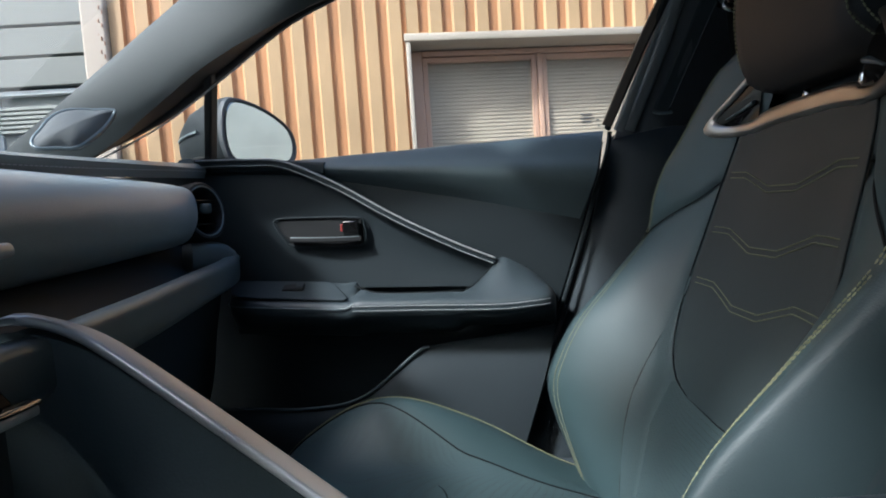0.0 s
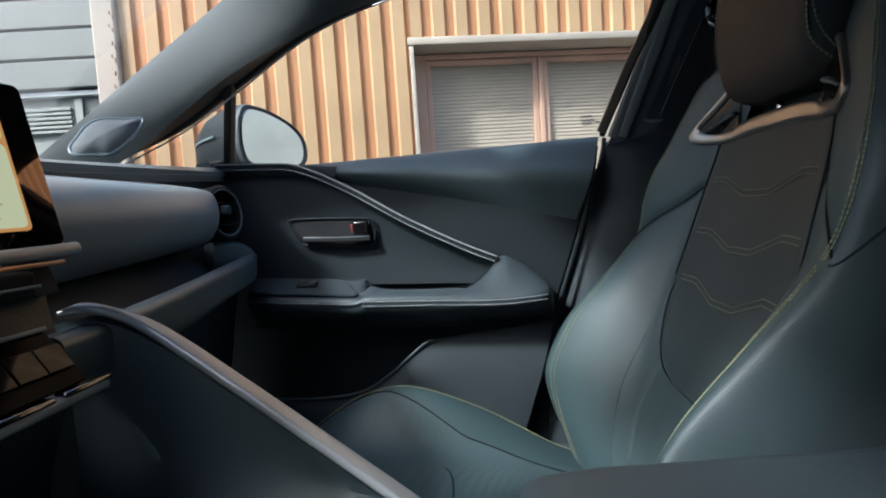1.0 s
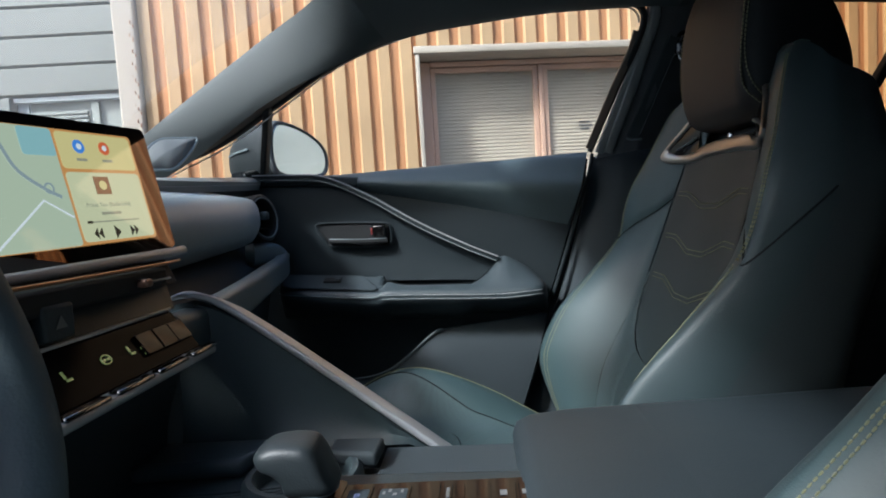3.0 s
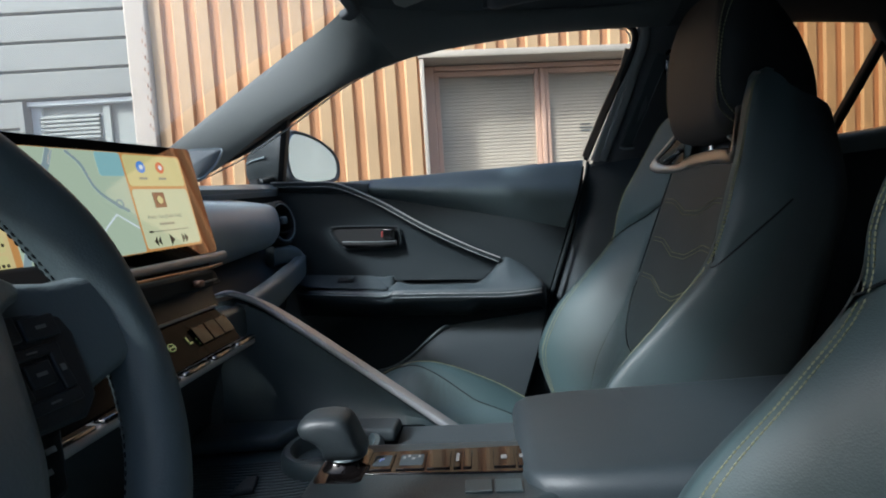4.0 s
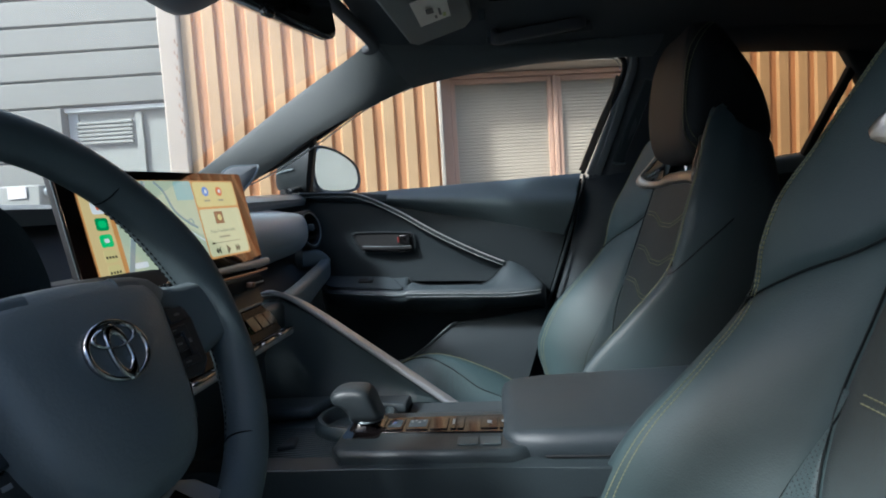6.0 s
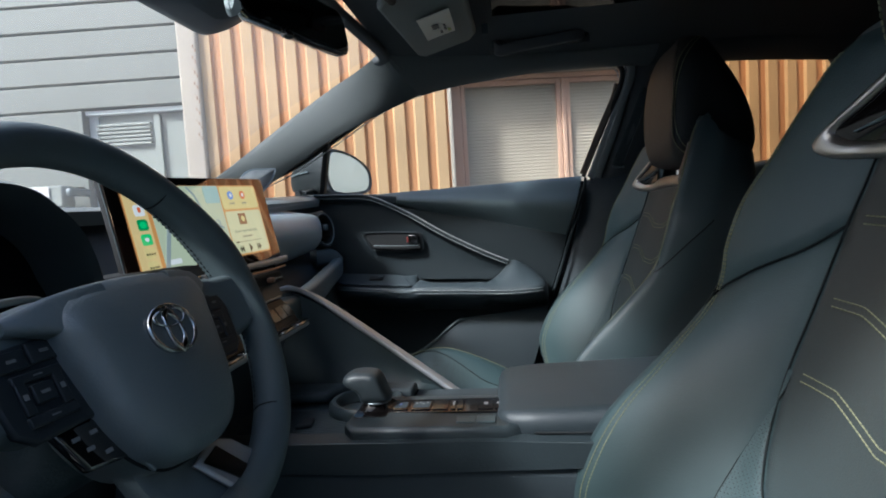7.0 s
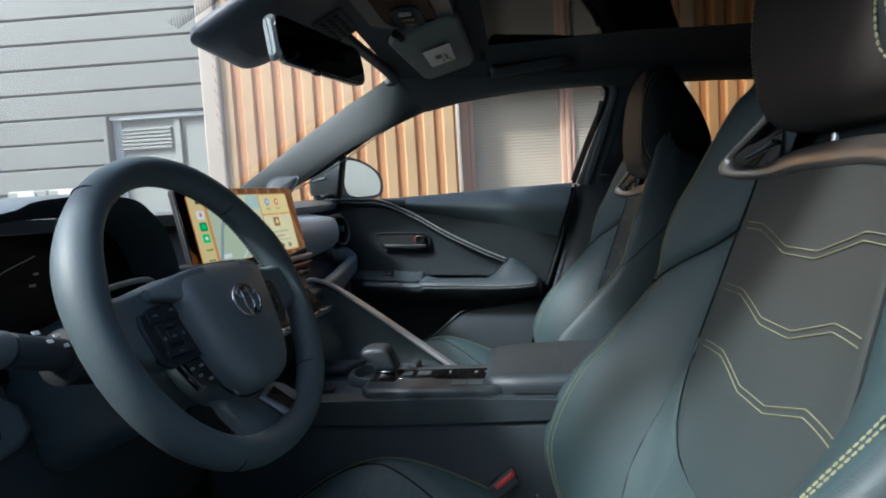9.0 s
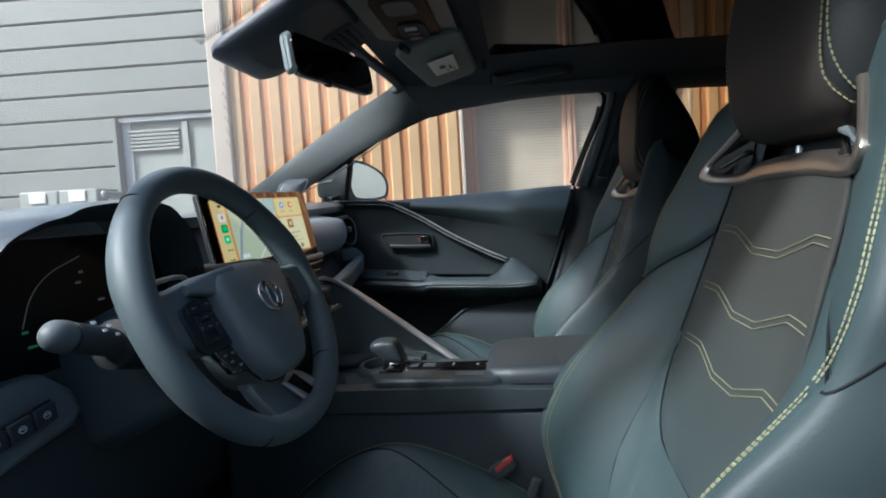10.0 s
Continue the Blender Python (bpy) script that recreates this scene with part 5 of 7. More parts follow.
for u, dx in ((0.665, -0.016), (0.683, -0.016), (0.733, 0.024), (0.80, 0.016), (0.818, 0.016)):
    part("media_arrow", arrow(u, 0.175, 0.04 if dx < 0.02 else 0.05, dx), UI["ink"], tablet)
lip = part("lower_lip", sweep([(-0.06, -0.006, 0.002), (0.136, -0.006, 0.002), (0.147, -0.005, -0.002)], rounded(0.02, 0.010, 0.004), (0, 1, 0)), SATIN, tablet, "satin silver lip")
part("lip_end", sweep([(-0.143, -0.006, 0.0), (-0.061, -0.006, 0.0)], rounded(0.02, 0.011, 0.004), (0, 1, 0)), PIANO, tablet)
for x in (-0.085, -0.07):
    key = part("lip_button", box((0.012, 0.006, 0.003), (x, -0.006, 0.0105), 0.001), PIANO, lip)
    part("button_mark", box((0.004, 0.0025, 0.0006), (x, -0.006, 0.0121), 0.0002), MARK, key)

# ---- centre stack ----
stack = thing("climate_panel", "gloss black climate panel with lit green digits", "climate panel", (-0.2, -0.12, 0.88))


def st(name, bm, mat, parent=None, label="", smooth=True):
    bmesh.ops.translate(bm, vec=(0.2, 0.12, -0.88), verts=bm.verts)
    return part(name, bm, mat, parent or stack, label, smooth)


st("surround", slab([(-0.21, 0.03, 0.935), (-0.23, -0.30, 0.935), (-0.26, -0.30, 0.98), (-0.25, 0.06, 0.98)], (-0.04, 0, 0), 0.004), RUBBER)
st("vent_line", sweep([(-0.214, -0.28, 0.957), (-0.205, -0.02, 0.957), (-0.212, 0.035, 0.957)], rounded(0.003, 0.003, 0.001), (0, 0, 1)), material("copper_trim", (0.45, 0.25, 0.14), 0.3, 0.9), None, "thin copper line")
st("vent_slot", box((0.02, 0.26, 0.018), (-0.215, -0.13, 0.945), 0.003), RUBBER)
slider = st("vent_slider", box((0.010, 0.010, 0.007), (-0.200, -0.045, 0.944), 0.002), material("dark_copper_knob", (0.22, 0.13, 0.09), 0.4, 0.6), None, "small copper vent slider")
st("slider_rail", sweep([(-0.203, -0.04, 0.9435), (-0.203, 0.0, 0.9435)], circle(0.0012, 6), (0, 0, 1)), GREYTRIM, slider)
st("ledge", sheet([[(-0.2125, -0.30, 0.9115), (-0.2125, 0.02, 0.9115)], [(-0.219, -0.30, 0.922), (-0.219, 0.025, 0.922)], [(-0.232, -0.30, 0.938), (-0.225, 0.03, 0.938)]], 10, 10, 0.01, (-1, 0, 0)), DECK, None, "dark ledge over the display strip")
haz = st("hazard_button", box((0.010, 0.030, 0.026), (-0.208, -0.142, 0.93), 0.003), DECK, None, "square hazard light button")
st("hazard_mark", slab([(-0.2025, -0.1475, 0.926), (-0.2025, -0.1365, 0.926), (-0.2025, -0.142, 0.935)], (0.0004, 0, 0)), MARK, haz)
face_ = st("display_strip", slab([(-0.185, -0.30, 0.874), (-0.186, 0.014, 0.874), (-0.212, 0.010, 0.911), (-0.212, -0.30, 0.911)], (-0.03, 0, -0.01), 0.002), CLIMATE, None, "gloss black sloping display strip")
st("toggle_bar", sweep([(-0.178, -0.30, 0.8705), (-0.181, 0.016, 0.8705)], rounded(0.016, 0.008, 0.003), (0, 0, 1)), SATIN, None, "satin toggle bar")
for i in range(6):
    st("toggle_key", box((0.010, 0.045, 0.004), (-0.176, -0.27 + 0.053 * i, 0.8752), 0.002), PIANO)
LIME = glow("lime_digits", (0.5, 0.6, 0.2), 0.07)
num = bpy.data.curves.new("temperature", "FONT")
num.body, num.size, num.extrude = "22", 0.011, 0.0002
num.materials.append(LIME)
digits = new("temperature", num)
digits.parent = face_
digits.matrix_basis = Matrix.Translation((0.2 - 0.1935, 0.12 - 0.065, 0.8868 - 0.88)) @ Matrix((Vector((0, 1, 0)), Vector((-0.59, 0, 0.807)).normalized(), Vector((0.807, 0, 0.59)).normalized())).transposed().to_4x4()
on_strip = lambda y, v: (-0.1856 - 0.0262 * v, y, 0.8752 + 0.0370 * v)
STRIP_N = Vector((0.816, 0, 0.578))
for y in (-0.106, -0.185):
    st("fan_symbol", ring(on_strip(y, 0.5), STRIP_N, 0.0052, circle(0.0007, 6), 18, 0.75), LIME, face_)
    for o in (-0.0022, 0.0022):
        st("fan_blade", box((0.0008, 0.0032, 0.0020), on_strip(y + o, 0.5), 0.0003, Matrix.Rotation(-0.61, 3, "Y")), LIME, face_)
for y in (-0.078, -0.150, -0.222):
    st("symbol", box((0.0008, 0.0022, 0.0060), on_strip(y, 0.52), 0.0003, Matrix.Rotation(-0.61, 3, "Y")), LIME, face_)
    st("symbol", box((0.0008, 0.0060, 0.0020), on_strip(y + 0.0025, 0.42), 0.0003, Matrix.Rotation(-0.61, 3, "Y")), LIME, face_)
for y in (-0.052, -0.027, -0.003):
    st("climate_key", box((0.020, 0.0235, 0.0022), (-0.1975, y, 0.894), 0.0007, Matrix.Rotation(radians(55), 3, "Y")), STRIPGLASS, face_)
st("upper_edge", sweep([(-0.2125, -0.30, 0.9125), (-0.2125, 0.011, 0.9125)], rounded(0.003, 0.003, 0.001), (0, 0, 1)), SATIN, face_, "thin silver edge")
st("lower_panel", sheet([[(-0.205, -0.30, 0.866), (-0.205, 0.02, 0.866)], [(-0.235, -0.30, 0.80), (-0.235, 0.03, 0.80)], [(-0.25, -0.30, 0.74), (-0.25, 0.04, 0.74)]], 10, 10, 0.02, (-1, 0, 0)), HARD)

# ---- centre console ----
console = thing("centre_console", "dark centre console with shifter, cup holder and silver-edged side wall", "console", (0.0, -0.09, 0.36))


def co(name, bm, mat, parent=None, label="", smooth=True):
    bmesh.ops.translate(bm, vec=(0, 0.09, -0.36), verts=bm.verts)
    return part(name, bm, mat, parent or console, label, smooth)


STRIP = [(-0.238, 0.058, 0.9155), (-0.222, 0.066, 0.918), (-0.198, 0.083, 0.905), (-0.165, 0.086, 0.884), (-0.08, 0.073, 0.828), (0.0, 0.06, 0.774), (0.07, 0.047, 0.727), (0.12, 0.04, 0.695)]
sp2 = spline(STRIP, 60)
co("silver_strip", sweep(sp2, rounded(0.019, 0.008, 0.003), (0, 0, 1), True, lambda t: min(1.0, 0.5 + 10 * t)), STRIPMETAL, None, "satin silver edge strip")
inner = sp2 + np.array((0.0, -0.006, -0.008))
low = inner.copy()
low[:, 2], low[:, 1] = np.minimum(0.752, inner[:, 2] - 0.01), np.minimum(low[:, 1], 0.05)
rows = [np.array(inner), inner * 0.65 + low * 0.35 + np.array((0, 0.010, 0)), inner * 0.3 + low * 0.7 + np.array((0, 0.012, 0)), low + np.array((0, 0.004, 0))]
co("side_wall", loft([r for r in rows], False), SOFT, None, "blue-black side wall")
outer = sp2 + np.array((0.004, 0.012, -0.008))
lowo = outer.copy()
lowo[:, 2], lowo[:, 1] = 0.40, 0.075
co("outer_wall", loft([outer, outer * 0.6 + lowo * 0.4 + np.array((0, 0.01, 0)), lowo], False), HARD)
co("body", box((0.80, 0.22, 0.39), (0.09, -0.09, 0.555), 0.015), HARD)
co("side_trim", slab([(-0.30, -0.205, 0.776), (0.10, -0.205, 0.777), (0.40, -0.205, 0.772), (0.40, -0.205, 0.752), (0.2, -0.205, 0.747), (0.0, -0.205, 0.741), (-0.30, -0.205, 0.738)], (0, 0.03, 0), 0.004, 3), DECK, None, "raised side trim")
# ribbed tray
co("tray", slab([(-0.25, -0.19, 0.752), (-0.085, -0.19, 0.752), (-0.085, 0.03, 0.752), (-0.25, 0.03, 0.752)], (0, 0, 0.004), 0.001), SOFT)
for i in range(22):
    y = -0.178 + i * 0.0062
    co("tray_rib", sweep(spline([(-0.225, y - 0.004, 0.7565), (-0.16, y, 0.7565), (-0.10, y + 0.008, 0.7565), (-0.078, y + 0.016, 0.7565)], 12), rounded(0.0028, 0.0022, 0.0008, 2), (0, 0, 1)), SOFT)
co("tray_back", slab([(-0.245, -0.03, 0.757), (-0.14, -0.022, 0.757), (-0.118, 0.035, 0.757), (-0.24, 0.03, 0.757)], (0, 0, 0.016), 0.007, 3), SOFT)
co("tray_stop", slab([(-0.152, -0.118, 0.757), (-0.132, -0.112, 0.757), (-0.138, -0.085, 0.757), (-0.148, -0.087, 0.757)], (0, 0, 0.006), 0.002), HARD)
cup = co("cup_holder", ring((-0.077, -0.040, 0.764), (0, 0, 1), 0.044, [(0.009, -0.010), (0.008, 0.003), (0.004, 0.008), (-0.001, 0.008), (-0.004, 0.004), (-0.006, -0.06)], 56), SOFT, None, "round cup holder")
co("cup_floor", disc((-0.077, -0.040, 0.712), (0, 0, 1), 0.039, 0.004), RUBBER, cup)
co("cup_insert", slab([(-0.064, -0.012, 0.762), (-0.016, -0.02, 0.762), (-0.014, 0.018, 0.762), (-0.064, 0.02, 0.762)], (0, 0, 0.014), 0.004), HARD, cup)
co("rear_shelf", slab([(-0.016, -0.084, 0.752), (0.13, -0.084, 0.752), (0.13, 0.035, 0.752), (-0.016, 0.035, 0.752)], (0, 0, 0.006), 0.002), HARD)
# deck round the lever
deck = co("deck", slab([(-0.054, -0.196, 0.768), (0.118, -0.195, 0.767), (0.14, -0.18, 0.767), (0.14, -0.085, 0.768), (-0.045, -0.085, 0.769), (-0.064, -0.10, 0.769), (-0.066, -0.18, 0.769)], (0, 0, 0.021), 0.006, 3), DECK, None, "raised deck")
co("lever_recess", slab([(a - 0.041, b - 0.130, 0.7885) for a, b in rounded(0.040, 0.064, 0.006)], (0, 0, 0.0016), 0.0005), STRIPGLASS, deck, "gloss black lever recess")
co("deck_inset", slab([(-0.021, -0.148, 0.7885), (0.118, -0.152, 0.7885), (0.118, -0.102, 0.7885), (-0.021, -0.106, 0.7885)], (0, 0, 0.002), 0.001), STRIPGLASS, deck, "gloss black control plate")
E_BLUE = glow("blue_lamp", (0.25, 0.4, 0.9), 0.12)
for x0, x1 in ((-0.018, 0.001), (0.005, 0.029), (0.031, 0.050), (0.053, 0.059), (0.061, 0.068), (0.086, 0.104), (0.106, 0.114)):
    key = co("console_key", box((x1 - x0, 0.032, 0.0016), ((x0 + x1) / 2, -0.128, 0.7910), 0.0006), STRIPGLASS, deck)
    if x0 < 0.02:
        co("key_border", slab([(a + (x0 + x1) / 2, b - 0.128, 0.7916) for a, b in rounded(x1 - x0 - 0.004, 0.020, 0.002)], (0, 0, 0.0006), 0.0002), HARD, key)
for x, y, w, h in ((0.010, -0.124, 0.002, 0.004), (0.014, -0.121, 0.002, 0.004), (0.018, -0.126, 0.003, 0.003), (0.023, -0.122, 0.002, 0.004), (0.095, -0.128, 0.005, 0.007), (0.110, -0.127, 0.004, 0.006), (0.056, -0.126, 0.0025, 0.014)):
    co("key_mark", box((w, h, 0.0004), (x, y, 0.7922), 0.0001), MARK, deck)
letter = bpy.data.curves.new("park_letter", "FONT")
letter.body, letter.size, letter.extrude = "P", 0.009, 0.0002
letter.materials.append(E_BLUE)
park = new("park_letter", letter)
park.parent, park.location = deck, (-0.0115, -0.131 + 0.09, 0.7924 - 0.36)
for x in (0.074, 0.097):
    co("flat_key", box((0.021, 0.019, 0.0018), (x, -0.172, 0.7893), 0.0006), SOFT, deck)
# shift lever
lever = co("shift_lever", loft([[(-0.043 + a, -0.128 + b, 0.789) for a, b in rounded(0.034, 0.040, 0.010)], [(-0.042 + a, -0.126 + b, 0.793) for a, b in rounded(0.028, 0.030, 0.010)], [(-0.040 + a, -0.125 + b, 0.803) for a, b in rounded(0.026, 0.026, 0.010)]]), STRIPGLASS, None, "gloss black lever foot")
outline = spline([(-0.0225, 0.7995), (-0.026, 0.812), (-0.0305, 0.824), (-0.0375, 0.8335), (-0.050, 0.836), (-0.064, 0.8355), (-0.0745, 0.832), (-0.0785, 0.826), (-0.0755, 0.8195), (-0.067, 0.8155), (-0.059, 0.808), (-0.0555, 0.7985), (-0.040, 0.7975)], 52, True)
mid_k = np.array((-0.048, 0.818))
co("knob", loft([[(mid_k[0] + (x - mid_k[0]) * k, -0.125 + o, mid_k[1] + (z - mid_k[1]) * k) for x, z in outline] for o, k in ((-0.0205, 0.5), (-0.0195, 0.74), (-0.017, 0.89), (-0.0125, 0.97), (-0.006, 1.0), (0.006, 1.0), (0.0125, 0.97), (0.017, 0.89), (0.0195, 0.74), (0.0205, 0.5))]), leather("knob_leather", (0.018, 0.024, 0.027), 0.45), lever, "dark leather shift knob")
co("knob_ring", ring((-0.0395, -0.125, 0.7985), (0, 0, 1), 0.0165, circle(0.0012, 6), 32, 1.05), GREYTRIM, lever, "satin ring")
# armrest lid
arm = thing("armrest_lid", "padded dark armrest lid on the centre console", "armrest", (0.3, -0.086, 0.6))
lid = []
for x, y0, y1, z0, z1 in ((0.108, -0.150, -0.01, 0.781, 0.788), (0.112, -0.168, 0.003, 0.774, 0.7945), (0.124, -0.182, 0.011, 0.768, 0.799), (0.16, -0.188, 0.016, 0.765, 0.802), (0.22, -0.189, 0.016, 0.764, 0.804), (0.42, -0.188, 0.016, 0.764, 0.812), (0.5, -0.18, 0.012, 0.768, 0.812), (0.505, -0.16, 0.0, 0.78, 0.80)):
    lid.append([(x - 0.3, (y0 + y1) / 2 + a + 0.086, (z0 + z1) / 2 + b - 0.6) for a, b in rounded(y1 - y0, z1 - z0, min(0.017, (z1 - z0) * 0.47), 5)])
part("lid", loft(lid), leather("lid_leather", (0.020, 0.028, 0.033), 0.5), arm, "padded lid")
part("seam", sweep([(x - 0.3, -0.1880 + 0.086, 0.779 - 0.6) for x in np.linspace(0.15, 0.45, 12)], circle(0.0012, 6), (0, 0, 1)), RUBBER, arm)
part("box_body", box((0.36, 0.176, 0.16), (0.02, 0.0, 0.083), 0.012), HARD, arm, "hard storage box")

# ---- front seats ----
def lerp_table(table, v):
    a = np.array(table, float)
    return np.array([np.interp(v, a[:, 0], a[:, j]) for j in range(1, a.shape[1])])


def smooth_table(table, v):
    a = np.array(table, float)
    curve = spline(a, 120)
    return np.array([np.interp(v, curve[:, 0], curve[:, j]) for j in range(1, a.shape[1])])


# height: panel half width, crest half width, crest height over the panel
BACKREST = [(0.54, 0.06, 0.20, 0.02), (0.58, 0.08, 0.225, 0.045), (0.65, 0.10, 0.24, 0.092), (0.70, 0.118, 0.243, 0.118), (0.74, 0.13, 0.241, 0.122), (0.80, 0.142, 0.238, 0.109), (0.86, 0.147, 0.238, 0.073), (0.92, 0.14, 0.244, 0.040),
            (0.97, 0.134, 0.252, 0.040), (1.01, 0.128, 0.246, 0.040), (1.05, 0.118, 0.226, 0.034), (1.09, 0.10, 0.204, 0.030), (1.13, 0.085, 0.18, 0.024), (1.152, 0.07, 0.152, 0.008), (1.168, 0.05, 0.11, -0.02)]


def seat_profile(z):
    hp, cr, pr = smooth_table(BACKREST, z)
    bd = float(np.interp(z, (0.5, 0.9, 1.0, 1.1, 1.165), (0.12, 0.105, 0.09, 0.068, 0.05)))
    dish = float(np.interp(z, (0.6, 0.72, 1.02, 1.12), (0.004, 0.013, 0.013, 0.0)))
    upper = float(np.interp(z, (0.80, 0.90), (0.0, 1.0)))
    pts = [(0, -dish), (hp * 0.6, -0.92 * dish), (hp, 0.003 - 0.5 * dish + 0.05 * pr * (1 - upper)), (hp + 0.25 * (cr - hp), (0.21 + 0.07 * upper) * pr), (hp + 0.65 * (cr - hp), (0.71 + 0.09 * upper) * pr), (cr, pr), (cr + 0.014, pr - 0.018), (cr + 0.022, pr * 0.5 - 0.4 * bd), (cr + 0.012, 0.02 - bd), (cr * 0.75, -bd), (0, -bd - 0.004)]
    return np.array(pts)


PROFILES = {}


def seat_point(u, z, lift=0.0):
    """u: 0 middle of the panel, 2 panel edge, 5 crest, 8 rear edge, 10 middle of the back."""
    key = round(z, 4)
    if key not in PROFILES:
        p = seat_profile(key)
        q = np.vstack([2 * p[0] - p[1], p, 2 * p[-1] - p[-2]])
        PROFILES[key] = q
    q = PROFILES[key]
    i = min(int(u), 9)
    t = u - i
    a, b, c, dd = q[i:i + 4]
    y, pr = 0.5 * (2 * b + (c - a) * t + (2 * a - 5 * b + 4 * c - dd) * t ** 2 + (3 * b - a - 3 * c + dd) * t ** 3)
    return np.array((0.40 + 0.33 * (z - 0.99) - pr - lift, y, z))


def seat_patch(u0, u1, low, high, side, nu=18, nv=26, puff=0.006):
    """An upholstered field between two heights (each a function of u), swelling between its seams."""
    rows = []
    for j in range(nv):
        v = j / (nv - 1)
        row = []
        for i in range(nu):
            u = u0 + (u1 - u0) * i / (nu - 1)
            z0, z1 = low(u), high(u)
            edge = min(v * (z1 - z0), (1 - v) * (z1 - z0), (u - u0) * 0.05 + 1e-9 if u0 > 0 else 1.0, (u1 - u) * 0.05 if u1 < 10 else 1.0)
            p = seat_point(u, z0 + (z1 - z0) * v, puff * (1 - math.exp(-edge / 0.006)) - puff)
            row.append((p[0], p[1] * side, p[2]))
        rows.append(row)
    return loft(rows, False)


def seam(u):
    """Height of the seam between lower bolster and upper wing."""
    return 0.99 - 0.07 * min(1.0, max(0.0, (u - 2) / 3.0)) + 0.055 * max(0.0, (u - 5.2) / 1.4) ** 1.3


def on_back(y, z, lift=0.002):
    """A point of the front face at a half width y."""
    us = np.linspace(0, 5.5, 80)
    ys = np.array([seat_point(u, z)[1] for u in us])
    u = float(np.interp(abs(y), ys, us))
    p = seat_point(u, z, lift)
    return (p[0], math.copysign(p[1], y) if abs(y) > 1e-6 else 0.0, p[2])


def cushion_row(x):
    zc, zk, w = smooth_table([(-0.245, 0.53, 0.55, 0.9), (-0.235, 0.565, 0.585, 0.95), (-0.19, 0.60, 0.635, 0.98), (-0.11, 0.618, 0.682, 1.0), (-0.03, 0.615, 0.692, 1.0), (0.08, 0.60, 0.652, 1.0), (0.2, 0.575, 0.585, 1.0), (0.30, 0.55, 0.55, 1.0)], x)
    return [(x, a * w, b) for a, b in ((0, zc), (0.08, zc), (0.15, zc + 0.006), (0.185, zc + 0.45 * (zk - zc)), (0.215, zc + 0.85 * (zk - zc)), (0.24, zk), (0.262, zk - 0.022), (0.272, zk - 0.07), (0.268, 0.46), (0.25, 0.43))]


def wing_top(u):
    """Height of the rounded upper end of the backrest."""
    return 1.162 - 0.040 * min(1.0, max(0.0, (u - 3.0) / 3.6)) ** 2 - 0.045 * min(1.0, max(0.0, (u - 6.2) / 2.4)) ** 1.4


def panel_edge(z):
    """Half width of the centre panel, as u; it closes in a U at its foot."""
    return float(np.interp(z, (0.734, 0.736, 0.742, 0.748, 0.76, 0.776, 0.816, 0.856, 0.896, 0.948, 0.99, 1.055), (0.15, 0.9, 1.2, 1.4, 1.58, 1.72, 1.86, 1.93, 1.97, 1.98, 1.99, 1.99)))


PANEL_Z = [0.734, 0.7348, 0.7355, 0.7364, 0.7385, 0.742, 0.745, 0.748, 0.754, 0.76] + list(np.linspace(0.768, 1.055, 40))


def lower_edge(z):
    """Where the side bolster's lower seam runs."""
    return float(np.interp(z, (0.56, 0.666, 0.716, 0.758, 0.806, 0.85, 0.88), (3.1, 3.05, 2.95, 2.72, 2.2, 1.86, 1.80)))


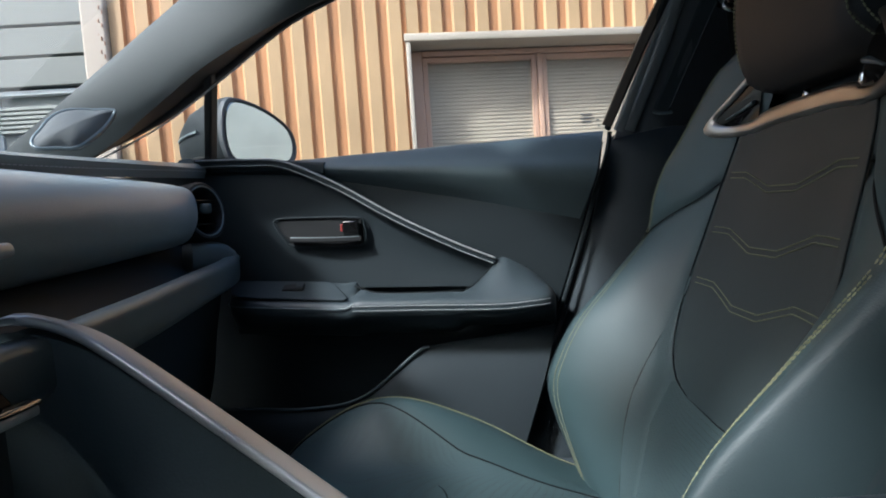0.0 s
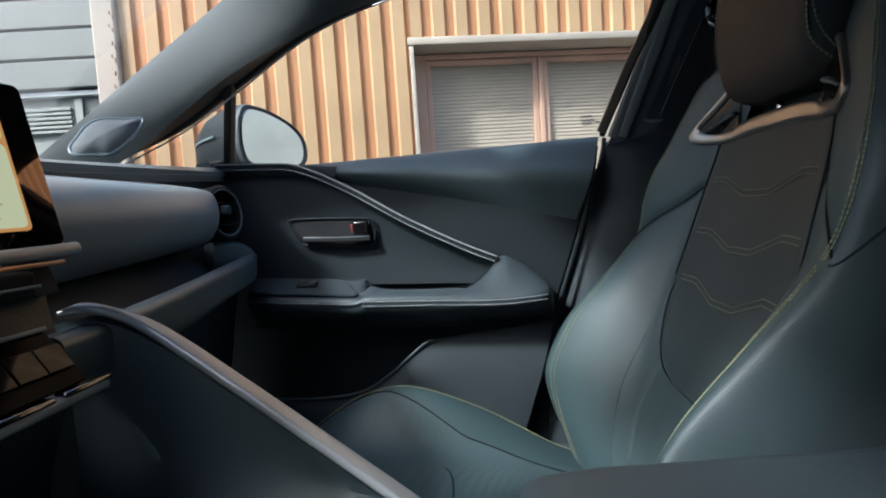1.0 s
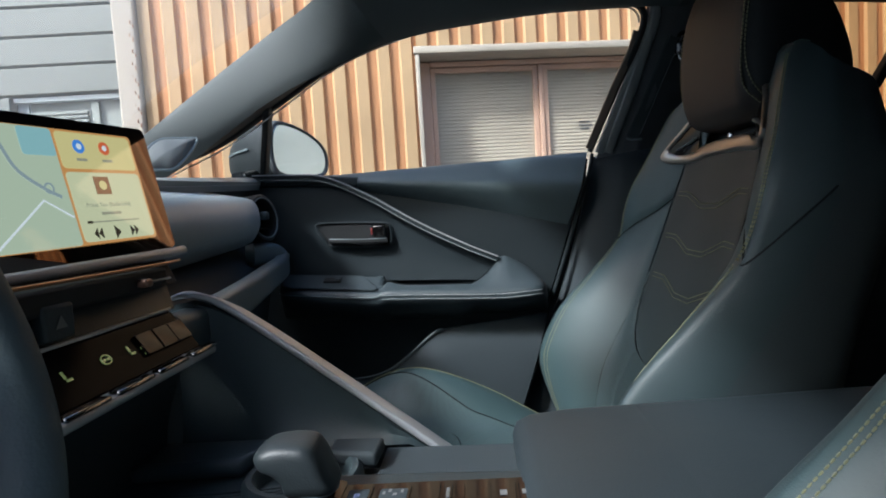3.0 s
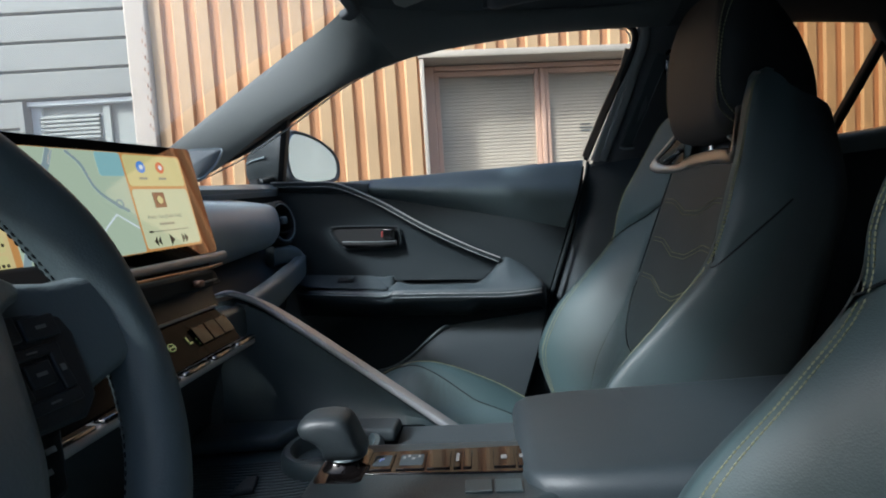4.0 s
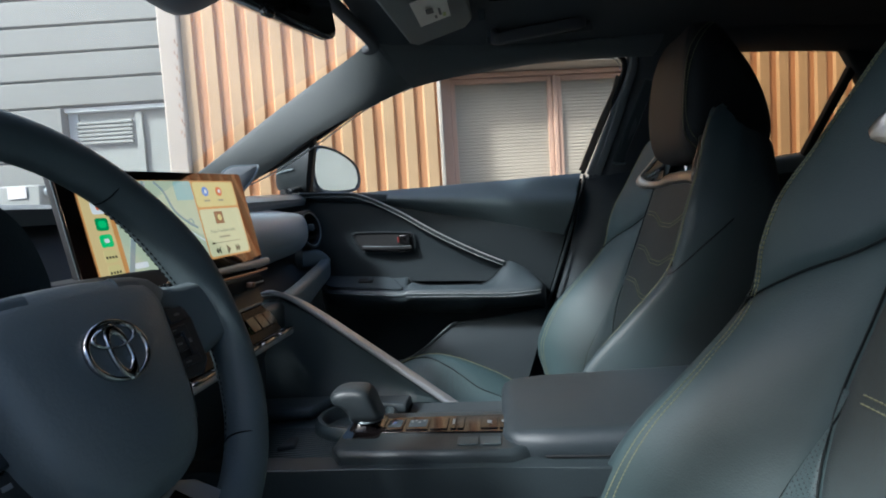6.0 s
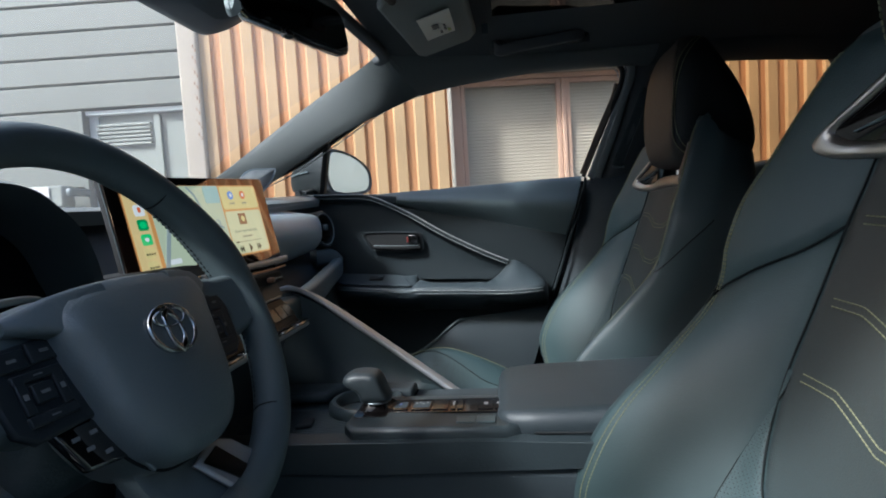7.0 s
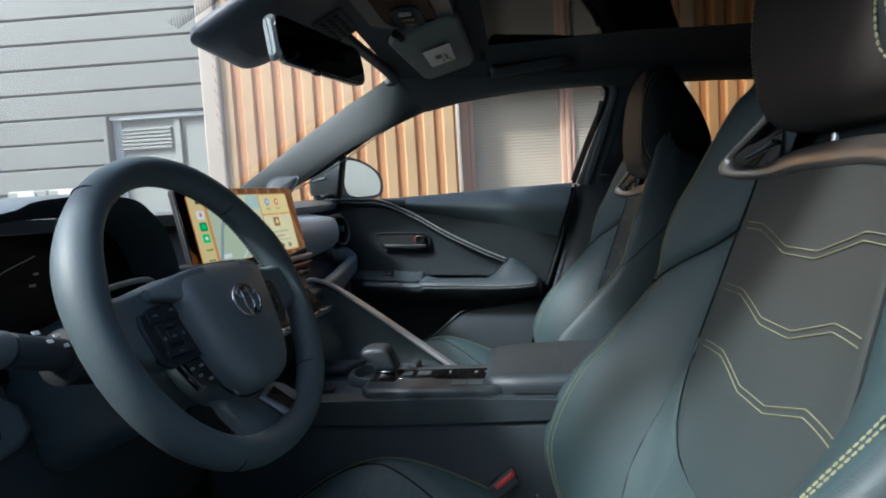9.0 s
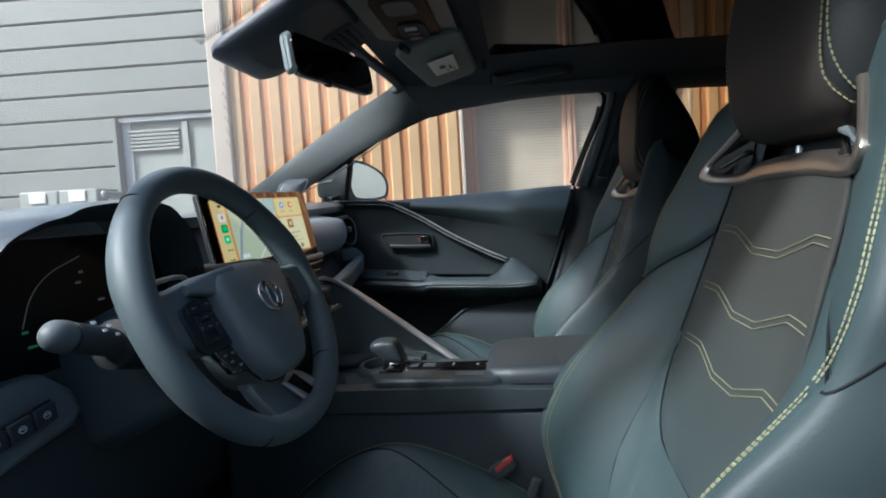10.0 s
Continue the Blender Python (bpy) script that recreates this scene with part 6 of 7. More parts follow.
def seat(name, place, label, cush=(0.0, 0.0)):
    s = thing(name, label, "car seat", place, "front seats")
    mirror = lambda p, u: (p[0], p[1] * (1 if u >= 0 else -1), p[2])
    part("centre_panel", loft([[mirror(seat_point(abs(u), z, 0.0024 - 0.0038 * (max(0.0, abs(w) - 0.86) / 0.14) ** 2 - 0.003 * max(0.0, 0.7364 - z) / 0.0024), u) for w in np.linspace(-1, 1, 41) for u in (w * panel_edge(z),)] for z in PANEL_Z], False), SUEDE, s, "grey-brown perforated cloth panel")
    part("lumbar_panel", loft([[tuple(p) for p in ([seat_point(u, z, 0.0008) * np.array((1, -1, 1)) for u in np.linspace(2, 0, 12)] + [seat_point(u, z, 0.0008) for u in np.linspace(0, 2, 12)[1:]])] for z in np.linspace(0.54, 0.744, 24)], False), HIDE_PERF, s, "leather lumbar panel")
    inset = lambda z: panel_edge(z) - 0.02 if z > 0.748 else float(np.interp(z, (0.68, 0.748), (1.98, 1.38)))
    for k in (1, -1):
        part("lower_bolster", seat_patch(1.35, 5.4, lambda u: 0.545, seam, k, 24), HIDE, s, "grey leather side bolster")
        # outer sides are darkened by colour to stand for their shade
        part("outer_bolster", seat_patch(5.0, 6.98, lambda u: 0.545, seam, k, 14, 26, 0.0), OUTER, s, "outer side of the bolster, shade in its leather colour")
        part("shoulder_wing", seat_patch(1.35, 5.4, seam, wing_top, k, 24), HIDE, s, "grey leather shoulder wing")
        part("outer_wing", seat_patch(5.0, 6.98, seam, wing_top, k, 14, 26, 0.0), OUTER, s, "outer side of the wing, shade in its leather colour")
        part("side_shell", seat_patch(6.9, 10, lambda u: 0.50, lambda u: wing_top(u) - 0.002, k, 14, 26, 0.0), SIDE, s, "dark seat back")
        part("perforated_insert", loft([[(lambda p: (p[0], p[1] * k, p[2]))(seat_point(inset(z) + (lower_edge(z) - 0.03 - inset(z)) * w, z, 0.0022 - 0.004 * (w == 0))) for w in np.linspace(0, 1, 8)] for z in np.linspace(0.55, 0.868, 44)], False), HIDE_PERF, s, "perforated leather insert")
        for z0, z1, n in ((0.56, 0.9205, 60), (0.9225, 1.135, 40)):
            for o in (-0.07, 0.07):
                part("stitching", stitches([(p[0], p[1] * k, p[2]) for p in (seat_point(o + float(np.interp(z, (0.56, 0.9, 0.96, 1.13), (4.58, 4.63, 4.84, 4.82))), z, 0.0006) for z in np.linspace(z0, z1, n))], 0.0044, 0.0036, 0.00075), THREAD, s, "yellow double stitching")
        # piping in the seams
        for run in ([seat_point(u, seam(u) - 0.0005, -0.0035 if u < 5.0 else 0.0) for u in np.linspace(1.75, 6.9, 46)],
                    spline([seat_point(u, z, 0.0002) for z, u in ((0.862, 1.84), (0.85, 1.86), (0.806, 2.2), (0.758, 2.72), (0.716, 2.95), (0.666, 3.05), (0.56, 3.1))], 50)):
            part("piping", sweep([(p[0], p[1] * k, p[2]) for p in run], circle(0.0011, 6), (1, 0, 0.2)), SEAM, s)
    round_panel = [(panel_edge(z), z) for z in PANEL_Z[:0:-1]] + [(-panel_edge(z), z) for z in PANEL_Z]
    part("panel_piping", sweep([mirror(seat_point(abs(u), z, 0.0008), u) for u, z in round_panel], circle(0.0010, 6), (1, 0, 0.1)), SEAM, s)
    crown = np.array([seat_point(u, wing_top(u) - 0.008) * np.array((1, k, 1)) for k, us in ((1, np.linspace(0, 10, 40)), (-1, np.linspace(10, 0, 40)[1:-1])) for u in us])
    mid_c = crown.mean(0)
    part("top_roll", loft([crown, mid_c + (crown - mid_c) * 0.97 + np.array((0, 0, 0.003)), mid_c + (crown - mid_c) * 0.85 + np.array((0, 0, 0.005)), mid_c + (crown - mid_c) * 0.4 + np.array((0, 0, 0.006))]), SIDE, s)
    # chevron quilting
    for z in (0.992, 0.928, 0.866):
        for o in (0.0, -0.0062):
            hp = float(lerp_table(BACKREST, z)[0]) - 0.006
            line_pts = []
            for a, b in zip(((-hp + 0.006, 0.001), (-0.085, 0.002), (-0.028, -0.016), (0.028, -0.016), (0.085, 0.002)), ((-0.085, 0.002), (-0.028, -0.016), (0.028, -0.016), (0.085, 0.002), (hp - 0.002, 0.004))):
                line_pts += [on_back(a[0] + (b[0] - a[0]) * i / 6, z + o + a[1] + (b[1] - a[1]) * i / 6, 0.0036) for i in range(6)]
            part("chevron_stitching", stitches(line_pts, 0.0046, 0.0041, 0.00075), THREAD, s)
    # metal surround: a bar under the headrest that forks into a loop at each wing
    span = spline([(0.0, 1.042, 0.0, 1.064), (0.05, 1.042, 0.05, 1.063), (0.08, 1.039, 0.078, 1.060), (0.10, 1.038, 0.092, 1.054), (0.125, 1.039, 0.115, 1.0525), (0.152, 1.042, 0.138, 1.054), (0.170, 1.050, 0.152, 1.060), (0.168, 1.062, 0.154, 1.0665), (0.144, 1.084, 0.135, 1.0815), (0.118, 1.107, 0.111, 1.1015), (0.106, 1.115, 0.101, 1.109)], 44)
    lay = lambda y, z, lift: np.array(on_back(y, z, lift))
    rings = []
    for k, rows in ((-1, span[::-1]), (1, span[1:])):
        for yo, zo, yi, zi in rows:
            o, i_ = lay(max(yo, 1e-4) * k, zo, 0.0), lay(max(yi, 1e-4) * k, zi, 0.0)
            rings.append([o * (1 - w) + i_ * w - np.array((up, 0, 0)) for w, up in ((0, -0.006), (0, 0.002), (0.08, 0.0046), (0.3, 0.0062), (0.7, 0.0062), (0.92, 0.0046), (1, 0.002), (1, -0.008))])
    bez = part("headrest_bezel", loft(rings), BEZEL, s, "satin metal headrest surround")
    for k in (1, -1):
        inner = [lay(yi * k, zi, 0.0018) for yo, zo, yi, zi in span[12:]]
        shut = [lay((0.088 + 0.002 * w) * k, 1.054 + 0.054 * w, 0.0018) for w in np.linspace(0, 1, len(inner))]
        part("bezel_recess", loft([inner, [a * 0.5 + b * 0.5 for a, b in zip(inner, shut)], shut], False), STRIPGLASS, bez, "gloss black recess")
        part("bezel_fin", sweep([lay(y * k, z, 0.004) for y, z in spline([(0.137, 1.0615), (0.118, 1.068), (0.095, 1.075)], 14)], rounded(0.003, 0.006, 0.0012), (1, 0, 0.3), True, lambda t: 0.5 + t), GREYTRIM, bez, "silver blade in the loop")
        part("headrest_rod", sweep([(0.455, 0.045 * k, 1.03), (0.462, 0.045 * k, 1.12)], circle(0.006, 12), (1, 0, 0)), CHROME, s, "steel rod")
    part("bezel_back", sheet([[(0.448, 0.14, 1.045), (0.450, 0.0, 1.045), (0.448, -0.14, 1.045)], [(0.470, 0.1, 1.125), (0.472, 0.0, 1.128), (0.470, -0.1, 1.125)]], 12, 8, 0.02, (1, 0, 0)), HARD, s)
    # headrest, its face set off from the sides by a curved seam
    rings = []
    for z, hw, xf, xb in ((lambda a, b, c, e: (a, b * 1.06, c, e))(*q) for q in ((1.075, 0.050, 0.45, 0.495), (1.079, 0.077, 0.430, 0.52), (1.090, 0.094, 0.417, 0.536), (1.115, 0.103, 0.409, 0.541), (1.155, 0.110, 0.408, 0.533), (1.20, 0.111, 0.411, 0.515), (1.24, 0.106, 0.416, 0.496), (1.27, 0.093, 0.424, 0.482), (1.290, 0.070, 0.434, 0.474), (1.300, 0.038, 0.445, 0.465))):
        w, dd = hw * 2, xb - xf
        rings.append([((xf + xb) / 2 - b, a, z) for a, b in spline(rounded(w, dd, min(0.03, dd * 0.45), 5), 44, True)])
    cols = [spline([r[i] for r in rings], 30) for i in range(44)]
    hr = part("headrest", loft(cols + [cols[0]], False), HEADSIDE, s, "padded headrest")

    def on_rest(i, j, out=0.0):
        """A point of the headrest between its columns, i counted from the front corner."""
        a, f = math.floor(i), i - math.floor(i)
        p = cols[a % 44][j] * (1 - f) + cols[(a + 1) % 44][j] * f
        away = p - np.array((0.47, 0.0, p[2]))
        return p + away / np.linalg.norm(away) * out

    edge_at = lambda j: 2.6 - 7.0 * abs(2 * (j - 1) / 27 - 1.0) ** 3.2
    centre_i = 12.2
    face_rows = []
    for j in range(2, 28):
        half_row = [on_rest(edge_at(j) + (centre_i - edge_at(j)) * w, j, 0.0014) for w in np.linspace(0, 1, 12)]
        face_rows.append([tuple(p) for p in half_row if p[1] > 0.001] + [(p[0], -p[1], p[2]) for p in half_row[::-1] if p[1] > 0.001])
    face_rows = [spline(r, 22) for r in face_rows]
    part("headrest_face", loft(face_rows, False), HEADCLOTH, hr, "dark brown headrest face")
    for k in (1, -1):
        for o in (0.5, -0.6):
            part("stitching", stitches([on_rest(edge_at(j) + o * (0.45 if o > 0 else 1.0), j, 0.0018) * np.array((1, k, 1)) for j in range(2, 28)], 0.0052, 0.0042, 0.0009), THREAD, hr)
    # cushion
    dx, dz = cush
    xs = np.linspace(-0.245, 0.30, 40)
    right_side = []
    for x in xs:
        fine = spline(cushion_row(x), 79) + np.array((dx, 0, dz))
        cut = float(np.interp(x, (-0.245, -0.165, -0.06, 0.055, 0.2), (41, 40, 36, 29, 30)))
        at = np.concatenate([np.linspace(0, cut, 16), np.linspace(cut, 78, 26)[1:]])
        right_side.append(np.stack([np.interp(at, np.arange(79), fine[:, q]) for q in range(3)], 1))
    part("cushion_panel", loft([[tuple(p * np.array((1, -1, 1))) for p in r[15:0:-1]] + [tuple(p) for p in r[:16]] for r in right_side], False), HIDE_PERF, s, "leather cushion")
    for k in (1, -1):
        part("cushion_bolster", loft([[(p[0], p[1] * k, p[2] + 0.003 * (i not in (0, 25))) for i, p in enumerate(r[15:])] for r in right_side], False), HIDE, s)
        crest = [np.array(cushion_row(x)[5]) + np.array((dx, 0, dz)) for x in np.linspace(-0.235, 0.24, 60)]
        for o in (0.0, 0.009):
            part("stitching", stitches([(p[0], (p[1] + o - 0.004) * k, p[2] + 0.0045 - o * 0.35) for p in crest], 0.0050, 0.0042, 0.0009), THREAD, s)
        part("piping", sweep([(r[15][0], r[15][1] * k, r[15][2] + 0.001) for r in right_side], circle(0.0011, 6), (0, 0, 1)), SEAM, s)
    part("piping", sweep([(x + dx, y, z + dz) for x, y, z in spline([(-0.02, -0.145, 0.617), (0.03, -0.12, 0.609), (0.04, -0.04, 0.607), (0.04, 0.04, 0.607), (0.03, 0.12, 0.609), (-0.02, 0.145, 0.617)], 40)], circle(0.0011, 6), (0, 0, 1)), SEAM, s)
    part("cushion_front", loft([[(-0.245 + dx - 0.004 * j, y, z + dz) for y, z in ((-0.21, 0.55 - 0.03 * j), (0.0, 0.53 - 0.03 * j), (0.21, 0.55 - 0.03 * j))] for j in range(5)], False), HIDE, s)
    part("seat_base", box((0.46, 0.44, 0.12), (0.02, 0, 0.40), 0.02), HARD, s)
    for k in (1, -1):
        part("seat_rail", box((0.55, 0.04, 0.05), (0.03, 0.18 * k, 0.375), 0.006), RUBBER, s)
        part("recline_cover", box((0.16, 0.03, 0.12), (0.24, 0.262 * k, 0.52), 0.012), HARD, s)
    return s


PASSENGER, DRIVER = 0.295, -0.44
seat("bucket_seat", (0, PASSENGER, 0), "grey leather sports seat with yellow chevron stitching")
seat("bucket_seat", (0, DRIVER, 0.008), "grey leather sports seat with yellow chevron stitching", (0.028, -0.012))
buckle = thing("seat_belt_buckle", "black seat belt buckle with a red button", "buckle", (0.132, -0.207, 0.66))
part("stem", box((0.014, 0.010, 0.2), (0.014, 0, -0.11), 0.004, Matrix.Rotation(radians(20), 3, "Y")), HARD, buckle)
part("case", box((0.040, 0.014, 0.022), (0, 0, 0), 0.004, Matrix.Rotation(radians(-38), 3, "Y")), HARD, buckle)
part("release_button", box((0.032, 0.0152, 0.008), (0.001, -0.0005, 0.0070), 0.002, Matrix.Rotation(radians(-38), 3, "Y")), RED, buckle, "red release button")
bench = thing("rear_bench", "dark rear seat bench in shadow", "car seat", (1.15, MID, 0.4))
part("bench_cushion", box((0.5, 1.25, 0.16), (-0.08, 0, 0.14), 0.05), SIDE, bench)
part("bench_back", box((0.16, 1.25, 0.62), (0.24, 0, 0.45), 0.05, Matrix.Rotation(radians(16), 3, "Y")), SIDE, bench)

# ---- steering wheel ----
WC = Vector((-0.1217, -0.4458, 0.955))
WN = Vector((math.cos(0.4135) * math.cos(-0.068), math.cos(0.4135) * math.sin(-0.068), math.sin(0.4135)))
WX = Vector((0, 0, 1)).cross(WN).normalized()
WY = WN.cross(WX)
wheel = thing("steering_wheel", "black leather steering wheel with switch pads and a metal badge", "steering wheel")
wheel.matrix_basis = Matrix.Translation(WC) @ Matrix((WX, WY, WN)).transposed().to_4x4()
R0 = 0.149
rim = []
for i in range(97):
    a = 2 * math.pi * i / 96
    flat = 0.004 * math.exp(-((a - 1.5 * math.pi) / 0.45) ** 2)
    thick = 0.0155 + 0.0025 * math.exp(-((math.sin(a) - 0.35) / 0.25) ** 2)
    c, u = np.array((math.cos(a), math.sin(a), 0)), np.array((0, 0, 1.0))
    rim.append([tuple(c * (R0 - flat + thick * 0.92 * math.cos(w) - 0.004) + u * thick * 1.05 * math.sin(w)) for w in np.linspace(0, 2 * math.pi, 20, endpoint=False)])
rb = loft(rim, True, False)
bmesh.ops.remove_doubles(rb, verts=rb.verts, dist=1e-6)
rimo = part("rim", rb, WHEELHIDE, wheel, "leather-wrapped rim")
for deg in (49, 129, -43, 241):
    a = radians(deg)
    rr = R0 - 0.004 - 0.004 * math.exp(-((a % (2 * math.pi) - 1.5 * math.pi) / 0.45) ** 2)
    c = rr * math.cos(a), rr * math.sin(a), 0
    part("rim_seam", ring(c, (-math.sin(a), math.cos(a), 0), 0.0150, circle(0.0006, 6), 28), SEAM, rimo)
for a0, a1 in ((-42, 47), (130, 222)):
    for z in (-0.0085, -0.0135):
        lace = []
        for a in np.radians(np.linspace(a0, a1, 40)):
            thick = 0.0155 + 0.0025 * math.exp(-((math.sin(a) - 0.35) / 0.25) ** 2)
            r = R0 - 0.004 - thick * 0.92 * math.sqrt(1 - (z / (thick * 1.05)) ** 2)
            lace.append((r * math.cos(a), r * math.sin(a), z))
        part("rim_lacing", stitches(lace, 0.0046, 0.0028, 0.0007), SEAM, rimo)
hubo = spline([(0.066, 0.018), (0.057, 0.032), (0.034, 0.0375), (0.0, 0.039), (-0.034, 0.0375), (-0.057, 0.032), (-0.066, 0.018), (-0.064, 0.0), (-0.060, -0.022), (-0.053, -0.052), (-0.040, -0.076), (-0.019, -0.089), (0.019, -0.089), (0.040, -0.076), (0.053, -0.052), (0.060, -0.022), (0.064, 0.0)], 96, True)
hub = part("airbag_cover", loft([[(a * k, (b + 0.02) * k - 0.02, z) for a, b in hubo] for k, z in ((0.93, -0.04), (0.985, -0.02), (1.0, 0.0), (1.0, 0.008), (0.985, 0.0145), (0.94, 0.0205), (0.80, 0.0258), (0.4, 0.0295), (0.02, 0.0305))], True, True), HUB, wheel, "soft airbag cover")
part("hub_seam", sweep([(a * 1.004, b * 1.004, -0.001) for a, b in np.vstack([hubo, hubo[:2]])], circle(0.0013, 6), (0, 0, 1), False), SEAM, hub)
LY = -0.008
badge = part("badge", ring((0, LY, 0.0312), (0, 0, 1), 0.0205, circle(0.0019, 10), 56, 0.80), CHROME, hub, "polished oval badge")
part("badge_disc", ring((0, LY, 0.0305), (0, 0, 1), 0.0102, [(-0.0100, -0.001), (0.0100, -0.001), (0.0100, 0.001), (-0.0100, 0.001)], 48, 0.80), HUB, badge, "dark badge ground")
part("badge_loop", ring((0, LY - 0.0015, 0.0322), (0, 0, 1), 0.0066, circle(0.0016, 8), 36, 2.05), CHROME, badge)
part("badge_loop", ring((0, LY + 0.0075, 0.0324), (0, 0, 1), 0.0145, circle(0.0016, 8), 40, 0.42), CHROME, badge)
# shoulders of the hub over the spokes
for k in (1, -1):
    part("hub_shoulder", loft([[(k * x, y + a, z + b) for a, b in rounded(h, t, 0.0045)] for x, y, z, h, t in ((0.030, 0.020, 0.015, 0.032, 0.018), (0.050, 0.0205, 0.0135, 0.029, 0.017), (0.066, 0.0225, 0.010, 0.022, 0.015), (0.078, 0.0238, 0.0065, 0.014, 0.012), (0.087, 0.0245, 0.003, 0.0095, 0.0095))]), HUB, hub, "rounded hub shoulder")
for k in (1, -1):
    spoke = [[(k * x, y + a, z + b) for a, b in rounded(h, t, 0.008)] for x, y, z, h, t in ((0.03, 0.002, -0.016, 0.075, 0.036), (0.06, 0.0, -0.014, 0.076, 0.032), (0.09, -0.002, -0.012, 0.070, 0.024), (0.112, 0.0, -0.008, 0.058, 0.02), (0.128, 0.002, -0.003, 0.052, 0.02), (0.142, 0.002, 0.0, 0.05, 0.02))]
    sp_ = part("spoke", loft([spline(r, 40, True) for r in spoke]), HUB, wheel)
    padp = part("switch_pad", slab([(k * x, y, -0.001) for x, y in ((0.052, 0.016), (0.090, 0.0135), (0.105, 0.009), (0.108, 0.0), (0.104, -0.032), (0.094, -0.040), (0.050, -0.038))], (0, 0, 0.0055), 0.002), KEYBLACK, sp_, "dark switch pad")
    for x, y, w, h in ((0.0705, 0.0070, 0.018, 0.012), (0.0905, 0.0055, 0.018, 0.011), (0.0800, -0.0150, 0.013, 0.011), (0.0690, -0.0150, 0.006, 0.020), (0.0915, -0.0150, 0.006, 0.020), (0.0800, -0.0285, 0.030, 0.006), (0.0800, -0.0050, 0.030, 0.005)):
        key = part("wheel_key", box((w, h, 0.0026), (k * x, y, 0.0052), 0.0008), KEYBLACK, padp)
        part("key_mark", box((min(w, 0.012) * 0.45, h * 0.16, 0.0005), (k * x, y, 0.0066), 0.0001), MARK, key)
    gl = part("gloss_insert", slab([(k * x, y, -0.006) for x, y in ((0.046, -0.0385), (0.083, -0.0375), (0.072, -0.065), (0.038, -0.070))], (0, 0, 0.007), 0.002), PIANO, sp_, "gloss black insert")
    for x, y in ((0.072, -0.046), (0.060, -0.046), (0.066, -0.054), (0.056, -0.060)):
        part("key_mark", box((0.005, 0.0025, 0.0006), (k * x, y, 0.0012), 0.0001), MARK, gl)
    part("spoke_edge", sweep(spline([(k * 0.0525, -0.036, 0.003), (k * 0.047, -0.058, 0.003), (k * 0.034, -0.084, 0.002)], 14), rounded(0.003, 0.003, 0.001), (0, 0, 1)), GREYTRIM, wheel, "grey edge line")
foot = part("lower_spoke", loft([[(x0 + (x1 - x0) * i / 8, y, z + 0.004 * math.sin(math.pi * i / 8)) for i in range(9)] + [(x1 - (x1 - x0) * i / 8, y, z - 0.014) for i in range(9)] for x0, x1, y, z in ((-0.036, 0.044, -0.070, -0.016), (-0.030, 0.050, -0.095, -0.016), (-0.020, 0.066, -0.125, -0.012), (-0.012, 0.082, -0.143, -0.006))]), HUB, wheel, "wide lower spoke")
trim = part("spoke_trim", slab([(x, y, -0.0065 - 0.2 * (y + 0.12)) for x, y in ((0.006, -0.098), (0.036, -0.0895), (0.052, -0.098), (0.079, -0.132), (0.070, -0.144), (0.046, -0.147), (0.030, -0.137))], (0, 0, 0.006), 0.003), SATIN, foot, "satin grey spoke trim")
part("spoke_slot", slab([(x, y, -0.0004 - 0.2 * (y + 0.12)) for x, y in ((0.0115, -0.1), (0.031, -0.0950), (0.052, -0.128), (0.040, -0.134))], (0, 0, 0.0016), 0.0006), PIANO, trim, "gloss black slot")
column = thing("steering_column", "dark steering column shroud with a wiper and light stalk", "steering column", tuple(WC))
column.matrix_basis = wheel.matrix_basis.copy()
part("shroud", loft([[(a, b - 0.012, z) for a, b in rounded(w, h, 0.03, 6)] for w, h, z in ((0.09, 0.085, -0.04), (0.118, 0.110, -0.055), (0.135, 0.130, -0.09), (0.14, 0.135, -0.19))]), SOFT, column)
stalk = spline([(-0.06, -0.004, -0.072), (-0.10, 0.004, -0.066), (-0.14, 0.014, -0.057), (-0.168, 0.0215, -0.051)], 24)
part("stalk", sweep(stalk, circle(0.0128, 20), (0, 0, 1), True, lambda t: 0.72 + 0.28 * min(1, t * 2)), HARD, column, "light stalk")
part("stalk_cap", sweep(spline([(-0.172, 0.0225, -0.0502), (-0.182, 0.0252, -0.048), (-0.188, 0.0268, -0.0467), (-0.191, 0.0277, -0.0461), (-0.1925, 0.0281, -0.0458)], 16), circle(0.0130, 24), (0, 0, 1), True, lambda t: 1.02 - 0.7 * t ** 4), material("stalk_cap_plastic", (0.085, 0.10, 0.105), 0.5, 0, 0.3, 700), column, "grey twist cap")
part("stalk_boot", sweep([(-0.03, -0.011, -0.079), (-0.095, 0.003, -0.068), (-0.118, 0.0075, -0.0635), (-0.122, 0.0085, -0.0625)], circle(0.0235, 24), (0, 0, 1), True, lambda t: 1.0 - 0.06 * t - 0.3 * max(0.0, t - 0.8) / 0.2), RUBBER, column, "round stalk boot")
for t, o in ((0.5, 0.004), (0.62, -0.002), (0.68, 0.006), (0.76, 0.0), (0.84, 0.006)):
    p = stalk[int(t * 23)]
    part("stalk_mark", box((0.005, 0.0034, 0.001), (p[0], p[1] + 0.004 + o, p[2] + 0.0131), 0.0002, Matrix.Rotation(-0.35, 3, "X")), LIGHTGREY, column)

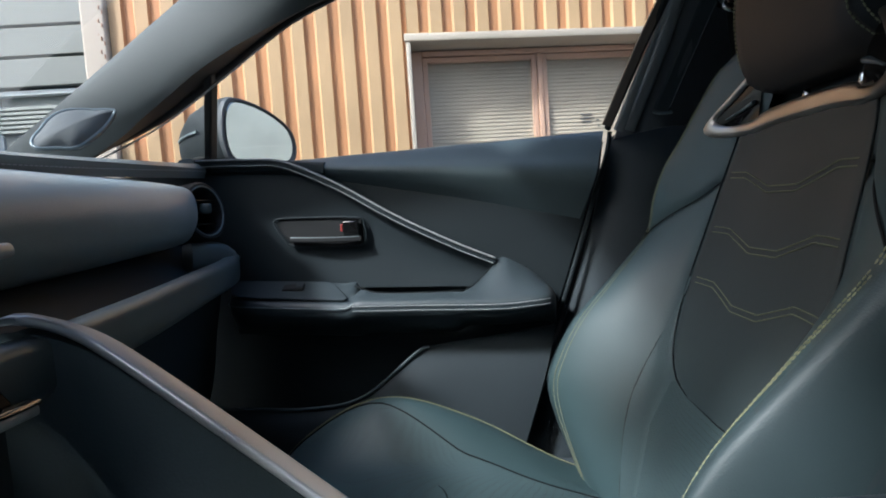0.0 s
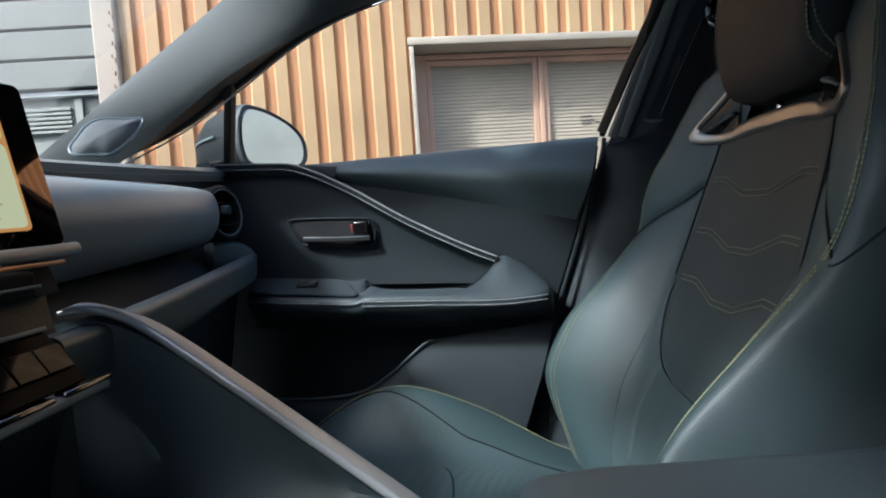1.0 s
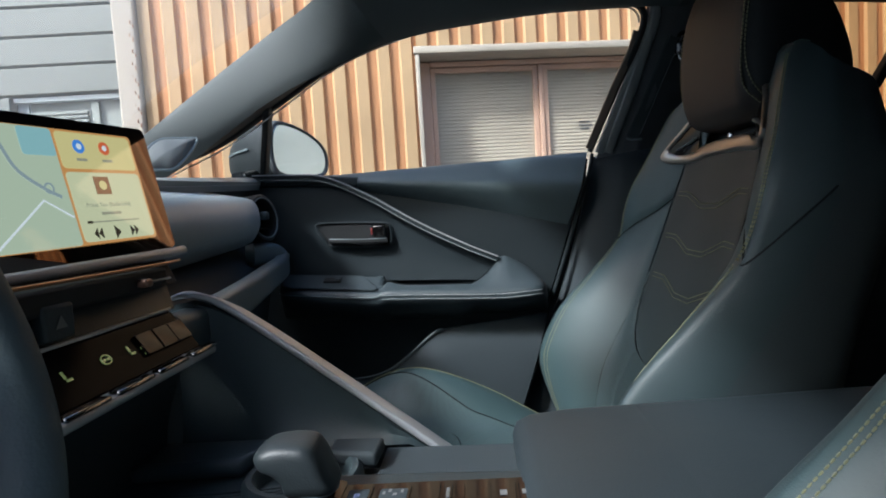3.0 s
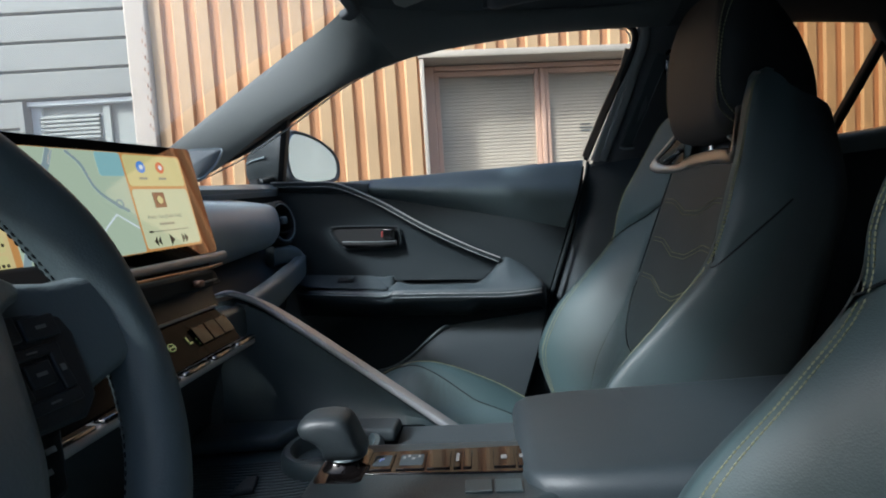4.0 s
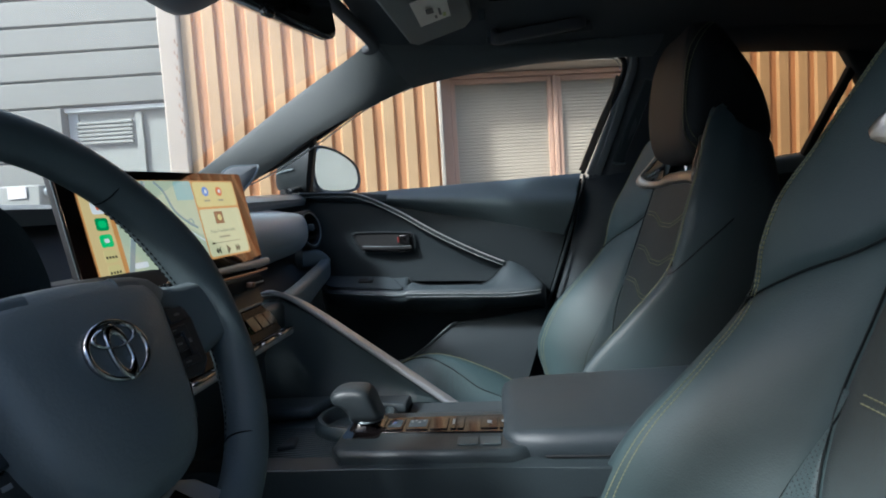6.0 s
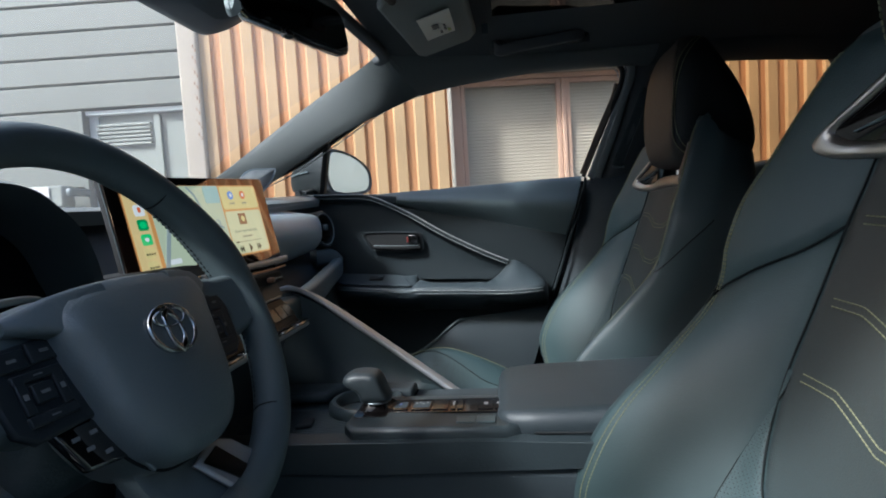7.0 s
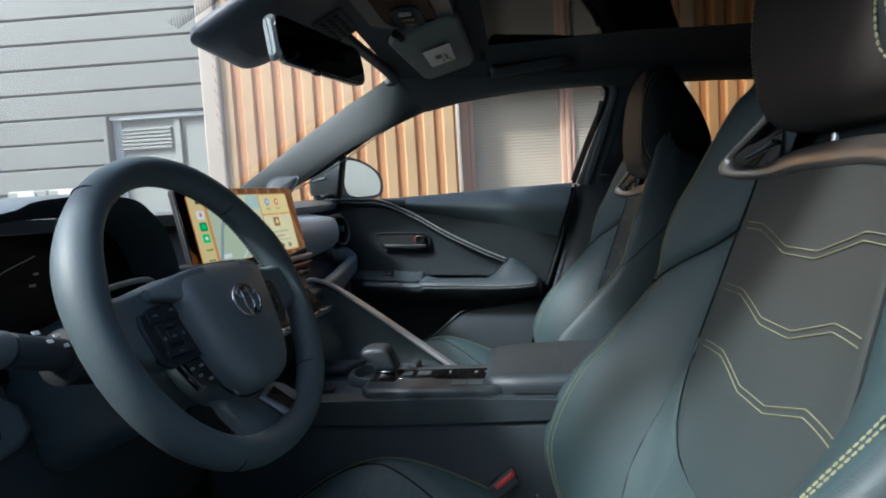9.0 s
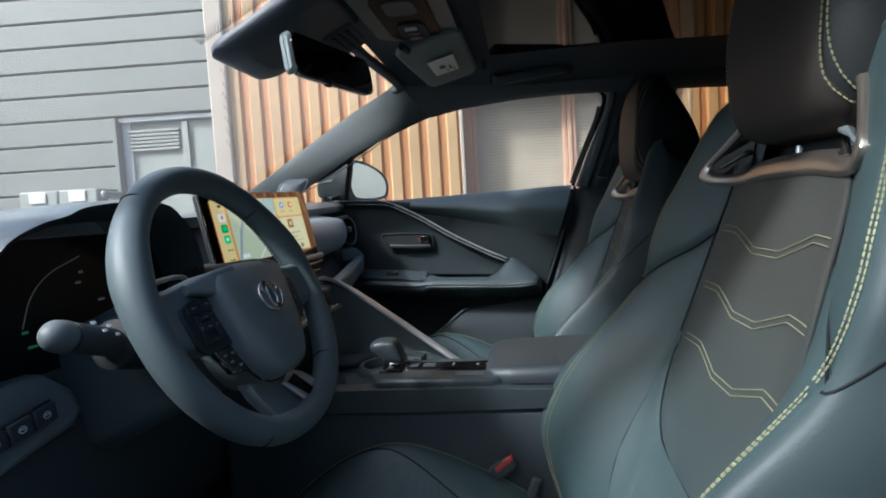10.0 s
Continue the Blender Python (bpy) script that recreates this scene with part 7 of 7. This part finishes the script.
# ---- roof fittings ----
rv = thing("rearview_mirror", "frameless black interior mirror on a short arm", "mirror", (-0.127, -0.062, 1.294))
rv.rotation_euler = (radians(0), radians(-8), radians(-16))
part("case", loft([[(x, a, b) for a, b in rounded(w, h, 0.02, 6)] for x, w, h in ((-0.024, 0.13, 0.04), (-0.020, 0.20, 0.058), (-0.010, 0.226, 0.066), (0.0, 0.230, 0.068), (0.003, 0.228, 0.066))]), PIANO, rv)
part("mirror_glass", loft([[(0.0032, a, b) for a, b in rounded(0.222, 0.061, 0.018, 6)], [(0.0042, a, b) for a, b in rounded(0.220, 0.059, 0.018, 6)]]), material("dimmed_mirror", (0.05, 0.05, 0.055), 0.03, 1.0, 0, 400, 0.0), rv, "dimmed mirror glass")
part("end_cap", loft([[(x - 0.008, -0.112 - 0.003 * j, b) for x, b in rounded(0.022 - 0.004 * j, 0.066 - 0.006 * j, 0.008, 5)] for j in range(3)]), GREYTRIM, rv, "grey end cap")
part("mirror_button", box((0.012, 0.018, 0.014), (0.0, -0.03, -0.034), 0.004), PIANO, rv)
part("arm", sweep([(-0.03, 0.02, 0.01), (-0.09, 0.03, 0.06)], circle(0.012, 14), (0, 1, 0)), HARD, rv)
pod = thing("camera_pod", "dark blue-black sensor cover behind the mirror", "sensor cover", (-0.2, -0.07, 1.33))
POD = material("sensor_cover_plastic", (0.03, 0.04, 0.055), 0.5)


def pod_ring(x0, x1, h0, h1, drop, r=0.03):
    """An outline under the windscreen from x0 to x1, its half widths h0 and h1, hanging by drop."""
    out = []
    for cx, cy, a0 in ((x1 - r, 1, 0), (x0 + r, 1, 90), (x0 + r, -1, 180), (x1 - r, -1, 270)):
        for a in np.radians(np.linspace(a0, a0 + 90, 7)):
            x = cx + r * math.cos(a)
            h = h0 + (h1 - h0) * (x - x0) / (x1 - x0)
            y = MID + cy * (h - r) + r * math.sin(a)
            out.append((x + 0.2, y + 0.07, 1.385 + 0.49 * (x + 0.16) - drop - 1.33))
    return out


part("cover", loft([pod_ring(-0.306, -0.10, 0.088, 0.10, 0.0), pod_ring(-0.302, -0.098, 0.094, 0.106, 0.012), pod_ring(-0.292, -0.098, 0.092, 0.106, 0.022), pod_ring(-0.278, -0.102, 0.080, 0.098, 0.031), pod_ring(-0.25, -0.11, 0.055, 0.08, 0.036)]), POD, pod)
for i in range(6):
    for j in range(3):
        part("grille_slot", box((0.010, 0.012, 0.004), (0.083 - 0.012 * j, 0.055 + 0.016 * i, 0.035 - 0.006 * j), 0.001), RUBBER, pod)
part("grille_plate", slab([(0.045, 0.04, 0.018), (0.095, 0.04, 0.042), (0.095, 0.15, 0.042), (0.045, 0.15, 0.018)], (0, 0, 0.004), 0.001), HARD, pod)
oh = thing("overhead_console", "gloss grey overhead console with switches and lamp", "overhead console", (0.0, -0.05, 1.378))
part("housing", slab([(a * 1.0, b, -0.012) for a, b in rounded(0.15, 0.26, 0.03, 6)], (0, 0, 0.03), 0.008), SOFT, oh)
part("control_plate", slab([(a, b, -0.016) for a, b in rounded(0.09, 0.22, 0.03, 6)], (0, 0, 0.004), 0.001), OVERPLATE, oh)
part("switch_tray", slab([(a, b + 0.06, -0.019) for a, b in rounded(0.05, 0.09, 0.018, 6)], (0, 0, 0.003), 0.001), HARD, oh)
for y, m in ((0.033, LIGHTGREY), (0.055, KEYBLACK), (0.08, KEYBLACK)):
    part("roof_switch", box((0.022, 0.010 if m is LIGHTGREY else 0.018, 0.006), (0, y, -0.021), 0.002), m, oh)
part("lamp", slab([(a, b - 0.06, -0.019) for a, b in rounded(0.05, 0.06, 0.012, 5)], (0, 0, 0.003), 0.001), PILLARDARK, oh)
visor = thing("sun_visor", "folded grey sun visor with an airbag label", "sun visor", (0.02, 0.2, 1.345))
vo = [(-0.073, -0.11, -0.005), (-0.052, 0.14, -0.012), (-0.038, 0.158, -0.012), (0.055, 0.128, 0.004), (0.068, 0.10, 0.008), (0.062, -0.15, 0.016), (0.045, -0.165, 0.016), (-0.06, -0.13, 0.0)]
part("board", slab([tuple(p) for p in vo], (0.0, 0, 0.016), 0.006, 3), VISOR, visor)
lab = part("label", slab([(-0.022, -0.05, -0.0062), (-0.019, 0.055, -0.0078), (0.034, 0.035, 0.0), (0.034, -0.07, 0.0018)], (0.0008, 0, -0.0018)), PAPER, visor, "pale airbag warning label")
for (x, y, w, h, m) in ((0.005, -0.012, 0.012, 0.022, INK), (0.02, 0.0, 0.004, 0.03, INK), (0.026, 0.018, 0.006, 0.016, GREENINK), (0.012, 0.02, 0.004, 0.014, INK)):
    part("label_print", box((w, h, 0.0006), (x, y, -0.0085 + 0.17 * x), 0.0, Matrix.Rotation(radians(-9), 3, "Y")), m, lab)
part("hinge", sweep([(-0.05, -0.16, 0.0), (-0.045, -0.13, 0.0)], circle(0.007, 12), (0, 0, 1)), RUBBER, visor)
part("clip", box((0.012, 0.006, 0.02), (0.085, 0.09, 0.012), 0.002), HARD, visor)
grab = thing("grab_handle", "black folding roof grab handle", "handle", (0.21, 0.40, 1.366))
gp = spline([(-0.085, 0.012, -0.004), (-0.086, -0.006, -0.016), (-0.078, -0.014, -0.026), (-0.05, -0.016, -0.022), (0.05, -0.016, -0.012), (0.075, -0.012, -0.008), (0.084, -0.004, -0.002), (0.086, 0.012, 0.006)], 48)
part("grip", sweep(gp, rounded(0.010, 0.022, 0.004), (0, 0, 1)), PILLARDARK, grab)
part("recess", slab([(-0.10, -0.004, -0.030), (0.10, -0.004, -0.022), (0.10, 0.004, 0.012), (-0.10, 0.004, 0.006)], (0, 0.006, 0.002), 0.002), LINER, grab, "moulded recess")
for k in (1, -1):
    part("mount", box((0.026, 0.020, 0.022), (0.085 * k, 0.006, -0.004 + 0.004 * k), 0.006), HARD, grab)
